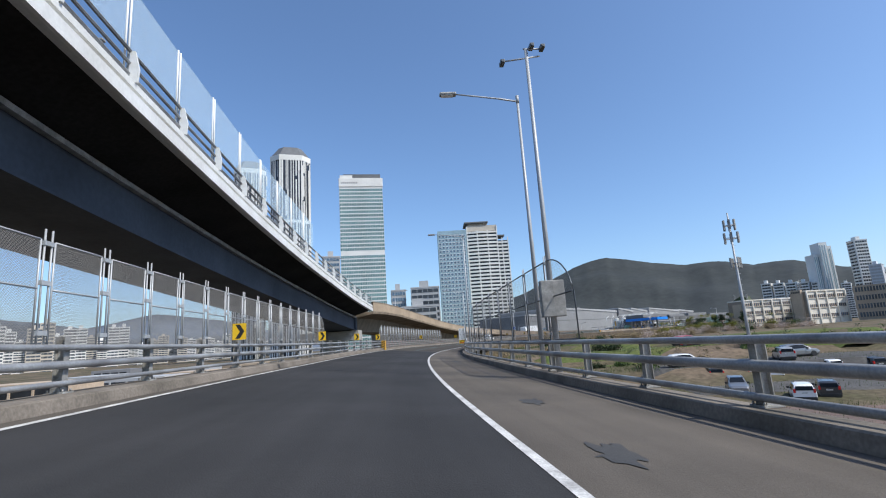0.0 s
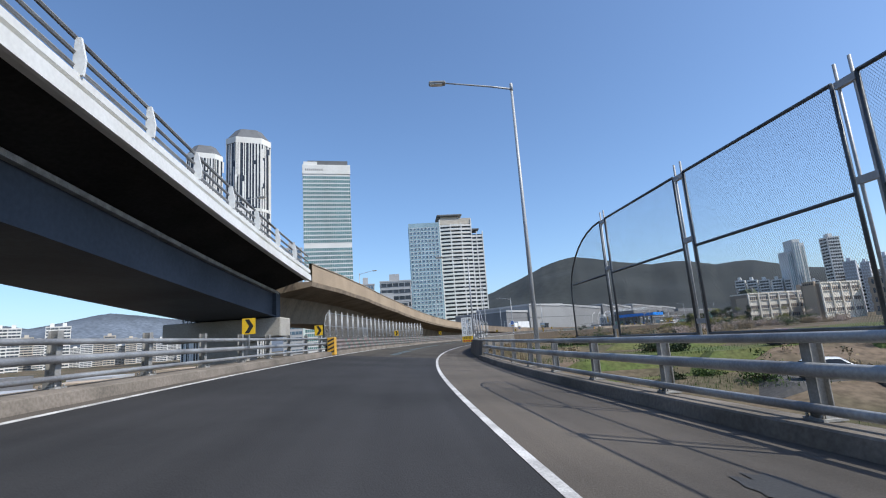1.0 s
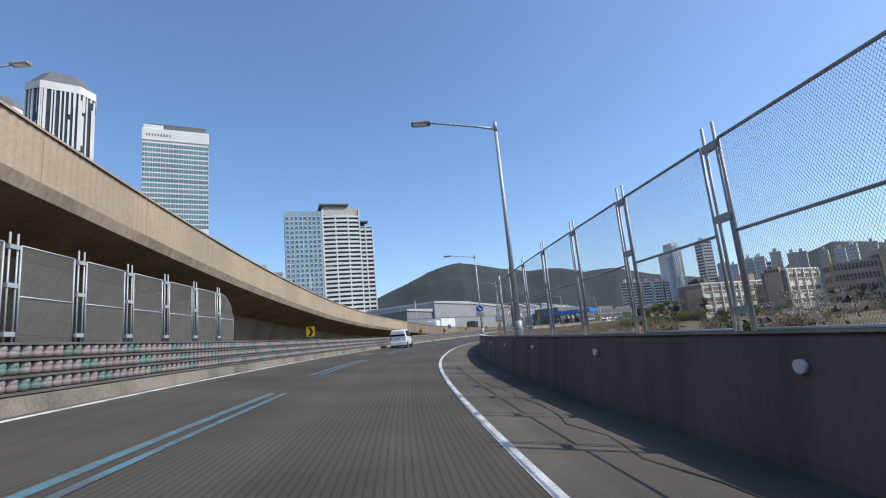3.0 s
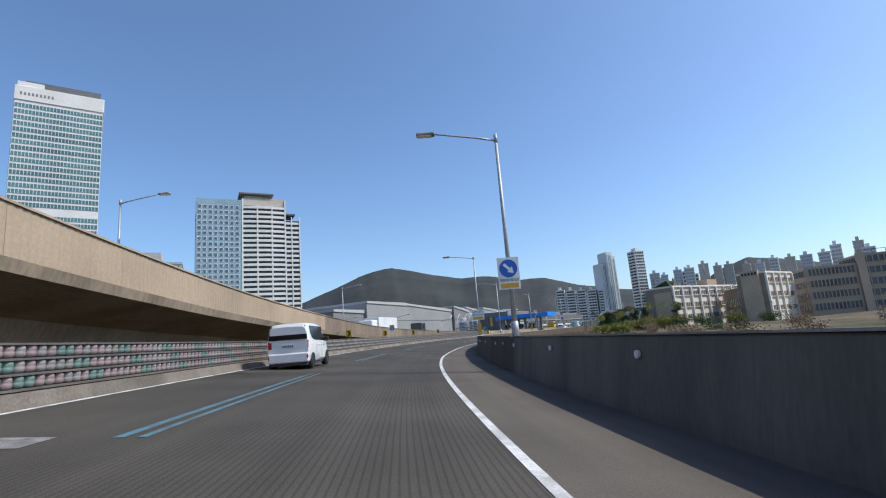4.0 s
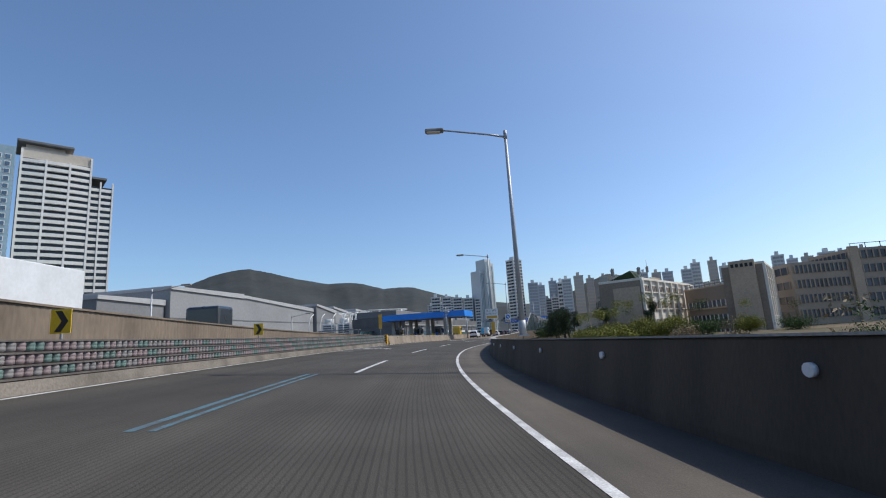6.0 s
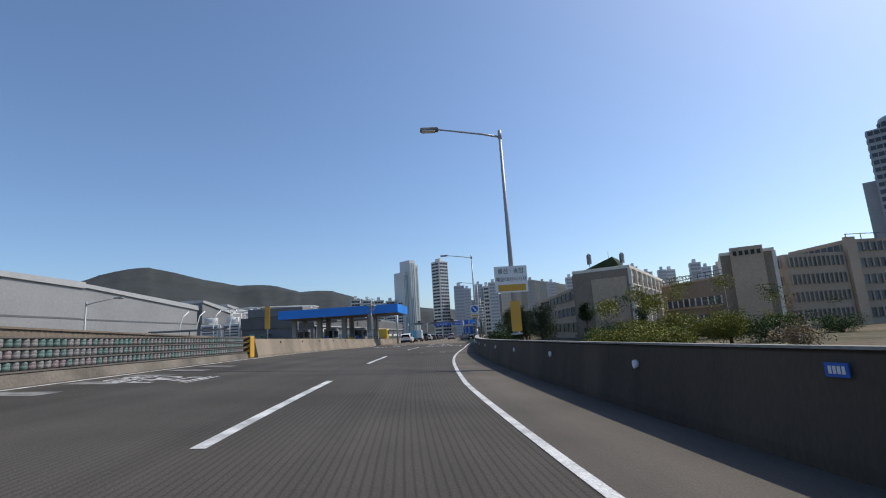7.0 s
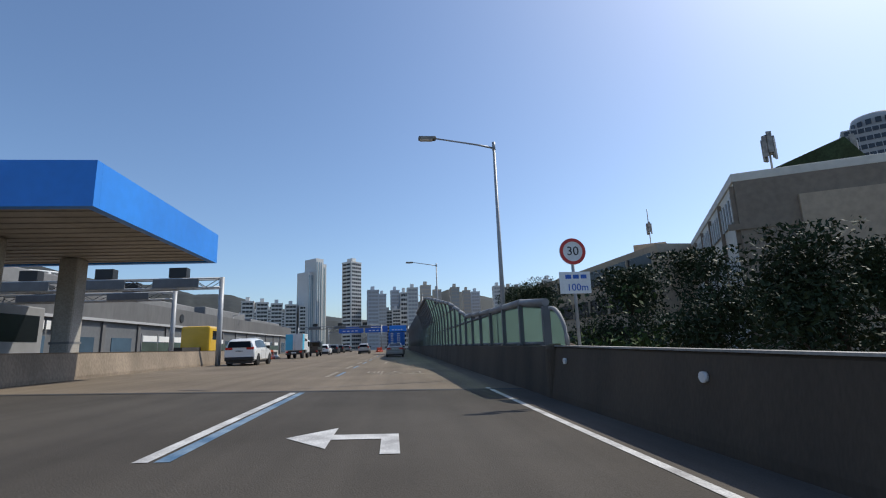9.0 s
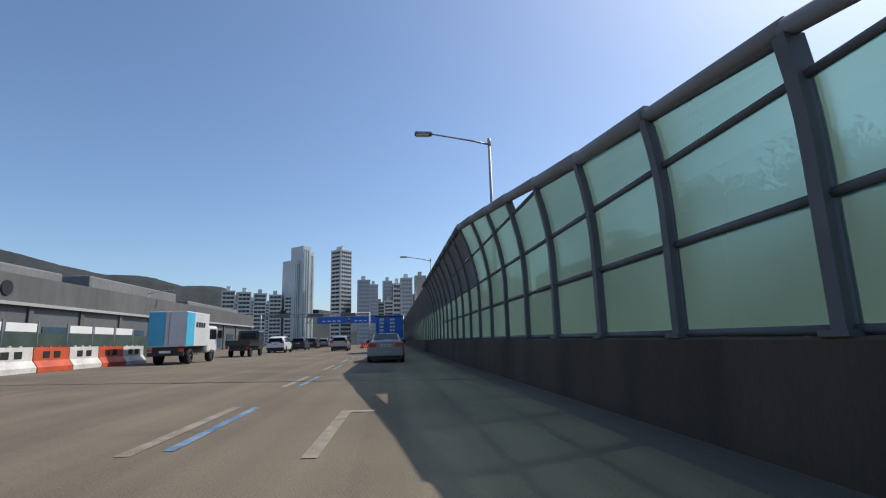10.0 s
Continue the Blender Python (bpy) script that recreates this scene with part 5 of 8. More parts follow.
def arrow_sign(s):
    t = thing("arrow_sign", "white board with blue arrow disc on a lamp post", "road sign", facing(s, along(RIGHT, s) + 0.17, 0), group="arrow signs")
    bm = bmesh.new()
    board(bm, -0.42, 0.32, 2.75, 3.85, -0.1)
    part("board", bm, M["signwhite"], t)
    bm = bmesh.new()
    disc(bm, -0.05, 3.47, 0.31, -0.122)
    d = part("disc", bm, M["signblue"], t)
    bm = bmesh.new()
    r = Matrix.Translation((-0.05, -0.134, 3.47)) @ Matrix.Rotation(radians(45), 4, "Y")
    box(bm, -0.22, 0.06, -0.003, 0.003, -0.045, 0.045, r)
    q = [r @ Vector(p) for p in ((0.05, -0.003, 0.13), (0.05, -0.003, -0.13), (0.24, -0.003, 0))]
    bm.faces.new([bm.verts.new(p) for p in q])
    part("arrow", bm, M["signwhite"], d)
    lettering("lettering", "해운대·벡스코", 0.115, M["black"], t, Matrix.Translation((-0.05, -0.124, 3.06)) @ UPRIGHT)
    bm = bmesh.new()
    board(bm, -0.36, 0.26, 2.8, 2.96, -0.12, 0.012)
    part("amber_strip", bm, M["amber"], t)
    bm = bmesh.new()
    for z in (2.95, 3.65):
        tube(bm, [(0, -0.1, z), (0, 0.02, z)], 0.05, 8)
    part("clamp", bm, M["galv"], t)
    return t


def place_sign(s):
    t = thing("place_sign", "white board with place names over an amber cover", "road sign", facing(s, along(RIGHT, s) + 0.17, 0), group="place-name signs")
    bm = bmesh.new()
    board(bm, -0.62, 0.5, 2.55, 3.45, -0.1)
    part("board", bm, M["signwhite"], t)
    lettering("lettering", "울산 · 송정", 0.2, M["black"], t, Matrix.Translation((-0.06, -0.124, 3.27)) @ UPRIGHT)
    lettering("lettering", "해운대신시가지", 0.165, M["black"], t, Matrix.Translation((-0.06, -0.124, 2.99)) @ UPRIGHT)
    bm = bmesh.new()
    board(bm, -0.52, 0.42, 2.6, 2.82, -0.12, 0.012)
    part("amber_strip", bm, M["amber"], t)
    bm = bmesh.new()
    board(bm, -0.17, 0.17, 1.25, 2.25, -0.1)
    part("amber_plate", bm, M["amber"], t, "upright amber cover plate")
    bm = bmesh.new()
    for z in (1.6, 2.7, 3.2):
        tube(bm, [(0, -0.1, z), (0, 0.02, z)], 0.05, 8)
    part("clamp", bm, M["galv"], t)
    return t


for s in (127.9, 240.2):
    arrow_sign(s)
for s in (156.2, 212.1):
    place_sign(s)


def tall_boards():
    s = 70.0
    t = thing("lane_boards", "two narrow upright boards with black lettering and an amber foot", "road sign", facing(s, along(RIGHT, s) + 0.17, 0))
    for x, txt in ((-0.78, "신시가지"), (-0.3, "울산송정")):
        bm = bmesh.new()
        board(bm, x - 0.22, x + 0.22, 1.5, 3.1, -0.1 if x < -0.5 else -0.06)
        b = part("board", bm, M["signwhite"], t)
        for k, ch in enumerate(txt):
            lettering("lettering", ch, 0.33, M["black"], b, Matrix.Translation((x, -0.124, 2.88 - k * 0.37)) @ UPRIGHT)
    bm = bmesh.new()
    board(bm, -1.0, -0.08, 1.0, 1.5, -0.08)
    f = part("foot_board", bm, M["yellow"], t, "yellow board under the names")
    lettering("lettering", "4차로", 0.3, M["black"], f, Matrix.Translation((-0.54, -0.104, 1.33)) @ UPRIGHT)
    bm = bmesh.new()
    for k in range(4):
        board(bm, -0.9 + k * 0.2, -0.76 + k * 0.2, 1.05, 1.17, -0.1, 0.004)
    part("writing", bm, M["red"], f)
    bm = bmesh.new()
    for z in (1.3, 2.6):
        tube(bm, [(-0.5, -0.03, z), (0, -0.02, z)], 0.03, 6)
    part("bracket", bm, M["galv"], t)
    return t


tall_boards()


def chevron_sign(s, u, h):
    t = thing("chevron_sign", "yellow sign with a black chevron beside the barrier", "road sign", facing(s, u, h), group="chevron signs")
    bm = bmesh.new()
    board(bm, -0.24, 0.24, 0, 0.58, 0)
    part("board", bm, M["yellow"], t)
    bm = bmesh.new()
    q = [(-0.14, 0.54), (0.02, 0.54), (0.18, 0.29), (0.02, 0.04), (-0.14, 0.04), (0.02, 0.29)]
    vs = [bm.verts.new((x, -0.024, z)) for x, z in q]
    bm.faces.new((vs[5], vs[2], vs[1], vs[0])), bm.faces.new((vs[4], vs[3], vs[2], vs[5]))
    part("chevron", bm, M["black"], t)
    bm = bmesh.new()
    tube(bm, [(0, 0.03, -0.5), (0, 0.03, 0.5)], 0.03, 8)
    part("post", bm, M["galv"], t)
    return t


for s in (18.1, 32.7, 45.6, 56.3, 84.9, 111.5):
    chevron_sign(s, along(LEFT, s) + 0.12, 1.22)
for s in (139.5, 153.1, 166.7, 179.8, 192.5):
    chevron_sign(s, along(LEFT, s) - 0.2, 1.2)


def info_sign():
    t = thing("notice_sign", "small sign with an amber top and blue and white rows", "road sign", facing(170.0, along(LEFT, 170.0) - 0.25, 0.1))
    for z0, z1, mt in ((2.1, 2.36, "amber"), (1.76, 2.099, "signblue"), (1.62, 1.759, "signwhite")):
        bm = bmesh.new()
        board(bm, -0.3, 0.3, z0, z1, 0)
        part("board", bm, M[mt], t)
    bm = bmesh.new()
    for z in (2.0, 1.86, 1.69):
        for k in range(4):
            board(bm, -0.25 + k * 0.13, -0.16 + k * 0.13, z - 0.035, z + 0.035, -0.022, 0.003)
    part("writing", bm, M["signwhite"], t)
    bm = bmesh.new()
    tube(bm, [(0, 0.03, 0.2), (0, 0.03, 2.2)], 0.035, 8)
    part("post", bm, M["galv"], t)
    return t


info_sign()


def speed_sign():
    s = 260.2
    t = thing("speed_sign", "round speed limit sign over a small plate on a thin post", "road sign", facing(s, along(RIGHT, s) + 0.2, 0))
    bm = bmesh.new()
    tube(bm, [(0, 0, 1.1), (0, 0, 3.2)], 0.035, 8)
    part("post", bm, M["galv"], t)
    bm = bmesh.new()
    disc(bm, 0, 2.98, 0.275, -0.04, 0.02)
    d = part("disc", bm, M["signwhite"], t)
    bm = bmesh.new()
    disc(bm, 0, 2.98, 0.27, -0.062, 0.003, r2=0.205)
    part("ring", bm, M["red"], d)
    lettering("lettering", "30", 0.26, M["black"], d, Matrix.Translation((0, -0.063, 2.98)) @ UPRIGHT)
    bm = bmesh.new()
    board(bm, -0.32, 0.32, 2.12, 2.56, -0.04)
    p = part("plate", bm, M["signwhite"], t)
    lettering("lettering", "100m", 0.2, M["signblue"], p, Matrix.Translation((0.04, -0.064, 2.24)) @ UPRIGHT)
    bm = bmesh.new()
    for k in range(3):
        board(bm, -0.2 + k * 0.16, -0.08 + k * 0.16, 2.42, 2.5, -0.062, 0.003)
    part("writing", bm, M["signblue"], p)
    return t


speed_sign()
bm = bmesh.new()
box(bm, -0.012, 0, -0.105, 0.105, 0.845, 0.955)
plate = part("pier_plate", bm, M["signblue"], wall_r, "blue plate painted with a pier number")
plate.matrix_basis = facing(129.5, along(RIGHT, 129.5) - 0.05, 0)
lettering("lettering", "P2-2", 0.095, M["signwhite"], plate, Matrix.Translation((-0.015, 0, 0.9)) @ Matrix.Rotation(radians(-90), 4, "Z") @ UPRIGHT)
plate_far = share("pier_plate", plate.data, wall_r, facing(199.3, along(RIGHT, 199.3) - 0.05, 0.1 - drop(199.3)), "blue plate painted with a pier number")
bm = bmesh.new()
for k in range(4):
    box(bm, -0.016, -0.0125, -0.078 + k * 0.04, -0.05 + k * 0.04, 0.87, 0.93)
part("bars", bm, M["signwhite"], plate_far)


# ---- writing and marks on the road ----
def on_road(s, u, h=0.008):
    """A pose flat on the banked road, x to the right and y ahead."""
    a, b, c = at(s, u, h), at(s, u + 1, h), at(s + 1, u, h)
    x, y = (b - a).normalized(), (c - a).normalized()
    z = x.cross(y).normalized()
    y = z.cross(x)
    m = Matrix((x, y, z)).transposed().to_4x4()
    m.translation = a
    return m


def road_word(text, s, u, size, stretch, label, name="road_lettering", paint="line"):
    t = thing(name, label, "road marking", on_road(s, u), kind="structure")
    lettering("lettering", text, size, M[paint], t, Matrix(), depth=0.001, stretch=stretch)
    return t


road_word("신시가지", 249.0, 0.0, 1.08, 3.0, "large worn white place name painted on the road")
road_word("송정", 253.5, 0.05, 0.75, 2.1, "worn white place name painted on the road")
road_word("해운대", 250.5, -6.6, 1.1, 3.0, "worn white place name in the next lane")
road_word("울산", 257.0, -6.3, 0.95, 2.4, "worn white place name in the next lane")
road_word("벡스코", 271.6, 0.0, 0.9, 3.2, "faint white place name on the concrete", paint="line_ghost")
road_word("해운대", 208.5, -6.3, 0.9, 2.4, "worn white place name beside the barrier")


def road_arrow(s, u, label):
    t = thing("road_arrow", label, "road marking", on_road(s, u), kind="structure")
    bm = bmesh.new()
    for q in ([(0.5, -0.6), (0.75, -0.6), (0.75, 0.3), (0.5, 0.05)], [(0.5, 0.05), (0.75, 0.3), (-0.2, 0.3), (-0.2, 0.05)], [(-0.2, -0.35), (-0.2, 0.7), (-0.85, 0.17)]):
        bm.faces.new([bm.verts.new((x * 0.85, y * 1.3, 0)) for x, y in q])
    part("arrow", bm, M["line"], t)
    return t


road_arrow(256.9, -0.55, "white arrow that bends to the next lane")
for k in range(2):
    t = painted("hatching", 115.5 + k * 1.5, 116.1 + k * 1.5, -4.4, 0.9, M["line_faint"], "broken white hatching beside the barrier", group="hatching")
for k in range(6):
    painted("hatching", 203 + k * 2.2, 203.7 + k * 2.2, -7.2, 1.1, M["line_faint"], "worn white hatching beside the barrier", group="hatching")
t = thing("road_lettering", "worn white stroke of lettering on the concrete", "road marking", on_road(283.2, -0.8), kind="structure")
bm = bmesh.new()
for q in ([(-0.02, 0), (0.13, 0), (0.2, 2.9), (0.05, 3.1)], [(0.05, 3.1), (0.2, 2.9), (0.55, 2.95), (0.6, 3.15)]):
    bm.faces.new([bm.verts.new((x, y, 0)) for x, y in q])
part("stroke", bm, M["line_ghost"], t)
M["seam"] = mat("joint_rubber", (0.035, 0.035, 0.037), 0.8, var=0.2, fine=40)
for s, w in ((57.9, 0.3), (127.5, 0.12), (155.0, 0.1), (183, 0.1), (211.5, 0.12), (239.6, 0.1), (251.0, 0.08), (263.4, 0.3), (292, 0.08)):
    ribbon("road_joint", s, s + w, line_of(LLINE if s < 263 else PLAZA), line_of(RIGHT, -0.15), M["seam"], "dark cross joint in the road surface", "joint", h=0.007, step=0.3, cols=8)
M["patch"] = mat("asphalt_patch", (0.035, 0.035, 0.037), 0.9, var=0.2, fine=50, second=(0.06, 0.058, 0.055))
M["crack"] = mat("sealed_crack", (0.02, 0.02, 0.02), 0.6, var=0.2, fine=50)


def crack(s0, s1, u0, u1, seed, w=0.013):
    rng = random.Random(seed)
    bm = bmesh.new()
    n = max(6, int(math.hypot(s1 - s0, u1 - u0) / 0.5))
    last = None
    off = 0.0
    for i in range(n + 1):
        f = i / n
        off = off * 0.7 + rng.uniform(-0.12, 0.12)
        s, u = s0 + (s1 - s0) * f + off, u0 + (u1 - u0) * f + off
        ww = w * rng.uniform(0.4, 1.2)
        pair = (bm.verts.new(at(s, u - ww, 0.009)), bm.verts.new(at(s + ww, u + ww, 0.009)))
        if last:
            bm.faces.new((last[0], last[1], pair[1], pair[0]))
        last = pair
    return tagged(part("road_crack", bm, M["crack"]), "dark sealed crack in the road", "crack", kind="structure")


for k, (a, b, c, d) in enumerate(((62, 96, 2.6, 2.2), (70, 77, 1.6, 3.1), (80, 86, 1.5, 3.0), (205, 206, 1.9, 3.2), (190, 196, 2.2, 3.2), (284, 285, -6, -0.5), (289, 291, -8, -2.5), (270, 271, -6.5, -3.5), (224, 226.5, 0.5, 1.4))):
    crack(a, b, c, d, k)
rng = random.Random(21)
for s, u, q in ((230.2, 1.0, 1.0), (228.7, -0.35, 0.55), (5, 2.2, 1), (9.6, 2.6, 1), (31, 2.9, 1)):
    bm = bmesh.new()
    ring = [at(s + 0.6 * q * math.sin(a) * rng.uniform(0.5, 1.2), u + 0.27 * q * math.cos(a) * rng.uniform(0.5, 1.2), 0.008) for a in np.linspace(0, 2 * math.pi, 27)[:-1]]
    bm.faces.new([bm.verts.new(p) for p in ring])
    tagged(part("road_patch", bm, M["line_faint"] if s > 200 else M["patch"]), "ragged worn spot on the road surface", "stain", kind="structure")


# ---- vehicles ----
PAINT = {}
for nm, c, r, me_ in (("white", (0.78, 0.78, 0.77), 0.3, 0.0), ("silver", (0.24, 0.245, 0.255), 0.32, 0.55), ("silver_warm", (0.42, 0.41, 0.4), 0.34, 0.5), ("dark", (0.03, 0.032, 0.036), 0.3, 0.1), ("blue", (0.03, 0.16, 0.5), 0.4, 0.0), ("red", (0.35, 0.03, 0.03), 0.3, 0.1), ("yellow", (0.7, 0.42, 0.02), 0.4, 0.0)):
    PAINT[nm] = mat("car_paint_" + nm, c, r, me_, var=0.03, big=1.2, fine=6, bump=0.0, coat=0.6)
# red raised in brightness to stand in for the glow of braking
M["tail"] = mat("tail_lamp", (0.6, 0.015, 0.012), 0.15, var=0.1, bump=0, coat=0.8)
M["car_glass"] = mat("tinted_glass", (0.012, 0.014, 0.017), 0.08, var=0.1, bump=0, spec=0.35)
M["trim"] = mat("black_trim", (0.025, 0.025, 0.026), 0.55, var=0.15, fine=40)
M["gap"] = mat("panel_gap", (0.12, 0.12, 0.12), 0.6, var=0.1, bump=0)
M["alloy"] = mat("alloy_wheel", (0.22, 0.225, 0.23), 0.35, 0.7, var=0.1, bump=0)
M["plate"] = mat("plate_white", (0.75, 0.75, 0.72), 0.4, var=0.04, bump=0)
M["box_white"] = mat("box_white", (0.66, 0.67, 0.68), 0.45, var=0.05, big=0.7, fine=8, second=(0.56, 0.57, 0.57), bump=0.02)
M["box_cyan"] = mat("box_cyan", (0.07, 0.45, 0.68), 0.45, var=0.06, big=0.7, fine=8, bump=0.02)
M["tarp_blue"] = mat("tarp_blue", (0.015, 0.13, 0.5), 0.5, var=0.15, big=1.2, fine=7, second=(0.03, 0.2, 0.6), bump=0.15)
M["chassis"] = mat("chassis", (0.06, 0.055, 0.05), 0.8, var=0.25, fine=20)


def wheel(parent, x, y, r, w=0.2):
    bm = bmesh.new()
    side = 1 if x > 0 else -1
    prof = [(-w / 2, r * 0.7), (-w / 2, r * 0.93), (-w * 0.38, r), (w * 0.38, r), (w / 2, r * 0.93), (w / 2, r * 0.7)]
    n = 24
    rings = [[bm.verts.new((q, rr * math.cos(2 * math.pi * k / n), rr * math.sin(2 * math.pi * k / n))) for k in range(n)] for q, rr in prof]
    for a, b in zip(rings, rings[1:]):
        for k in range(n):
            bm.faces.new((a[k], a[(k + 1) % n], b[(k + 1) % n], b[k])).smooth = True
    t = part("wheel", bm, M["rubber"], parent, "black tyre on a spoked alloy wheel")
    t.matrix_basis = Matrix.Translation((x, y, r))
    bm = bmesh.new()
    f = side * w * 0.36
    tube(bm, [(f - side * 0.06, 0, 0), (f, 0, 0)], r * 0.14, 10)
    for k in range(5):
        for lean in (-0.16, 0.16):
            box(bm, f - 0.02, f + 0.01, -r * 0.05, r * 0.05, r * 0.1, r * 0.69, Matrix.Rotation(2 * math.pi * k / 5 + lean, 4, "X"))
    ring = [(f, r * 0.69 * math.cos(2 * math.pi * k / 20), r * 0.69 * math.sin(2 * math.pi * k / 20)) for k in range(21)]
    tube(bm, ring, r * 0.035, 6, caps=False)
    part("rim", bm, M["alloy"], t)
    bm = bmesh.new()
    tube(bm, [(-w * 0.2, 0, 0), (w * 0.2, 0, 0)], r * 0.705, n)
    part("hub_disc", bm, M["chassis"], t)
    return t


def car(m, paint, label, L, W, stations, wheels, wr, side_glass, rear_glass, lights, plate, bumper, front_glass=None, group="traffic", dark_bumper=False, rails=False, category="car", name="car"):
    """A car from stations (y, half width at sill, belt and roof, sill, belt and roof height), y ahead from the tail."""
    t = thing(name, label, category, m, group)
    ys = [q[0] for q in stations]
    col = lambda y, k: float(np.interp(y, ys, [q[k] for q in stations]))

    def section(y):
        hl, hb, hr_, zl, zb, zr = (col(y, k) for k in range(1, 7))
        pts = [(0, zl), (hl * 0.9, zl), (hl, zl + 0.1), (max(hl, hb) + 0.012, zl + (zb - zl) * 0.55), (hb, zb), (hb + (hr_ - hb) * 0.9, zb + (zr - zb) * 0.88), (hr_ * 0.86, zr - 0.012), (hr_ * 0.45, zr), (0, zr + 0.006)]
        return pts

    bm = bmesh.new()
    yy = sorted(set(ys) | set(np.linspace(ys[0], ys[-1], 26)))
    rings = []
    for y in yy:
        half = section(y)
        full = [(x, z) for x, z in half] + [(-x, z) for x, z in half[-2:0:-1]]
        rings.append([bm.verts.new((x, y, z)) for x, z in full])
    n = len(rings[0])
    for a, b in zip(rings, rings[1:]):
        for k in range(n):
            bm.faces.new((a[k], b[k], b[(k + 1) % n], a[(k + 1) % n])).smooth = True
    bm.faces.new(rings[0])
    bm.faces.new(rings[-1][::-1])
    bmesh.ops.recalc_face_normals(bm, faces=bm.faces)
    es = [e for e in bm.edges if e.calc_face_angle(0) > 0.6]
    for e in es:
        e.smooth = False
    part("body", bm, PAINT[paint], t)

    def wide(y, z):
        half = section(y)
        zs, xs = [q[1] for q in half[2:7]], [q[0] for q in half[2:7]]
        return float(np.interp(z, zs, xs))

    for poly in side_glass:
        for sd in (1, -1):
            bm = bmesh.new()
            vs = []
            cy, cz = sum(p[0] for p in poly) / len(poly), sum(p[1] for p in poly) / len(poly)
            ring = []
            for k in range(len(poly)):
                (y0, z0), (y1, z1) = poly[k], poly[(k + 1) % len(poly)]
                for f in (0, 0.25, 0.5, 0.75):
                    y, z = y0 + (y1 - y0) * f, z0 + (z1 - z0) * f
                    ring.append(bm.verts.new((sd * (wide(y, z) + 0.01), y, z)))
            c = bm.verts.new((sd * (wide(cy, cz) + 0.012), cy, cz))
            inner = []
            for v in ring:
                level = []
                for f in (0.33, 0.66):
                    y, z = v.co.y + (cy - v.co.y) * f, v.co.z + (cz - v.co.z) * f
                    level.append(bm.verts.new((sd * (wide(y, z) + 0.012), y, z)))
                inner.append(level)
            n_ = len(ring)
            for k in range(n_):
                q = (k + 1) % n_
                bm.faces.new((ring[k], ring[q], inner[q][0], inner[k][0])).smooth = True
                bm.faces.new((inner[k][0], inner[q][0], inner[q][1], inner[k][1])).smooth = True
                bm.faces.new((inner[k][1], inner[q][1], c)).smooth = True
            bmesh.ops.recalc_face_normals(bm, faces=bm.faces)
            part("side_window", bm, M["car_glass"], t)

    def patch(nm, y0, y1, shrink):
        bm = bmesh.new()
        rows = []
        for i in range(7):
            y = y0 + (y1 - y0) * i / 6
            hw = col(y, 3) * shrink
            rows.append([bm.verts.new((hw * k / 3, y, col(y, 6) + 0.012)) for k in range(-3, 4)])
        for a, b in zip(rows, rows[1:]):
            for k in range(6):
                bm.faces.new((a[k], a[k + 1], b[k + 1], b[k]))
        part(nm, bm, M["car_glass"], t)

    if rear_glass[0] == "slope":
        patch("rear_window", rear_glass[1], rear_glass[2], rear_glass[3])
    else:
        _, hw0, hw1, z0, z1, d0, d1 = rear_glass
        bm = bmesh.new()
        q = [(-hw0, d0, z0), (hw0, d0, z0), (hw1, d1, z1), (-hw1, d1, z1)]
        bm.faces.new([bm.verts.new(p) for p in q])
        bmesh.ops.solidify(bm, geom=bm.faces[:], thickness=0.012)
        part("rear_window", bm, M["car_glass"], t)
    if front_glass:
        patch("windscreen", *front_glass)
    for x0, x1, z0, z1, y in lights:
        for sd in (1, -1):
            bm = bmesh.new()
            a, b = sorted((sd * x0, sd * x1))
            box(bm, a, b, y - 0.02, y + 0.2, z0, z1, bev=0.02)
            part("tail_light", bm, M["tail"], t, "red tail light")
    px, pz, py = plate
    bm = bmesh.new()
    box(bm, -0.26, 0.26, py - 0.012, py, pz - 0.06, pz + 0.06)
    p = part("number_plate", bm, M["plate"], t)
    bm = bmesh.new()
    for k in range(6):
        box(bm, -0.21 + k * 0.072, -0.165 + k * 0.072, py - 0.015, py - 0.0125, pz - 0.035, pz + 0.035)
    part("bars", bm, M["trim"], p)
    bw, bz0, bz1 = bumper
    bm = bmesh.new()
    box(bm, -bw, bw, -0.05, 0.25, bz0, bz1, bev=0.05)
    part("bumper", bm, M["trim"] if dark_bumper else PAINT[paint], t)
    bm = bmesh.new()
    box(bm, -bw * 0.9, bw * 0.9, 0.02, L - 0.3, 0.14, bz0)
    part("underside", bm, M["chassis"], t)
    for y in wheels:
        for x in (W / 2 - 0.11, -W / 2 + 0.11):
            bm = bmesh.new()
            sd = 1 if x > 0 else -1
            # black disc stands in for the shaded hollow around the wheel
            tube(bm, [(sd * (W / 2 - 0.2), y, wr), (sd * (W / 2 + 0.004), y, wr)], wr * 1.07, 24)
            part("wheel_well_shade", bm, M["trim"], t)
            wheel(t, x + sd * 0.025, y, wr)
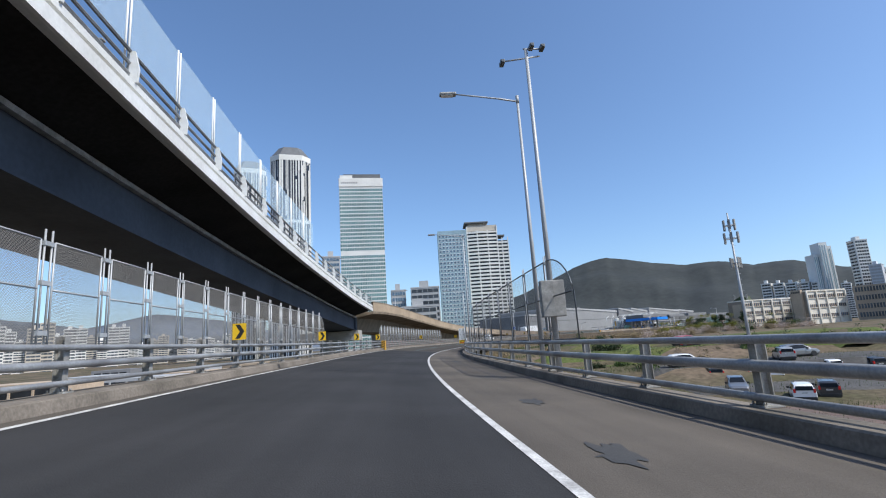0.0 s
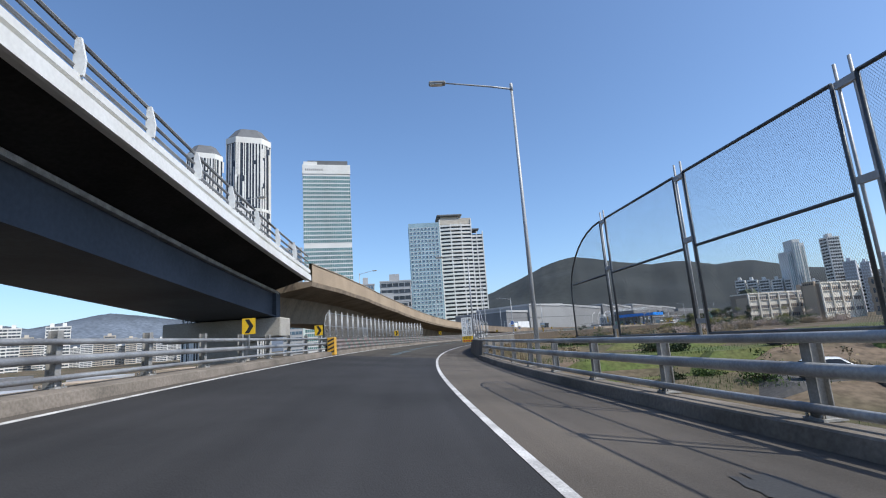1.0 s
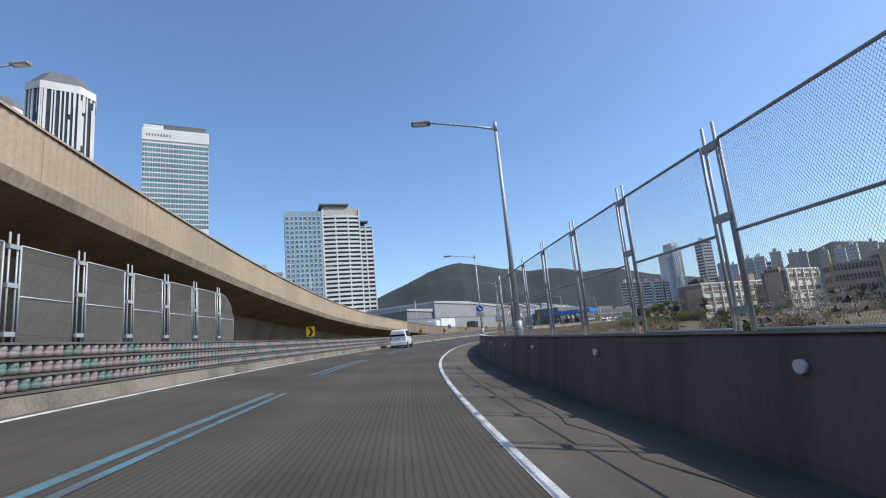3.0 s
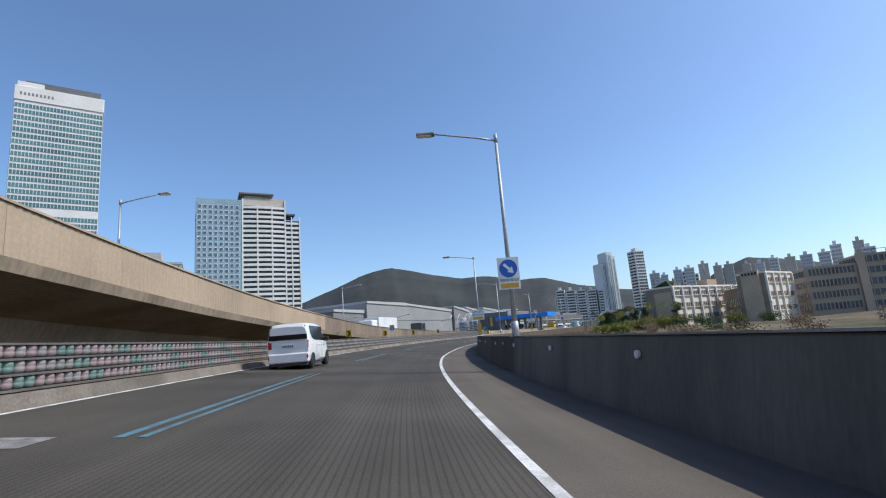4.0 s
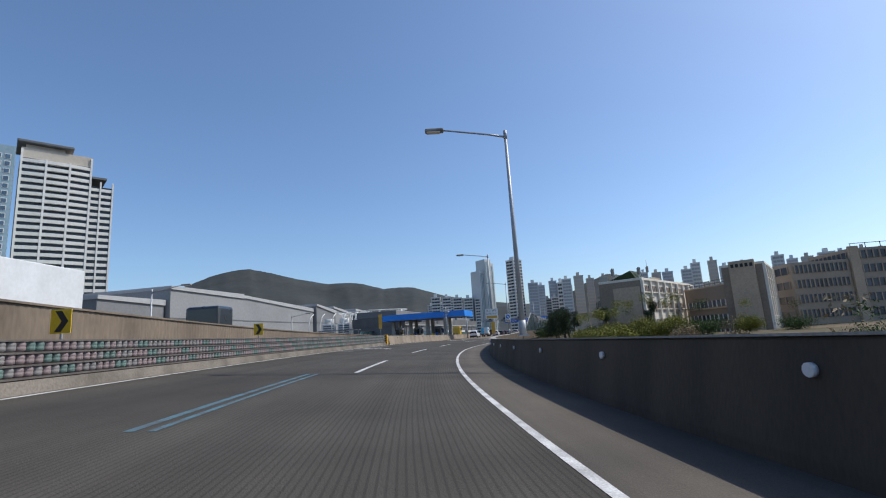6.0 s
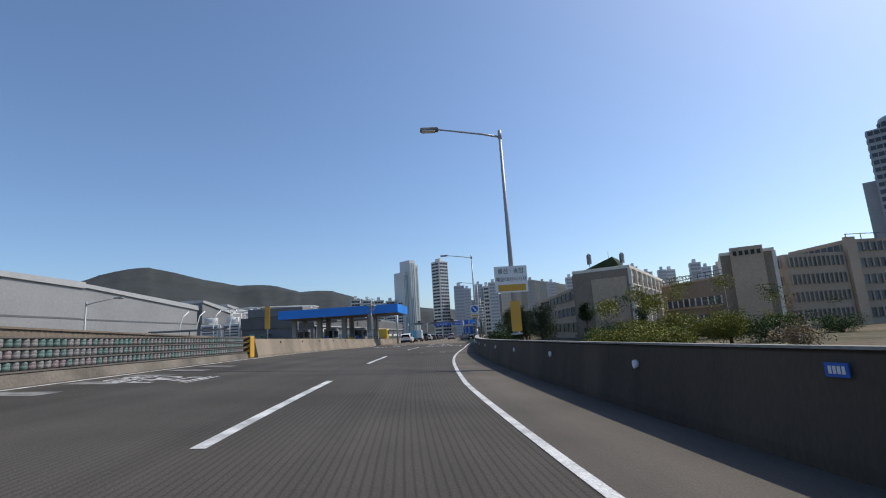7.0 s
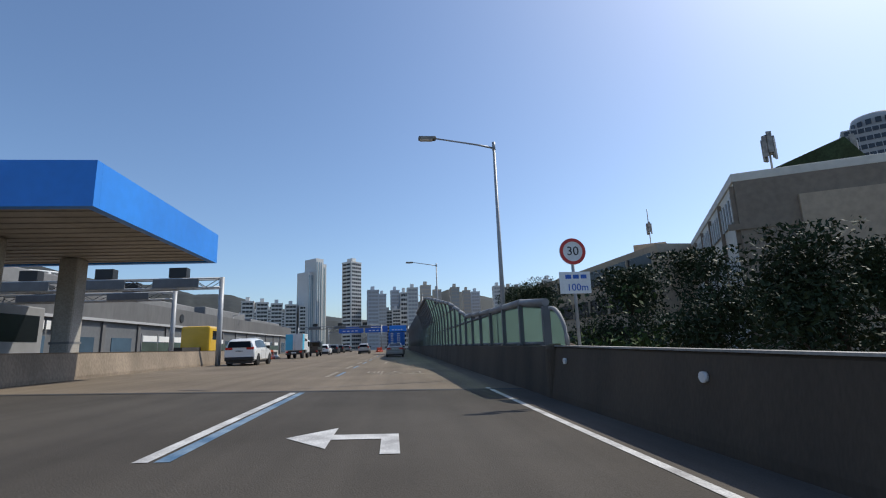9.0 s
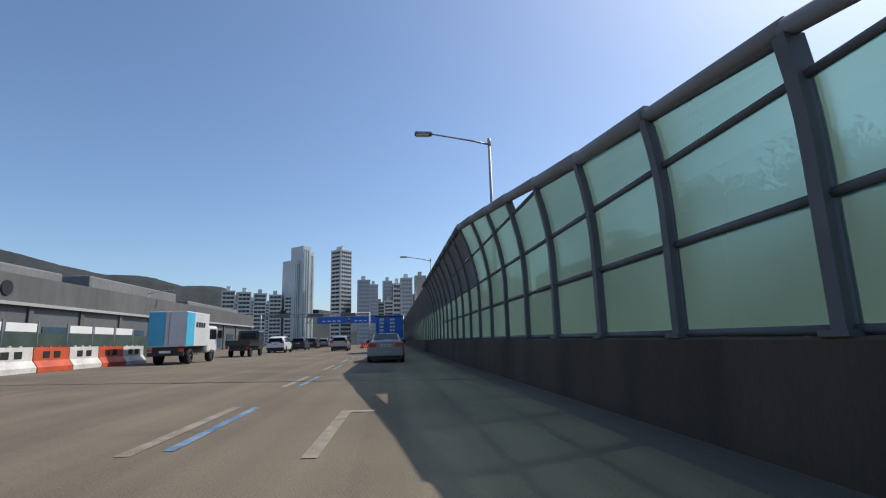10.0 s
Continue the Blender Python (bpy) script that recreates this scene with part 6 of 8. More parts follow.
    for sd in (1, -1):
        bm = bmesh.new()
        ym = max(p[0] for p in side_glass[0])
        zb = col(ym - 0.2, 5)
        box(bm, min(sd * (W / 2 - 0.05), sd * (W / 2 + 0.17)), max(sd * (W / 2 - 0.05), sd * (W / 2 + 0.17)), ym - 0.25, ym - 0.12, zb + 0.02, zb + 0.2, bev=0.03)
        part("mirror", bm, M["trim"], t)
        for y in (wheels[0] + (wheels[1] - wheels[0]) * 0.38, wheels[0] + (wheels[1] - wheels[0]) * 0.75):
            zz = col(y, 5) - 0.12
            bm = bmesh.new()
            xx = wide(y, zz)
            box(bm, min(sd * xx, sd * (xx + 0.03)), max(sd * xx, sd * (xx + 0.03)), y - 0.09, y + 0.09, zz - 0.015, zz + 0.015)
            part("door_handle", bm, PAINT[paint], t)
            bm = bmesh.new()
            tube(bm, [(sd * (wide(y - 0.35, z) + 0.004), y - 0.35, z) for z in np.linspace(0.35, zz + 0.1, 6)], 0.003, 4)
            part("door_gap", bm, M["gap"], t)
        if rails:
            bm = bmesh.new()
            y0, y1 = wheels[0] + 0.1, wheels[1] - 0.5
            tube(bm, [(sd * col(y, 3) * 0.86, y, col(y, 6) + 0.05) for y in np.linspace(y0, y1, 6)], 0.018, 6)
            part("roof_rail", bm, M["galv"], t)
    return t


# the small white van that is being overtaken
VAN = [(0, 0.70, 0.74, 0.64, 0.27, 0.93, 1.58), (0.06, 0.77, 0.79, 0.68, 0.24, 0.95, 1.68), (0.5, 0.79, 0.8, 0.69, 0.22, 0.97, 1.73), (1.7, 0.79, 0.8, 0.7, 0.22, 0.98, 1.73), (2.5, 0.79, 0.79, 0.68, 0.22, 0.98, 1.68), (2.95, 0.78, 0.78, 0.62, 0.22, 0.97, 1.42), (3.2, 0.77, 0.75, 0.66, 0.22, 0.95, 1.05), (3.5, 0.72, 0.68, 0.6, 0.25, 0.8, 0.9), (3.6, 0.62, 0.6, 0.5, 0.3, 0.7, 0.75)]
car(facing(130.2, -4.65, 0.0), "white", "small white boxy van with dark tinted windows", 3.6, 1.6, VAN, (0.55, 3.05), 0.3,
    [[(0.34, 1.6), (0.36, 1.32), (0.48, 1.14), (0.8, 1.06), (2.86, 1.01), (2.72, 1.3), (2.45, 1.6)]], ("flat", 0.73, 0.655, 1.1, 1.62, -0.02, 0.035), [(0.6, 0.765, 0.76, 1.06, 0.02), (0.69, 0.755, 0.38, 0.52, -0.035)], (0, 0.86, -0.012), (0.76, 0.24, 0.6), front_glass=(2.6, 3.14, 0.88), name="van", category="van")
# silver saloon ahead in the lane
SEDAN = [(0, 0.74, 0.78, 0.7, 0.32, 0.86, 1.02), (0.08, 0.88, 0.9, 0.74, 0.26, 0.88, 1.07), (0.75, 0.91, 0.91, 0.72, 0.22, 0.93, 1.1), (1.5, 0.91, 0.9, 0.62, 0.2, 0.94, 1.43), (2.3, 0.91, 0.9, 0.63, 0.2, 0.94, 1.46), (3.0, 0.91, 0.9, 0.62, 0.2, 0.93, 1.38), (3.8, 0.91, 0.88, 0.74, 0.2, 0.9, 0.98), (4.6, 0.86, 0.8, 0.66, 0.22, 0.72, 0.82), (4.85, 0.7, 0.66, 0.5, 0.3, 0.6, 0.66)]
car(facing(302.8, -0.23, 0.0), "silver", "silver saloon with red tail lights driving ahead", 4.85, 1.84, SEDAN, (1.0, 3.87), 0.33,
    [[(1.05, 1.14), (1.45, 1.36), (2.3, 1.4), (3.0, 1.33), (3.55, 1.02), (1.0, 0.99)]], ("slope", 0.82, 1.46, 0.88), [(0.45, 0.86, 0.78, 0.95, 0.0)], (0, 0.84, -0.012), (0.86, 0.3, 0.58), front_glass=(3.1, 3.72, 0.9))
SUV = [(0, 0.8, 0.84, 0.7, 0.35, 0.98, 1.2), (0.05, 0.9, 0.9, 0.7, 0.3, 1.0, 1.45), (0.35, 0.92, 0.91, 0.68, 0.26, 1.02, 1.66), (1.6, 0.92, 0.91, 0.7, 0.26, 1.04, 1.72), (2.6, 0.92, 0.91, 0.68, 0.26, 1.03, 1.66), (3.4, 0.92, 0.9, 0.74, 0.26, 1.0, 1.12), (4.3, 0.86, 0.82, 0.7, 0.28, 0.85, 0.95), (4.6, 0.72, 0.7, 0.55, 0.35, 0.7, 0.76)]
SUVG = [[(0.45, 1.2), (0.6, 1.52), (1.6, 1.6), (2.5, 1.55), (3.1, 1.12), (0.6, 1.08)]]


def suv(m, paint, label, tails=((0.66, 0.86, 0.9, 1.25, 0.0),), dark=True, group="traffic"):
    return car(m, paint, label, 4.6, 1.86, SUV, (0.9, 3.62), 0.36, SUVG, ("flat", 0.72, 0.64, 1.12, 1.5, -0.035, 0.045), list(tails), (0, 0.9, -0.012), (0.88, 0.3, 0.54), front_glass=(2.7, 3.3, 0.9), dark_bumper=dark, rails=True, group=group)


suv(facing(282.6, -9.75, 0), "white", "white sport utility car with a dark lower bumper", tails=((0.42, 0.86, 0.98, 1.14, 0.0),))
suv(facing(334, -5.7, 0), "silver_warm", "silver sport utility car with tall red lights")
suv(facing(331, -11.9, 0), "white", "white sport utility car in the plaza queue", tails=((0.42, 0.86, 0.98, 1.14, 0.0),))
suv(facing(345, -12.2, 0), "dark", "dark car in the plaza queue")
suv(facing(358, -12.6, 0), "dark", "dark car farther along the queue")
suv(facing(371, -12.4, 0), "silver", "grey car farther along the queue")


def box_truck(m, label, W, L, z0, z1, box_mat, cab_paint, cab_len=1.5, cab_h=1.95, cloth=False, livery=None):
    t = thing("box_truck", label, "truck", m, "traffic")
    bm = bmesh.new()
    box(bm, -W / 2, W / 2, 0, L, z0, z1, bev=0.03)
    b = part("cargo_box", bm, box_mat, t)
    if cloth:
        bm = bmesh.new()
        for k in range(9):
            x = -W / 2 + W * (k + 0.5) / 9
            tube(bm, [(x, -0.012, z0 + 0.1), (x, -0.03, (z0 + z1) / 2), (x, -0.012, z1 - 0.08)], 0.04, 6)
        part("fold", bm, box_mat, b)
        bm = bmesh.new()
        for k in range(5):
            z = z1 - 0.35 - k * 0.3
            box(bm, -W * 0.36, -W * 0.2, -0.055, -0.045, z, z + 0.18)
            box(bm, W * 0.02, W * 0.2, -0.055, -0.045, z, z + 0.16)
        part("writing", bm, M["box_white"], b)
        bm = bmesh.new()
        box(bm, -W / 2 - 0.03, W / 2 + 0.03, -0.03, L + 0.02, z1 - 0.05, z1 + 0.05)
        part("top_frame", bm, M["trim"], t)
        bm = bmesh.new()
        box(bm, -W / 2 - 0.02, W / 2 + 0.02, -0.04, L, z0 - 0.42, z0 - 0.004)
        part("drop_side", bm, M["box_white"], t, "pale drop sides with rust")
    if livery:
        bm = bmesh.new()
        box(bm, W / 2 + 0.002, W / 2 + 0.012, 0.02, L * 0.33, z0 + 0.05, z1 - 0.05)
        part("livery", bm, livery, b)
        bm = bmesh.new()
        box(bm, -W / 2 + 0.02, -0.12, -0.012, -0.002, z0 + 0.05, z1 - 0.05)
        part("livery", bm, livery, b)
        bm = bmesh.new()
        for k in range(4):
            box(bm, W / 2 + 0.002, W / 2 + 0.014, L * 0.4 + k * 0.32, L * 0.4 + k * 0.32 + 0.24, z1 - 0.75, z1 - 0.5)
        part("writing", bm, M["trim"], b)
        bm = bmesh.new()
        for x in (-0.1, 0.1):
            tube(bm, [(x, -0.02, z0 + 0.1), (x, -0.02, z1 - 0.1)], 0.015, 6)
        part("door_bar", bm, M["galv"], b)
    bm = bmesh.new()
    box(bm, -W * 0.36, W * 0.36, 0.05, L + cab_len, 0.5, z0 - (0.43 if cloth else 0.01))
    box(bm, -W / 2 + 0.05, W / 2 - 0.05, 0.0, 0.1, 0.42, 0.58)
    part("chassis", bm, M["chassis"], t)
    bm = bmesh.new()
    cw = W * 0.46
    box(bm, -cw, cw, L + 0.1, L + 0.1 + cab_len, 0.5, cab_h, bev=0.12)
    c = part("cab", bm, PAINT[cab_paint], t)
    for sd in (1, -1):
        bm = bmesh.new()
        x0, x1 = sorted((sd * (cw - 0.003), sd * (cw + 0.008)))
        box(bm, x0, x1, L + 0.35, L + cab_len - 0.15, cab_h - 0.75, cab_h - 0.2)
        part("side_window", bm, M["car_glass"], c)
        bm = bmesh.new()
        x0, x1 = sorted((sd * (cw + 0.05), sd * (cw + 0.28)))
        box(bm, x0, x1, L + cab_len - 0.05, L + cab_len + 0.05, cab_h - 0.7, cab_h - 0.25)
        part("mirror", bm, M["trim"], c)
        bm = bmesh.new()
        x0, x1 = sorted((sd * (W / 2 - 0.3), sd * (W / 2 - 0.05)))
        box(bm, x0, x1, -0.05, 0.02, 0.62, 0.76, bev=0.01)
        part("tail_light", bm, M["tail"], t)
    bm = bmesh.new()
    box(bm, -0.26, 0.26, -0.07, -0.05, 0.55, 0.67)
    part("number_plate", bm, M["plate"], t)
    for y in (0.9, L + cab_len * 0.55):
        for x in (W / 2 - 0.2, -W / 2 + 0.2):
            wheel(t, x, y, 0.36, 0.26)
    return t


box_truck(facing(320, -0.1, 0), "flatbed truck with a bright blue canvas cover", 2.3, 5.5, 1.25, 3.1, M["tarp_blue"], "blue", 1.7, 2.3, cloth=True)
box_truck(facing(303.2, -10.7, 0), "small white and cyan box truck", 1.75, 3.0, 0.85, 2.55, M["box_white"], "white", 1.5, 1.95, livery=M["box_cyan"])


def pickup(m, label):
    t = thing("pickup_truck", label, "truck", m, "traffic")
    bm = bmesh.new()
    for a in ((-0.86, -0.8, 0, 2.6, 0.85, 1.2), (0.8, 0.86, 0, 2.6, 0.85, 1.2), (-0.86, 0.86, -0.03, 0.03, 0.85, 1.2), (-0.86, 0.86, 0, 2.6, 0.78, 0.85)):
        box(bm, *a)
    part("bed", bm, PAINT["dark"], t)
    bm = bmesh.new()
    box(bm, -0.8, 0.8, 2.65, 4.3, 0.5, 1.98, bev=0.14)
    c = part("cab", bm, PAINT["dark"], t)
    bm = bmesh.new()
    box(bm, -0.6, 0.6, 2.635, 2.648, 1.35, 1.8)
    part("rear_window", bm, M["car_glass"], c)
    bm = bmesh.new()
    box(bm, -0.6, 0.6, 0.1, 4.2, 0.45, 0.78)
    part("chassis", bm, M["chassis"], t)
    for sd in (1, -1):
        bm = bmesh.new()
        a, b = sorted((sd * 0.62, sd * 0.82))
        box(bm, a, b, -0.06, -0.031, 0.6, 0.74)
        part("tail_light", bm, M["tail"], t)
    for y in (0.8, 3.6):
        for x in (0.68, -0.68):
            wheel(t, x, y, 0.32, 0.2)
    return t


pickup(facing(315.6, -11.1, 0), "dark small pickup truck with an open bed")


def lorry(m, L, label, cab):
    t = thing("lorry", label, "truck", m, "traffic")
    if L > 4:
        bm = bmesh.new()
        box(bm, -1.2, 1.2, 0, L, 1.2, 3.3, bev=0.04)
        part("trailer", bm, M["box_white"], t)
    bm = bmesh.new()
    box(bm, -0.5, 0.5, 0.1, L + 2.2, 0.7, 1.19)
    part("chassis", bm, M["chassis"], t)
    bm = bmesh.new()
    box(bm, -1.15, 1.15, L + 0.3, L + 2.2, 0.6, 2.9, bev=0.2)
    c = part("cab", bm, PAINT[cab], t)
    bm = bmesh.new()
    box(bm, 1.148, 1.16, L + 0.9, L + 1.9, 1.8, 2.5)
    part("side_window", bm, M["car_glass"], c)
    for y in (0.8, 2.0, L + 1.4) if L > 4 else (0.8, L + 1.4):
        for x in (0.95, -0.95):
            wheel(t, x, y, 0.48, 0.3)
    return t


def on_ramp(s, u):
    return facing(s, u, along(BZ, s) + 0.45 - road_z(s, u))


lorry(facing(288.5, -16.2, 0), 3.2, "yellow truck cab waiting in the toll lane", "yellow")
lorry(on_ramp(187.5, -15) @ Matrix.Rotation(math.pi, 4, "Z"), 7.2, "white box lorry on the raised road", "white")
lorry(on_ramp(202.5, -15) @ Matrix.Rotation(math.pi, 4, "Z"), 2.6, "dark tractor cab on the raised road", "dark")

# cars parked on the low ground under the bridge
for k, (x, y, a, p) in enumerate(((33, 46, 30, "white"), (36.5, 47.5, 32, "dark"), (31, 53.5, 205, "silver"), (40, 60, 20, "white"), (44, 63, 22, "silver_warm"), (37, 78, 75, "red"), (34, 62, 10, "dark"), (38.5, 61.5, 8, "white"), (43, 61, 6, "silver"), (48, 60.5, 5, "white"), (53, 60, 5, "dark"), (30, 66, 96, "white"), (46, 67, 92, "silver"))):
    z = ground_h(x, y)
    suv(pose(x, y, z + 0.05, 0, 0, -a), p, {"white": "white", "dark": "dark", "silver": "silver", "silver_warm": "beige", "red": "red"}[p] + " car parked on the low ground", group="parked cars")


# ---- green noise barrier beside the plaza ----
NTOP = [(261.4, 1.9), (263.0, 2.2), (270, 2.3), (275.5, 2.5), (281.5, 3.65), (286.5, 4.2), (291, 4.8), (297, 5.5), (420, 5.5)]


def nb_point(s, h):
    """The barrier's face: upright, then leaning over the road in an arc."""
    over = max(0.0, h - 2.6)
    return at(s, along(RIGHT, s) + 0.15 - 0.085 * over * over, h)


def noise_barrier():
    base = parapet("noise_barrier_base", 261.4, 420, line_of(RIGHT), "stained concrete foot of the noise barrier", material="wall", top=1.1, lean=0.06)
    bm = bmesh.new()
    box(bm, -0.16, 0.52, -0.1, 0.3, -0.3, 1.14, bev=0.12)
    part("end_block", bm, M["wall"], base).matrix_basis = facing(261.2, along(RIGHT, 261.2), 0)
    t = thing("noise_barrier", "noise barrier of green translucent panels in grey steel posts", "noise barrier", kind="structure")
    pitch = 2.2
    rows = (1.12, 2.25, 3.3, 4.4, 5.5)
    n = 26
    for k in range(n):
        s = 262.06 + k * pitch
        e = s + pitch
        top = along(NTOP, s)
        bm = bmesh.new()
        hs = [1.1 + (top - 1.1) * i / 7 for i in range(8)]
        ring = []
        for h in hs:
            p = nb_point(s, h)
            _, d = centre(s)
            side, fwd = Vector((d[1], -d[0], 0)), Vector((d[0], d[1], 0))
            ring.append([bm.verts.new(p + side * a + fwd * b) for a, b in ((-0.1, -0.07), (0.1, -0.07), (0.1, 0.07), (-0.1, 0.07))])
        for a, b in zip(ring, ring[1:]):
            for j in range(4):
                bm.faces.new((a[j], a[(j + 1) % 4], b[(j + 1) % 4], b[j]))
        bm.faces.new(ring[-1])
        bm.faces.new(ring[0][::-1])
        m0 = facing(s, along(RIGHT, s) + 0.15, 1.1)
        box(bm, -0.16, 0.16, -0.14, 0.14, 0.0, 0.05, m0)
        part("post", bm, M["darkgrey"], t)
        for lo, hi in zip(rows, rows[1:]):
            h0, h1 = along(NTOP, s), along(NTOP, e)
            if min(h0, h1) < lo + 0.15:
                continue
            a1, b1 = min(hi, h0), min(hi, h1)
            bm = bmesh.new()
            steps = 3
            grid = []
            for i in range(steps + 1):
                f = i / steps
                grid.append((nb_point(s + 0.09, lo + 0.05 + (a1 - 0.03 - lo - 0.05) * f), nb_point(e - 0.09, lo + 0.05 + (b1 - 0.03 - lo - 0.05) * f)))
            vs = [(bm.verts.new(p), bm.verts.new(q)) for p, q in grid]
            for x, y in zip(vs, vs[1:]):
                bm.faces.new((x[0], x[1], y[1], y[0]))
            hood = lo > 3.2 and s > 296
            part("panel", bm, M["darkgrey"] if hood else M["noise_glass"], t, "dark louvred hood panel" if hood else "")
            bm = bmesh.new()
            tube(bm, [nb_point(s + 0.07, a1), nb_point(e - 0.07, b1)], 0.045, 6)
            part("rail", bm, M["darkgrey"], t)
        bm = bmesh.new()
        tube(bm, [nb_point(s + 0.07, 1.15), nb_point(e - 0.07, 1.15)], 0.05, 6)
        part("rail", bm, M["darkgrey"], t)
        bm = bmesh.new()
        tube(bm, [nb_point(s - 0.02, along(NTOP, s) + 0.09), nb_point(e + 0.02, along(NTOP, e) + 0.08)], 0.095 if s < 282 else 0.13, 10)
        part("top_roll", bm, M["lightgrey"] if s < 296 else M["darkgrey"], t, "round absorber along the top")
    # the long far run
    bm = bmesh.new()
    sweep(bm, 262.06 + n * pitch, 420, 4, lambda s: [nb_point(s, h) for h in (1.1, 2.25, 3.3)], closed=False, caps=False)
    part("far_panels", bm, M["noise_glass"], t)
    bm = bmesh.new()
    sweep(bm, 262.06 + n * pitch, 420, 4, lambda s: [nb_point(s, h) for h in (3.3, 4.4, 5.5)], closed=False, caps=False)
    part("far_hood", bm, M["darkgrey"], t)
    for k in range(40):
        s = 262.06 + (n + k) * pitch
        bm = bmesh.new()
        tube(bm, [nb_point(s, h) for h in (1.1, 2.3, 3.4, 4.4, 5.5)], 0.09, 5)
        part("post", bm, M["darkgrey"], t)
    # rounded first pane
    bm = bmesh.new()
    pts = [nb_point(261.75 - 1.0 * math.sin(a), 1.1 + 0.85 * math.cos(a)) for a in np.linspace(0, math.pi / 2, 8)]
    c = bm.verts.new(nb_point(261.75, 1.12))
    vs = [bm.verts.new(p) for p in pts]
    for a, b in zip(vs, vs[1:]):
        bm.faces.new((c, a, b))
    part("end_pane", bm, M["noise_glass"], t)
    bm = bmesh.new()
    tube(bm, pts, 0.05, 6)
    part("end_rail", bm, M["lightgrey"], t)
    return t


noise_barrier()


# ---- toll plaza ----
def toll_canopy():
    m = facing(263, 0, 0)
    m.translation.z = 0
    t = thing("toll_canopy", "wide toll canopy with a bright blue fascia on grey columns", "toll gate", m)
    x0, x1, y0, y1, z0, z1 = -24.6, -7.3, 0.0, 8.4, 4.75, 5.95
    for a in ((x0, x1, y0, y0 + 0.25), (x0, x1, y1 - 0.25, y1), (x0, x0 + 0.25, y0 + 0.253, y1 - 0.253), (x1 - 0.25, x1, y0 + 0.253, y1 - 0.253)):
        b2 = bmesh.new()
        box(b2, *a, z0, z1)
        part("fascia", b2, M["canopy_blue"], t, "bright blue metal fascia")
    bm = bmesh.new()
    box(bm, x0 + 0.26, x1 - 0.26, y0 + 0.26, y1 - 0.26, z0 + 0.06, z0 + 0.16)
    sf = part("soffit", bm, M["canopy_under"], t, "beige slatted underside")
    slat = box_mesh("slat", M["canopy_under"], x0 + 0.3, x1 - 0.3, 0, 0.05, z0 + 0.03, z0 + 0.058)
    for k in range(13):
        share("slat", slat, sf, Matrix.Translation((0, y0 + 0.6 + k * 0.6, 0)))
    bm = bmesh.new()
    box(bm, x0 + 0.26, x1 - 0.26, y0 + 0.26, y1 - 0.26, z1 - 0.35, z1 - 0.2)
    part("roof", bm, M["grey"], t)
    for x in (-12.1, -15.9, -19.6, -23.4):
        for y in (3.2, 7.2):
            bm = bmesh.new()
            box(bm, x - 0.34, x + 0.34, y - 0.34, y + 0.34, -0.3, z0 + 0.05, bev=0.08)
            part("column", bm, M["concrete"], t)
            bm = bmesh.new()
            box(bm, x - 0.352, x + 0.352, y - 0.352, y + 0.352, 1.6, 1.68)
            part("band", bm, M["grey"], t)
    return t


toll_canopy()


def toll_island(s, u, label):
    t = thing("toll_island", label, "toll island", facing(s, u), group="toll islands")
    bm = bmesh.new()
    box(bm, -0.9, 0.9, 0, 14, 0, 0.25, bev=0.06)
    part("kerb", bm, M["concrete"], t)
    for k in range(7):
        bm = bmesh.new()
        box(bm, 0.902, 0.915, 0.2 + k * 0.6, 0.5 + k * 0.6, 0.03, 0.22)
        part("stripe", bm, M["black"] if k % 2 else M["yellow"], t)
    bm = bmesh.new()
    box(bm, -0.75, 0.75, 5, 7.6, 0.25, 2.65, bev=0.06)
    b = part("booth", bm, M["lightgrey"], t, "grey toll booth with dark windows")
    bm = bmesh.new()
    box(bm, 0.748, 0.765, 5.3, 7.3, 1.3, 2.3)
    box(bm, -0.5, 0.5, 4.985, 5.002, 1.3, 2.3)
    part("window", bm, M["car_glass"], b)
    for y in (0.5, 1.6, 2.7):
        bm = bmesh.new()
        tube(bm, [(0, y, 0.25), (0, y, 1.35)], 0.12, 10)
        part("bollard", bm, M["yellow"], t, "yellow bollard")
    bm = bmesh.new()
    box(bm, -0.35, 0.35, 3.4, 4.0, 0.25, 1.5, bev=0.03)
    part("machine", bm, M["signblue"], t, "blue ticket machine")
    return t


for u in (-14.6, -19.2, -23.8):
    toll_island(264, u, "toll island with a booth, a blue machine and yellow bollards")


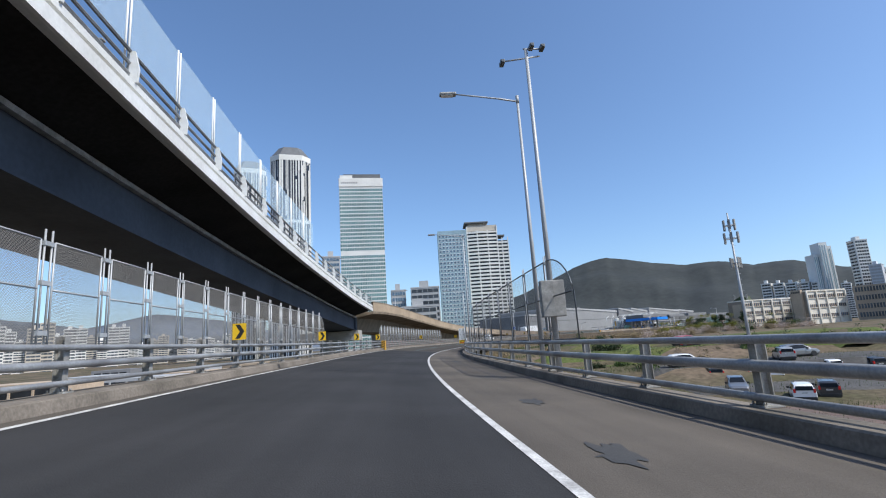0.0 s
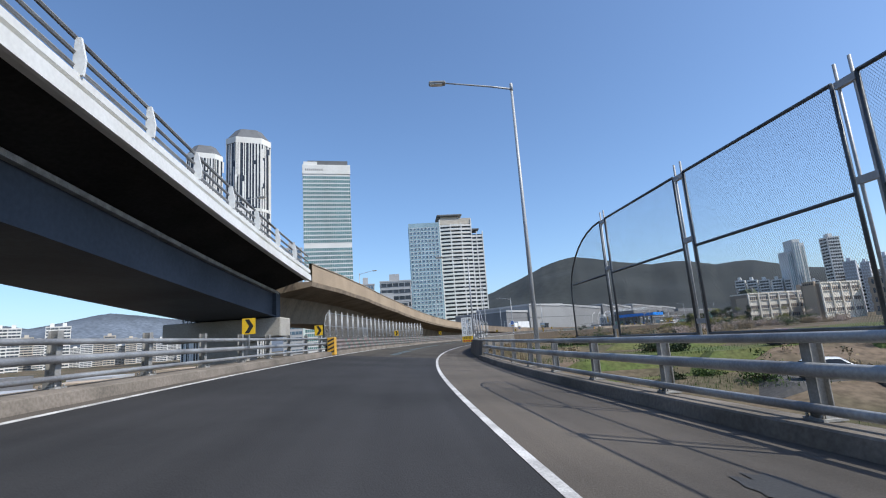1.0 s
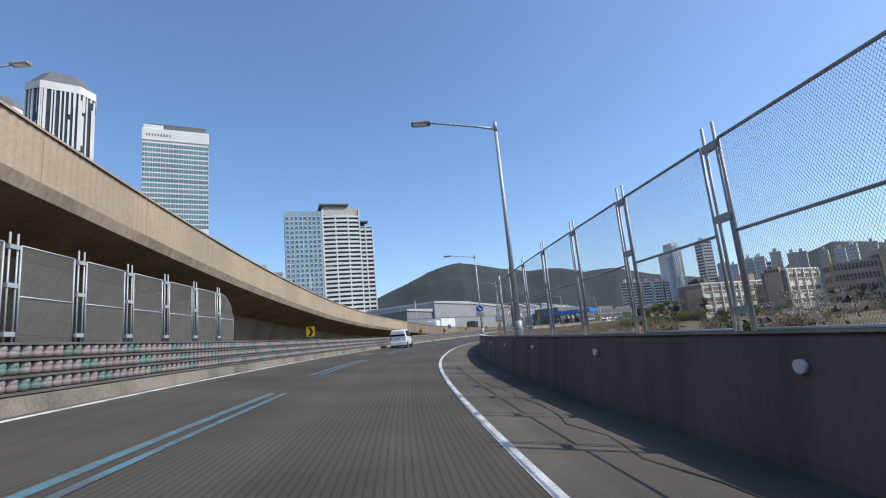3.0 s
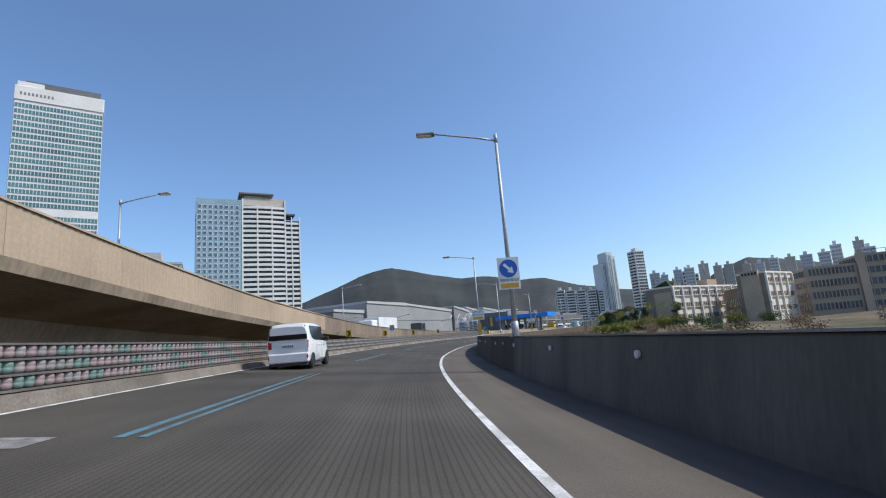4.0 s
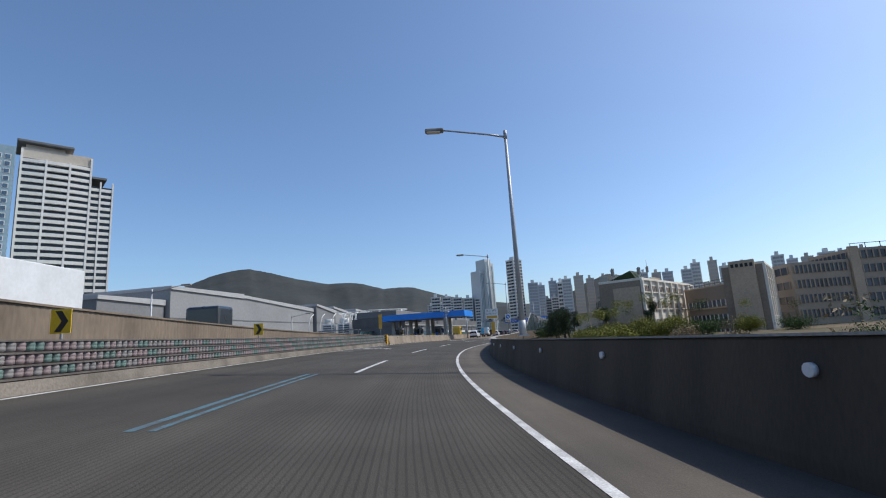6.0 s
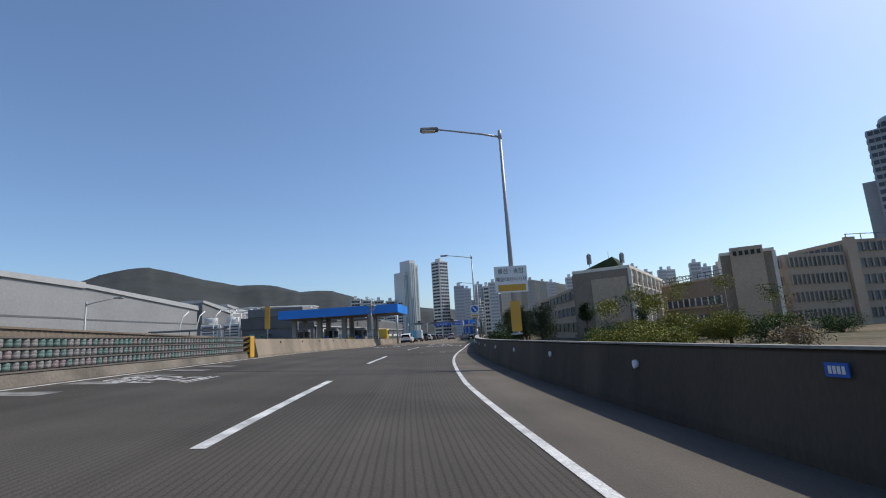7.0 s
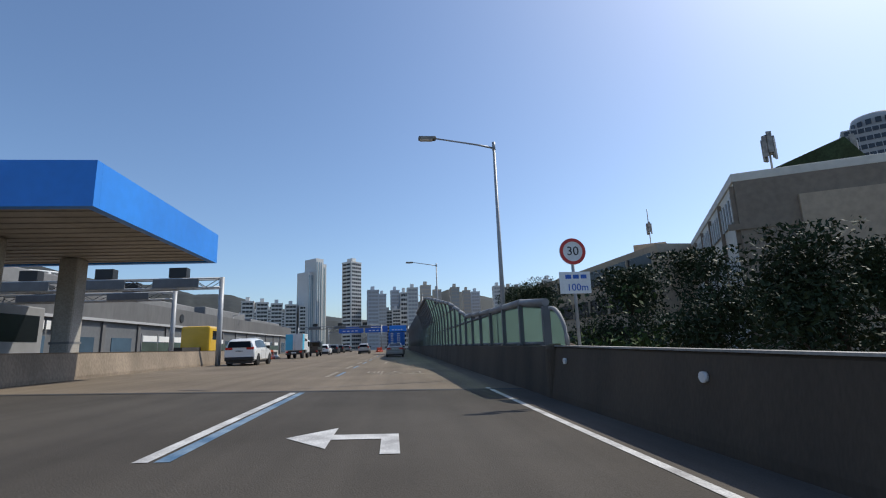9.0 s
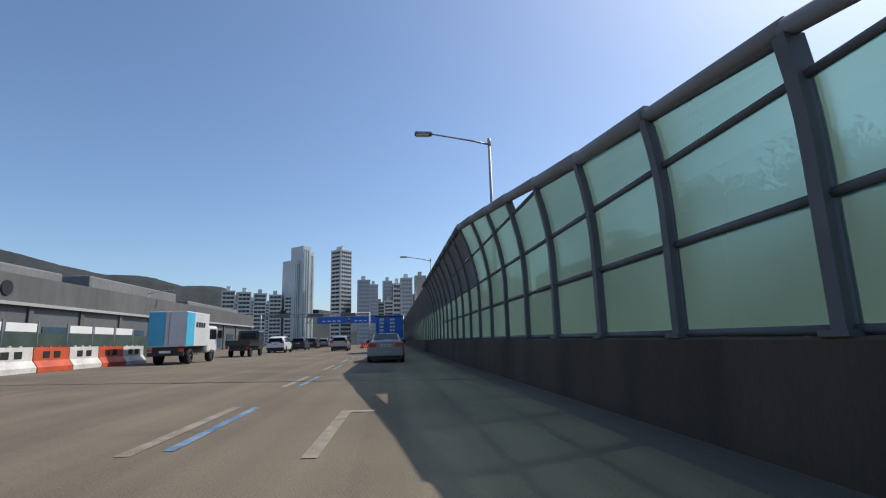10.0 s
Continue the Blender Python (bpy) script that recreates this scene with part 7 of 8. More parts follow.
def spiral_stair():
    t = thing("spiral_stair", "white steel spiral stair up to the canopy roof", "stair", facing(262.4, -10.9) @ Matrix.Diagonal((0.62, 0.62, 0.88, 1)))
    bm = bmesh.new()
    tube(bm, [(0, 0, 0), (0, 0, 7.3)], 0.09, 10)
    part("pole", bm, M["white"], t)
    n = 32
    for k in range(n):
        a, z = k * 0.42, 0.25 + k * 0.185
        bm = bmesh.new()
        q = [(0.06, -0.02), (0.85, -0.17), (0.85, 0.17), (0.06, 0.02)]
        r = Matrix.Translation((0, 0, z)) @ Matrix.Rotation(a, 4, "Z")
        lo = [bm.verts.new(r @ Vector((x, y, 0))) for x, y in q]
        hi = [bm.verts.new(r @ Vector((x, y, 0.04))) for x, y in q]
        bm.faces.new(lo[::-1]), bm.faces.new(hi)
        for j in range(4):
            bm.faces.new((lo[j], lo[(j + 1) % 4], hi[(j + 1) % 4], hi[j]))
        part("step", bm, M["white"], t)
    for h in (0.5, 0.95):
        bm = bmesh.new()
        tube(bm, [(0.86 * math.cos(k * 0.42), 0.86 * math.sin(k * 0.42), 0.25 + k * 0.185 + h) for k in range(n + 1)], 0.02, 5)
        part("handrail", bm, M["galv"], t)
    bm = bmesh.new()
    for k in range(0, n, 2):
        x, y, z = 0.86 * math.cos(k * 0.42), 0.86 * math.sin(k * 0.42), 0.25 + k * 0.185
        tube(bm, [(x, y, z), (x, y, z + 0.95)], 0.015, 5)
    part("balusters", bm, M["galv"], t)
    bm = bmesh.new()
    box(bm, -0.9, 0.9, -0.9, 1.2, 6.2, 6.28)
    part("landing", bm, M["white"], t)
    bm = bmesh.new()
    for k in range(14):
        a = 2 * math.pi * k / 14
        tube(bm, [(0.85 * math.cos(a), 0.85 * math.sin(a), 6.28), (0.85 * math.cos(a), 0.85 * math.sin(a), 7.3)], 0.018, 5)
    tube(bm, [(0.85 * math.cos(2 * math.pi * k / 14), 0.85 * math.sin(2 * math.pi * k / 14), 7.3) for k in range(15)], 0.025, 5)
    part("cage", bm, M["galv"], t)
    return t


spiral_stair()


def gantry(s, u0, u1, z0, z1, label, boxes, sign=None):
    m = facing(s, 0, 0)
    m.translation.z = 0
    t = thing("gantry", label, "gantry", m, group="gantries")
    for x in (u0, u1):
        bm = bmesh.new()
        tube(bm, [(x, 0, -0.2), (x, 0, z1 + 0.1)], 0.16, 12)
        box(bm, x - 0.3, x + 0.3, -0.3, 0.3, -0.2, 0.15)
        part("column", bm, M["galv"], t)
    for y in (-0.35, 0.35):
        for z in (z0, z1):
            bm = bmesh.new()
            tube(bm, [(u0, y, z), (u1, y, z)], 0.06, 6)
            part("chord", bm, M["galv"], t)
    n = int(abs(u1 - u0) / 0.9)
    bm = bmesh.new()
    for k in range(n):
        a, b = u0 + (u1 - u0) * k / n, u0 + (u1 - u0) * (k + 1) / n
        for y in (-0.35, 0.35):
            tube(bm, [(a, y, z0 if k % 2 else z1), (b, y, z1 if k % 2 else z0)], 0.025, 5)
        tube(bm, [(a, -0.35, z0), (a, 0.35, z0)], 0.025, 5)
    part("lattice", bm, M["dark_frame"], t)
    for x in boxes:
        bm = bmesh.new()
        box(bm, x - 0.55, x + 0.55, -0.3, 0.3, z1 + 0.1, z1 + 0.75, bev=0.03)
        part("signal_box", bm, M["black"], t, "black signal box")
        bm = bmesh.new()
        box(bm, x - 1.4, x + 1.4, -0.5, -0.4, z0 + 0.02, z1 - 0.02)
        part("sign_face", bm, M["darkgrey"], t)
    if sign:
        for a, b, mt in sign:
            bm = bmesh.new()
            box(bm, a, b, -0.55, -0.42, z0 - 0.3, z1 + 0.3)
            f = part("sign_face", bm, M[mt], t)
            bm = bmesh.new()
            for k in range(4):
                w = (b - a) / 6
                box(bm, a + w * (k + 1), a + w * (k + 1.6), -0.56, -0.552, z0 + 0.15, z0 + 0.4)
            part("writing", bm, M["signwhite"], f)
    return t


gantry(283.4, -30, -11.3, 5.25, 5.85, "steel lattice gantry with signal boxes over the toll lanes", (-14, -18.5, -23, -27.5))
gantry(287.5, -28, -16.0, 5.0, 5.5, "second steel gantry behind the first", (-19, -25))
gantry(395, -20, 3.0, 5.6, 6.8, "gantry with blue direction signs far ahead", (), [(-17, -10, "signblue"), (-9.5, -3, "signblue"), (-2.5, 2.5, "canopy_blue")])
gantry(372, -24, -4, 5.8, 6.4, "lattice gantry far ahead", (-20, -14, -8))

# concrete barrier beyond the canopy and plastic barriers
wall_p = parapet("wall_plaza", 262, 296, lambda s: -11.0 - (s - 262) * 0.06, "low beige concrete barrier beside the toll lanes", top=0.95, material="barrier_beige", lean=-0.1, w=-0.35)


def water_barrier(s, u, colour, label):
    t = thing("water_barrier", label, "barrier", facing(s, u, 0), group="plastic barriers")
    bm = bmesh.new()
    prof = [(-0.3, 0), (-0.3, 0.18), (-0.12, 0.42), (-0.1, 0.9), (0.1, 0.9), (0.12, 0.42), (0.3, 0.18), (0.3, 0)]
    ys = (0.03, 1.97)
    rings = [[bm.verts.new((x, y, z)) for x, z in prof] for y in ys]
    for k in range(8):
        bm.faces.new((rings[0][k], rings[0][(k + 1) % 8], rings[1][(k + 1) % 8], rings[1][k]))
    bm.faces.new(rings[0][::-1]), bm.faces.new(rings[1])
    part("shell", bm, colour, t)
    # black blocks on the shell paint the shade of its moulded hollows
    for y in (0.5, 1.1):
        bm = bmesh.new()
        box(bm, 0.1, 0.125, y, y + 0.35, 0.5, 0.75)
        part("recess_shade", bm, M["trim"], t)
    bm = bmesh.new()
    for y in (0.5, 1.0, 1.5):
        tube(bm, [(0, y, 0.9), (0, y, 0.95)], 0.05, 8)
    part("cap", bm, colour, t)
    return t


M["plastic_red"] = mat("plastic_red", (0.6, 0.1, 0.04), 0.5, var=0.12, big=1.5, fine=12, bump=0.03)
M["plastic_white"] = mat("plastic_white", (0.68, 0.66, 0.62), 0.5, var=0.12, big=1.5, fine=12, bump=0.03)
for k in range(5):
    water_barrier(295.6 + k * 2.05, -12.9 - k * 0.03, M["plastic_white"] if k % 2 == 0 else M["plastic_red"], ("white" if k % 2 == 0 else "red") + " plastic water barrier in a row")
for k in range(4):
    water_barrier(352 + k * 2.1, -4.2 + 0.2 * k, M["plastic_red"], "red plastic water barrier far ahead")


M["screen_green"] = mat("screen_green", (0.045, 0.075, 0.06), 0.7, var=0.15, big=0.8, fine=20, second=(0.03, 0.05, 0.04))


def green_fence():
    t = thing("screen_fence", "dark green screen fence with pale notices along the top", "fence", kind="structure")
    for k in range(17):
        s = 290 + k * 2.5
        bm = bmesh.new()
        tube(bm, [at(s, -19.3, 0), at(s, -19.3, 2.3)], 0.05, 6)
        part("post", bm, M["darkgrey"], t)
        bm = bmesh.new()
        m = along_pose(s + 0.05, lambda q: -19.3, 0.1, 2.4)
        box(bm, 0, 2.4, -0.02, 0.02, 0, 1.55, m)
        part("panel", bm, M["screen_green"], t)
        if k % 4 != 3:
            bm = bmesh.new()
            box(bm, 0.1, 2.3, -0.035, 0.03, 1.6, 2.05, m)
            part("notice", bm, M["signwhite"], t)
    return t


green_fence()


def depot():
    """The long low building with a dark front on the plaza's far side."""
    m = facing(286, -28, 0)
    m.translation.z = -0.5
    t = thing("depot", "long grey depot with a dark lower front and stepped roofs", "building", m)
    share("body", box_mesh("body", M["darkgrey"], -14, 0, 0, 95, 0, 5.0), t, Matrix())
    share("upper_band", box_mesh("upper_band", M["depot_grey"], -14.2, 0.25, -0.2, 95.2, 5.0, 7.2), t, Matrix(), "grey upper cladding")
    share("gutter", box_mesh("gutter", M["tower_grey"], 0.25, 0.4, -0.2, 95.2, 4.9, 5.15), t, Matrix())
    for k, (a, b, h) in enumerate(((0, 22, 8.9), (24, 40, 8.4), (44, 64, 8.8), (68, 92, 8.2))):
        share("roof_shed", box_mesh("roof_shed", M["depot_light"], -13, -2, a, b, 7.2, h, bev=0.15), t, Matrix())
    for k in range(14):
        share("window", box_mesh("window", M["pane_blue"], 0.003, 0.06, 3 + k * 6.4, 6.6 + k * 6.4, 1.2, 3.4), t, Matrix())
        share("pier", box_mesh("pier", M["depot_grey"], 0.003, 0.16, 1.2 + k * 6.4, 1.7 + k * 6.4, 0, 4.9), t, Matrix())
    for k in range(8):
        share("sign_shape", box_mesh("sign_shape", M["tower_white"], 0.26, 0.3, 4 + k * 0.75, 4.5 + k * 0.75, 3.9, 4.6), t, Matrix())
    bm = bmesh.new()
    tube(bm, [(0.26, 30.5, 6.1), (0.34, 30.5, 6.1)], 0.55, 24)
    part("round_sign", bm, M["black"], t, "round dark sign on the upper wall")
    return t


depot()


def shed(name, material, x0, x1, y0, y1, h, rise):
    """A long shed whose front wall rises to one side under a flat metal edge."""
    bm = bmesh.new()
    for a, b, q in ((x0, x1, 0.0), (x0 - 0.2, x1 + 0.2, 0.35)):
        z0 = 0.0 if q == 0 else h - 0.9
        vs = [bm.verts.new(p) for p in ((a, y0 - q, z0), (b, y0 - q, z0), (b, y1, z0), (a, y1, z0), (a, y0 - q, h + rise + q), (b, y0 - q, h + q), (b, y1, h + q), (a, y1, h + rise + q))]
        if q:
            vs[0].co.z = h + rise - 0.4
            vs[3].co.z = h + rise - 0.4
        for f in ((0, 1, 5, 4), (1, 2, 6, 5), (2, 3, 7, 6), (3, 0, 4, 7), (4, 5, 6, 7), (3, 2, 1, 0)):
            bm.faces.new([vs[k] for k in f]).material_index = 0 if q == 0 else 1
    return shared(bm, name, [material, M["tower_grey"]])


def warehouse():
    m, w = stand(62, 281, 116, 321, -3)
    t = thing("warehouse", "row of huge grey metal sheds with stepped sloping roofs", "building", m)
    x = -18.0
    for k, (wd, h, rise) in enumerate(((17, 15.5, 0.0), (27, 18.6, 0.0), (44, 16.6, 2.0), (17, 16.4, 1.8), (20, 16.2, 2.0), (42, 15.8, 2.2), (24, 15.0, 1.4))):
        b = share("shed", shed("shed", M["lightgrey"] if k % 3 else M["grey"], x, x + wd - 0.4, 0 if k % 2 else 1.2, 40, h, rise), t, Matrix())
        share("band", box_mesh("band", M["darkgrey"], x + 0.05, x + wd - 0.45, (0 if k % 2 else 1.2) - 0.06, (0 if k % 2 else 1.2) - 0.003, 11.6, 11.9), b, Matrix())
        x += wd
    share("roof_vent", box_mesh("roof_vent", M["lightgrey"], 34, 36, 5, 8, 17.5, 19.6), t, Matrix())
    return t


warehouse()


def cooling_plant():
    t = thing("cooling_plant", "group of white cooling towers under an open ring of curved pipes", "machinery", pose(108, 278.5, -2, 0, 0, -36))
    bm = bmesh.new()
    box(bm, -14, 12, -2, 12, 0, 4.8)
    part("podium", bm, M["lightgrey"], t)
    for k in range(5):
        x = -8 + k * 4.2
        b2 = bmesh.new()
        box(b2, x - 1.7, x + 1.7, 0, 3.4, 4.8, 8.4, bev=0.1)
        part("tower_body", b2, M["white"], t)
        b2 = bmesh.new()
        tube(b2, [(x, 1.7, 8.4), (x, 1.7, 9.2), (x, 1.7, 9.8)], 1.35, 20)
        part("fan_ring", b2, M["white"], t)
        for j in range(5):
            b2 = bmesh.new()
            box(b2, x - 1.4, x + 1.4, -0.06, 0.003, 5.2 + j * 0.6, 5.5 + j * 0.6)
            part("louvre", b2, M["darkgrey"], t)
    for k in range(9):
        x = -13 + k * 3.1
        bm = bmesh.new()
        tube(bm, [(x, -2.2, 3), (x, -2.6, 8), (x + 0.3, -1.6, 10.2), (x + 0.8, 0.8, 11.3)], 0.13, 6)
        part("curved_pipe", bm, M["white"], t)
    for z, r in ((10.9, 8.5), (11.5, 10.2)):
        bm = bmesh.new()
        tube(bm, [(4 + r * math.cos(2 * math.pi * k / 28), 4 + 0.5 * r * math.sin(2 * math.pi * k / 28), z) for k in range(29)], 0.12, 6)
        part("ring", bm, M["white"], t)
    bm = bmesh.new()
    for k in range(28):
        a = 2 * math.pi * k / 28
        tube(bm, [(4 + 8.5 * math.cos(a), 4 + 4.25 * math.sin(a), 10.9), (4 + 10.2 * math.cos(a), 4 + 5.1 * math.sin(a), 11.5)], 0.06, 5)
    part("spokes", bm, M["white"], t)
    for k in range(8):
        a = 2 * math.pi * k / 8
        bm = bmesh.new()
        tube(bm, [(4 + 8 * math.cos(a), 4 + 4 * math.sin(a), 4.8), (4 + 8.5 * math.cos(a), 4 + 4.25 * math.sin(a), 10.9)], 0.1, 6)
        part("leg", bm, M["white"], t)
    return t


cooling_plant()
for x, y, label in ((72.6, 226.7, "white container office with a roof terrace"),):
    t = thing("site_office", label, "building", pose(x, y, 0, 0, 0, -34))
    bm = bmesh.new()
    box(bm, -4, 4, 0, 3, -2, 1.9, bev=0.05)
    part("body", bm, M["box_white"], t)
    bm = bmesh.new()
    for a in ((-3, -2.9), (2.9, 3.0), (0, 0.1)):
        box(bm, a[0], a[1], 0.2, 0.3, 1.9, 2.9)
    box(bm, -3.2, 3.2, 0.1, 2.5, 2.9, 3.0)
    part("terrace_roof", bm, M["grey"], t)

# green curved screen in front of the plant
mS, wS = stand(97, 262, 126, 282, -0.6)
t = thing("plaza_screen", "curved screen of green panes in dark frames", "noise barrier", mS, kind="structure")
for k in range(13):
    x = k * wS / 13
    bm = bmesh.new()
    q = [(x, -0.09 * h * h, h) for h in (0.0, 1.2, 2.4, 3.3, 4.0)]
    va, vb = [bm.verts.new(p) for p in q], [bm.verts.new((p[0] + wS / 13 - 0.08, p[1], p[2])) for p in q]
    for j in range(4):
        bm.faces.new((va[j], vb[j], vb[j + 1], va[j + 1]))
    part("pane", bm, M["noise_glass"], t)
    bm = bmesh.new()
    tube(bm, q, 0.09, 6)
    part("frame", bm, M["black"], t)
    bm = bmesh.new()
    for p in (q[2], q[4]):
        tube(bm, [p, (p[0] + wS / 13, p[1], p[2])], 0.06, 5)
    part("frame_bar", bm, M["black"], t)
# amber upright board by the plant, lamps on the far side
for s, u, z0, z1 in ((246.5, -18.5, 2.2, 4.6),):
    t = thing("amber_board", "upright amber board on a thin post", "sign", facing(s, u, 0))
    bm = bmesh.new()
    box(bm, -0.28, 0.28, -0.03, 0.03, z0, z1)
    part("board", bm, M["amber"], t)
    bm = bmesh.new()
    tube(bm, [(0, 0.06, -0.5), (0, 0.06, z1)], 0.05, 6)
    part("post", bm, M["galv"], t)
FLIP = Matrix.Rotation(math.pi, 4, "Z")
for s, u, z in ((176, -17.1, along(BZ, 176) + 0.5), (190, -25, None), (200, -20, None), (231.5, -26, None), (340, -29, 0.35), (64, -14.9, along(BZ, 64) + 0.55), (100, -15.8, along(BZ, 100) + 0.55), (138, -16.6, along(BZ, 138) + 0.55), (20, -15.3, along(VZ, 20) + 0.85)):
    p = at(s, u)
    z = ground_h(p.x, p.y) - 0.1 if z is None else z
    street_lamp(facing(s, u, z - road_z(s, u)) @ FLIP, L8, "street lamp beside the raised road")


# ---- lattice mast ----
def mast():
    t = thing("phone_mast", "slim steel phone mast with antenna rings", "mast", pose(31.5, 50.3, -6.3))
    bm = bmesh.new()
    tube(bm, [(0, 0, 0), (0, 0, 19)], 0.22, 10, taper=0.07)
    part("pole", bm, M["galv"], t)
    for z, r, n in ((17.6, 0.55, 6), (16.2, 0.7, 6), (13.5, 0.5, 4)):
        bm = bmesh.new()
        tube(bm, [(r * math.cos(2 * math.pi * k / 12), r * math.sin(2 * math.pi * k / 12), z) for k in range(13)], 0.04, 5)
        for k in range(3):
            a = 2 * math.pi * k / 3
            tube(bm, [(0, 0, z), (r * math.cos(a), r * math.sin(a), z)], 0.03, 5)
        part("ring", bm, M["galv"], t)
        for k in range(n):
            a = 2 * math.pi * k / n
            bm = bmesh.new()
            box(bm, r - 0.05, r + 0.08, -0.12, 0.12, z - 0.5, z + 0.6, Matrix.Rotation(a, 4, "Z"))
            part("antenna_panel", bm, M["post"], t)
    bm = bmesh.new()
    for k in range(26):
        tube(bm, [(0.18, 0, 1 + k * 0.6), (0.36, 0, 1 + k * 0.6)], 0.015, 4)
    part("rungs", bm, M["galv"], t)
    return t


mast()


# ---- trees and brush ----
def tree(x, y, h, spread, leaf, seed, label, z=None, bush=False, n=1700, size=0.16, group="trees"):
    rng = random.Random(seed)
    z = ground_h(x, y) - 0.1 if z is None else z
    t = thing("bush" if bush else "tree", label, "bush" if bush else "tree", pose(x, y, z), group)
    bm = bmesh.new()
    th = h * (0.25 if bush else 0.75)
    lean = (rng.uniform(-0.04, 0.04) * h, rng.uniform(-0.04, 0.04) * h)
    tube(bm, [(0, 0, 0), (lean[0] * 0.4, lean[1] * 0.4, th * 0.5), (lean[0], lean[1], th)], 0.03 * h, 8, taper=0.008 * h)
    tips = []
    for k in range(9 if not bush else 12):
        f = rng.uniform(0.3, 1.0) if not bush else rng.uniform(0.05, 0.7)
        a = rng.uniform(0, 2 * math.pi)
        r = spread * rng.uniform(0.5, 0.95) * (1.15 - 0.6 * f)
        b = Vector((lean[0] * f, lean[1] * f, th * f))
        e = b + Vector((r * math.cos(a), r * math.sin(a), h * rng.uniform(0.08, 0.28)))
        tube(bm, [b, (b + e) / 2 + Vector((0, 0, 0.04 * h)), e], 0.011 * h, 5, taper=0.003 * h)
        tips += [e, (b + e) / 2 + Vector((0, 0, 0.05 * h))]
    tips.append(Vector((lean[0], lean[1], h * 0.92)))
    part("trunk", bm, M["bark"], t)
    vs, fs = [], []
    for k in range(n):
        c = rng.choice(tips)
        d = Vector((rng.gauss(0, 1), rng.gauss(0, 1), rng.gauss(0, 0.8))).normalized() * (rng.random() ** 0.5) * spread * 0.46
        p = c + d
        p.z = max(0.1, min(p.z, h * 1.02))
        a, b = Vector((rng.gauss(0, 1), rng.gauss(0, 1), rng.gauss(0, 1))).normalized(), Vector((rng.gauss(0, 1), rng.gauss(0, 1), rng.gauss(0, 1))).normalized()
        s_ = size * rng.uniform(0.5, 1.3)
        i = len(vs)
        vs += [p - a * s_, p + b * s_ * 0.5, p + a * s_, p - b * s_ * 0.5]
        fs.append((i, i + 1, i + 2, i + 3))
    me = bpy.data.meshes.new("crown")
    me.from_pydata(vs, [], fs)
    me.materials.append(leaf)
    cr = new("crown", me)
    cr.parent = t
    return t


rng = random.Random(5)
for k, (x, y, h, sp, lf) in enumerate(((90, 195, 3.6, 2.0, "leaf_yellow"), (94, 193, 3.9, 2.1, "leaf_yellow"), (101, 196, 5.2, 2.2, "leaf_yellow"), (103, 192.5, 5.8, 2.3, "leaf_yellow"), (103.5, 189, 5.5, 2.3, "leaf_yellow"), (104.5, 185.5, 5.0, 2.2, "leaf"), (92.5, 196.5, 4.0, 2.0, "leaf"), (96, 196, 4.8, 2.2, "leaf_dark"), (86, 190.5, 3.6, 1.7, "leaf_yellow"), (101, 199, 4.4, 2.0, "leaf_yellow"), (106, 197, 4.8, 2.2, "leaf"), (112, 200, 5.6, 2.1, "leaf_yellow"), (117, 196.5, 5.6, 2.3, "leaf_yellow"), (122, 193, 5.0, 2.2, "leaf"), (127, 187, 4.8, 2.2, "leaf_yellow"), (131, 181, 4.6, 2.3, "leaf"))):
    tree(x, y, h * (1.12 if lf == "leaf_yellow" else 1.0), sp * 1.1, M[lf], 30 + k, {"leaf_yellow": "yellow-green spring bush behind the wall", "leaf": "green bush behind the wall", "leaf_dark": "dark green bush behind the wall"}[lf], bush=True, n=13000 if lf == "leaf_yellow" else 6000, size=0.1, group="bushes")
for k, (x, y, h, sp) in enumerate(((106, 209, 5.6, 2.0), (110, 213, 5.0, 2.2), (113.5, 215.5, 5.2, 2.4), (117, 218.5, 5.2, 2.3), (121, 209.5, 6.2, 1.3), (127, 225.5, 6.6, 2.0), (131.5, 228, 6.6, 2.1), (137, 230, 7.4, 2.0), (143, 233, 7.0, 2.0), (125.5, 203.0, 7.0, 1.5), (150, 236, 6.5, 2.0))):
    tree(x, y, h, sp, M["leaf_dark"], 60 + k, "dark pine-like tree in front of the school", n=10000, size=0.085)
for k in range(14):
    x, y = 70 + rng.uniform(-20, 26), 125 + k * 5 + rng.uniform(-4, 4)
    if min(math.hypot(x - q[0], y - q[1]) for q in KN) < 16:
        x, y = x + 17, y - 15
    tree(x, y, rng.uniform(2.5, 5), rng.uniform(1.4, 2.4), M[rng.choice(("leaf", "blossom", "leaf_dark", "blossom"))], 90 + k, "scrubby bush on the bank below the school", bush=True, n=1500, size=0.12, group="bank bushes")
for k in range(16):
    x, y = 18 + rng.uniform(0, 30), 66 + k * 3.4 + rng.uniform(-3, 3)
    tree(x, y, rng.uniform(1.6, 3.4), rng.uniform(1.2, 2.2), M[rng.choice(("leaf", "leaf", "leaf_dark", "blossom"))], 120 + k, "low green bush on the waste ground", bush=True, n=800, size=0.17, group="low bushes")


for k in range(22):
    p = at(267 + k * 3.1, 7.2 + rng.uniform(-0.8, 1.6))
    tree(p.x, p.y, rng.uniform(2.6, 3.6), rng.uniform(1.7, 2.3), M["leaf_dark" if k % 3 else "leaf"], 300 + k, "dark green bush behind the noise barrier", z=-0.5, bush=True, n=1600, size=0.12, group="bushes behind the barrier")


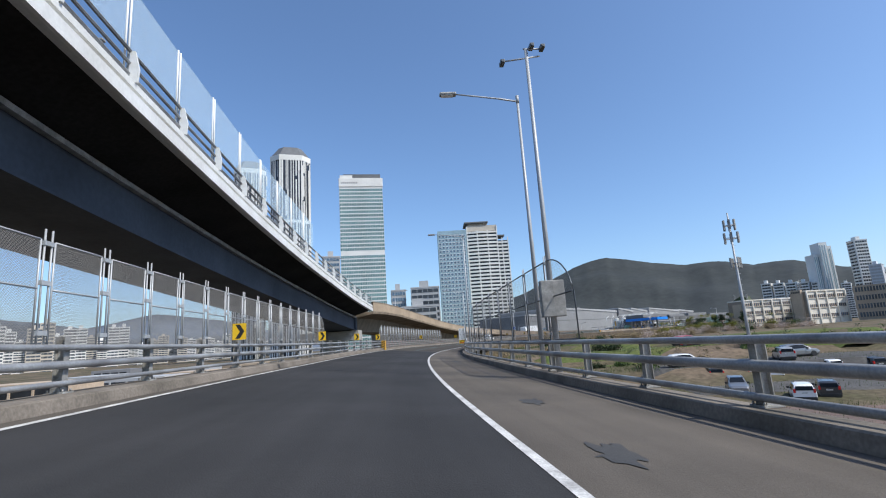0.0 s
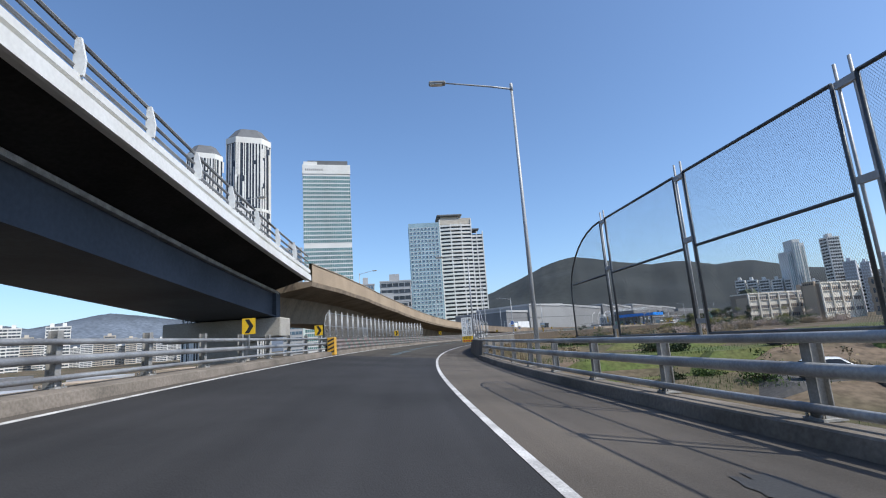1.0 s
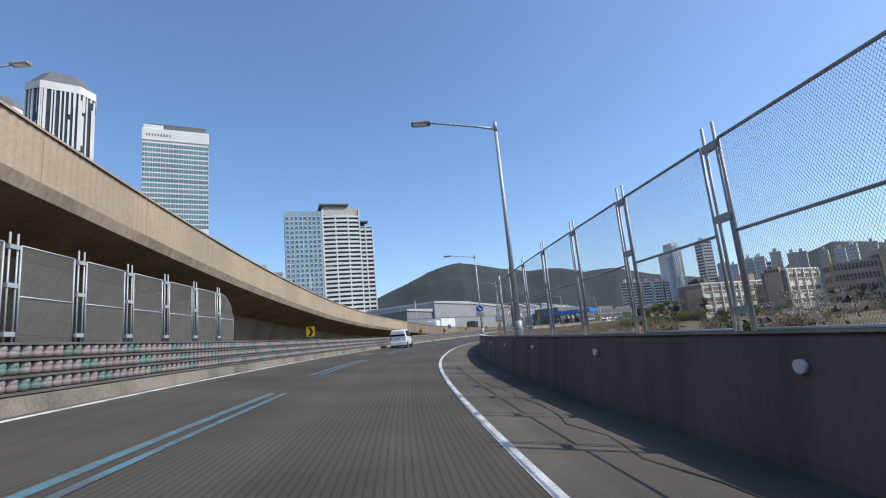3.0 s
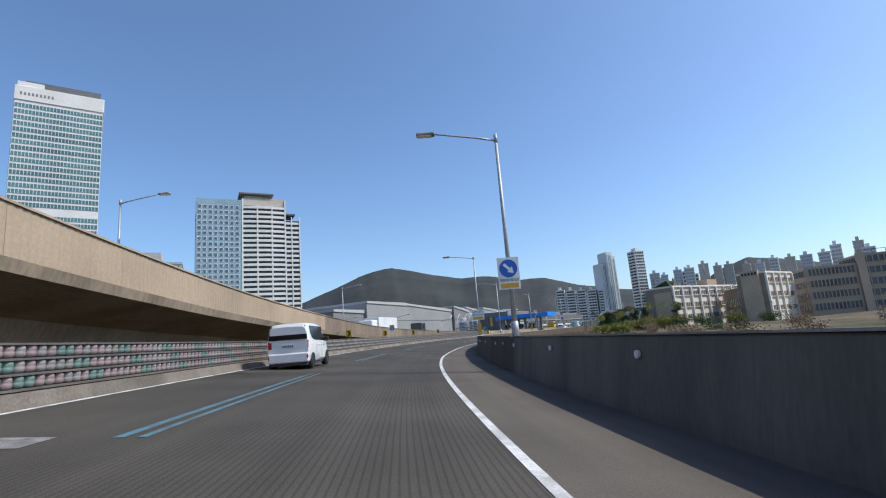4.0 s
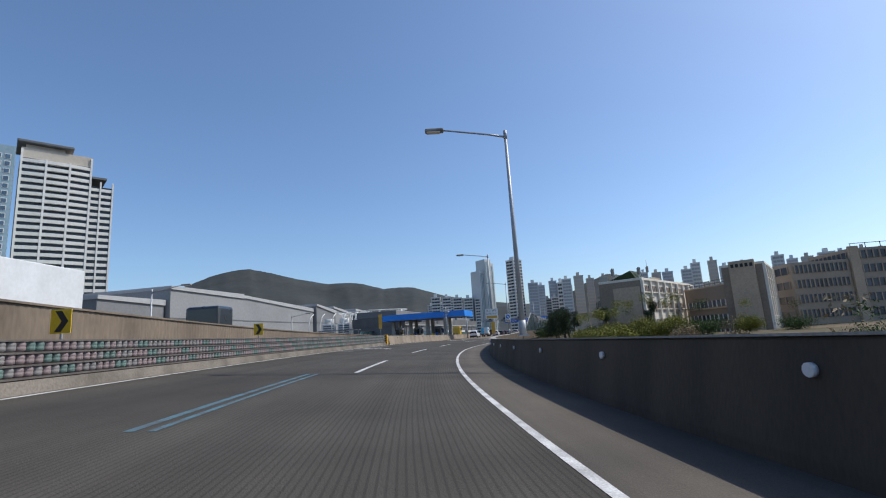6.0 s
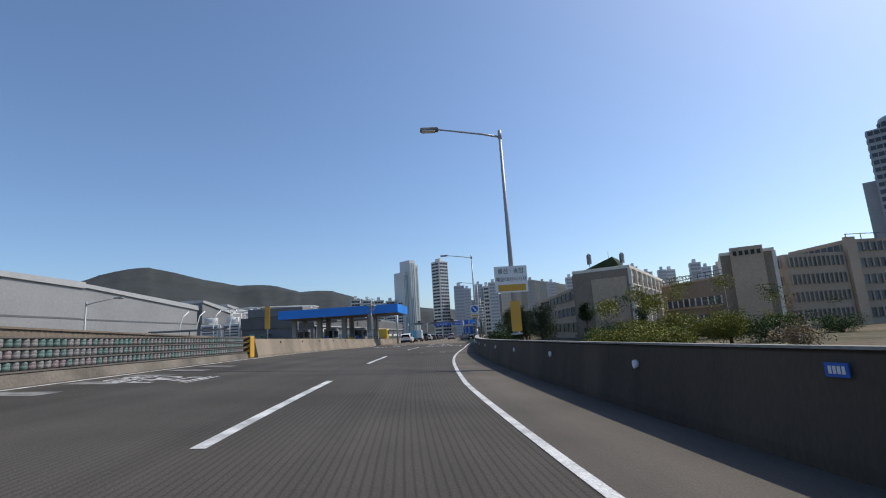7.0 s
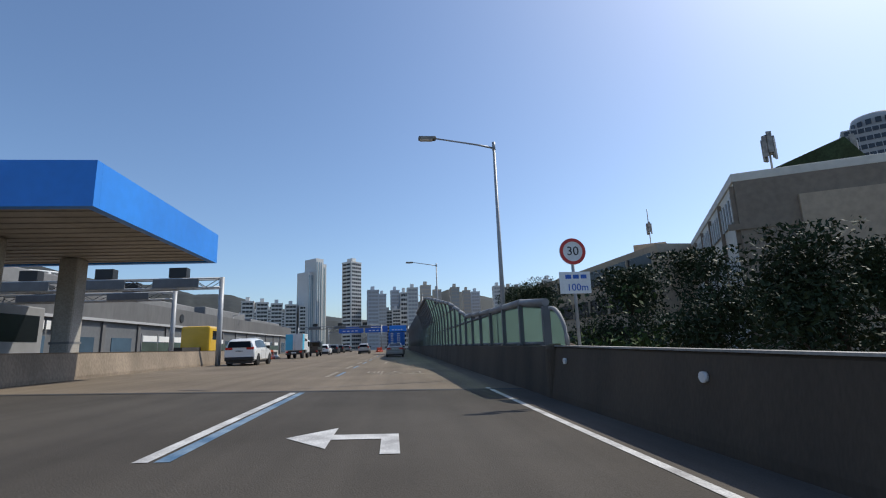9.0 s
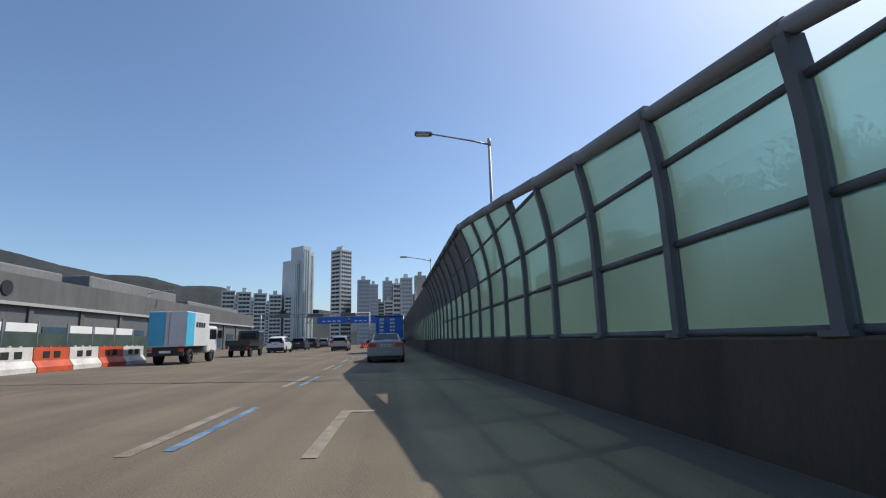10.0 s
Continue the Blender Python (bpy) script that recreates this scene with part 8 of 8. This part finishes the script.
def scatter(name, label, n, place, leaf, hmin, hmax, seed):
    rng = random.Random(seed)
    vs, fs = [], []
    for _ in range(n):
        x, y, z = place(rng)
        a = rng.uniform(0, math.pi)
        h, w = rng.uniform(hmin, hmax), rng.uniform(0.008, 0.022) * (1 + hmax)
        dx, dy = math.cos(a) * w, math.sin(a) * w
        i = len(vs)
        lx, ly = rng.uniform(-0.3, 0.3) * h, rng.uniform(-0.3, 0.3) * h
        vs += [(x - dx, y - dy, z), (x + dx, y + dy, z), (x + lx, y + ly, z + h)]
        fs.append((i, i + 1, i + 2))
    me = bpy.data.meshes.new(name)
    me.from_pydata(vs, [], fs)
    me.materials.append(leaf)
    return tagged(new(name, me), label, "grass", kind="stuff")


def bank_spot(rng):
    s, u = rng.uniform(15, 110), 6.5 + 50 * rng.random() ** 1.6
    p = at(s, u)
    return p.x, p.y, ground_h(p.x, p.y) - 0.05


def verge_spot(rng):
    s, u = rng.uniform(60, 258), rng.uniform(3.95, 9.0)
    p = at(s, u)
    return p.x, p.y, ground_h(p.x, p.y) - 0.05


def ground_patch(name, label, category, corners, material, n=18, lift=0.07):
    """A surface laid over the ground between four corners."""
    c = [Vector((*p, 0)) for p in corners]
    vs, uvs = [], []
    for j in range(n + 1):
        for i in range(n + 1):
            f, g = i / n, j / n
            p = (c[0] * (1 - f) + c[1] * f) * (1 - g) + (c[3] * (1 - f) + c[2] * f) * g
            vs.append((p.x, p.y, ground_h(p.x, p.y) + (lift if 0 < i < n and 0 < j < n else -0.9)))
            uvs.append((p.x, p.y))
    me = bpy.data.meshes.new(name)
    me.from_pydata(vs, [], [(j * (n + 1) + i, j * (n + 1) + i + 1, (j + 1) * (n + 1) + i + 1, (j + 1) * (n + 1) + i) for j in range(n) for i in range(n)])
    layer = me.uv_layers.new(name="UVMap")
    for lp in me.loops:
        layer.data[lp.index].uv = uvs[lp.vertex_index]
    me.materials.append(material)
    return tagged(new(name, me), label, category, kind="structure")


M["paving"] = mat("red_brown_paving", (0.17, 0.12, 0.1), 0.9, var=0.2, big=0.3, fine=4, second=(0.11, 0.085, 0.075), spec=0.15)
M["lot"] = mat("car_park_asphalt", (0.1, 0.095, 0.09), 0.9, var=0.2, big=0.2, fine=3, second=(0.07, 0.068, 0.066), spec=0.15)
M["lawn"] = mat("lawn", (0.085, 0.11, 0.035), 0.9, var=0.3, big=0.25, fine=2.5, second=(0.12, 0.115, 0.05), bump=0.5, spec=0.1)
M["cherry"] = mat("pale_blossom", (0.5, 0.41, 0.36), 0.8, var=0.25, big=0.6, fine=9, second=(0.3, 0.23, 0.17), bump=0, spec=0.15)
ground_patch("paved_yard", "red-brown paved yard below the bridge", "pavement", [(8, 5), (40, 0), (44, 44), (10, 50)], M["paving"])
ground_patch("car_park", "grey car park on the low ground", "car park", [(24, 50.4), (62, 44.4), (68, 70), (27, 72)], M["lot"])
ground_patch("lawn", "green lawn beyond the car park", "lawn", [(12, 73), (72, 71), (84, 112), (20, 116)], M["lawn"])
for k in range(9):
    bm = bmesh.new()
    x0, y0 = 33 + k * 2.7, 58 - k * 0.3
    q = [(x0, y0), (x0 + 0.12, y0), (x0 + 0.6, y0 + 5), (x0 + 0.48, y0 + 5)]
    bm.faces.new([bm.verts.new((x, y, ground_h(x, y) + 0.1)) for x, y in q])
    tagged(part("bay_line", bm, M["line_faint"]), "white bay line on the car park", "road marking", group="bay lines", kind="structure")
rng = random.Random(15)
for k in range(22):
    f = k / 21
    x, y = 44 + 70 * f + rng.uniform(-2, 2), 118 + 34 * f + rng.uniform(-2, 2)
    tree(x, y, rng.uniform(2.6, 4.4), rng.uniform(1.8, 2.7), M["cherry" if k % 3 else "blossom"], 200 + k, "pale pink blossoming bush on the bank", bush=True, n=1600, size=0.13, group="blossoming bushes")
for k in range(10):
    x, y = 22 + 5.2 * k + rng.uniform(-1.5, 1.5), 73.5 + rng.uniform(-1, 1.5)
    tree(x, y, rng.uniform(1.2, 2.2), rng.uniform(1.2, 1.7), M["leaf" if k % 2 else "leaf_dark"], 240 + k, "clipped green bush between lawn and car park", bush=True, n=1100, size=0.12, group="lawn bushes")


scatter("dry_grass", "dry and green weeds on the waste ground", 34000, bank_spot, M["leaf"], 0.1, 0.5, 2)
scatter("weeds", "dry weeds behind the wall", 16000, verge_spot, M["blossom"], 0.2, 1.3, 3)
# low retaining wall and road on the bank
for name, pts, h, mt, lb in (("bank_wall", [(40, 112), (62, 132), (84, 160), (98, 180)], 2.6, "soffit", "stained retaining wall across the waste ground"),):
    bm = bmesh.new()
    for (x0, y0), (x1, y1) in zip(pts, pts[1:]):
        m, w = stand(x0, y0, x1, y1, -6.5)
        box(bm, 0, w, 0, 0.5, 0, h + 2.5, m)
    tagged(part(name, bm, M[mt]), lb, "wall", kind="structure")
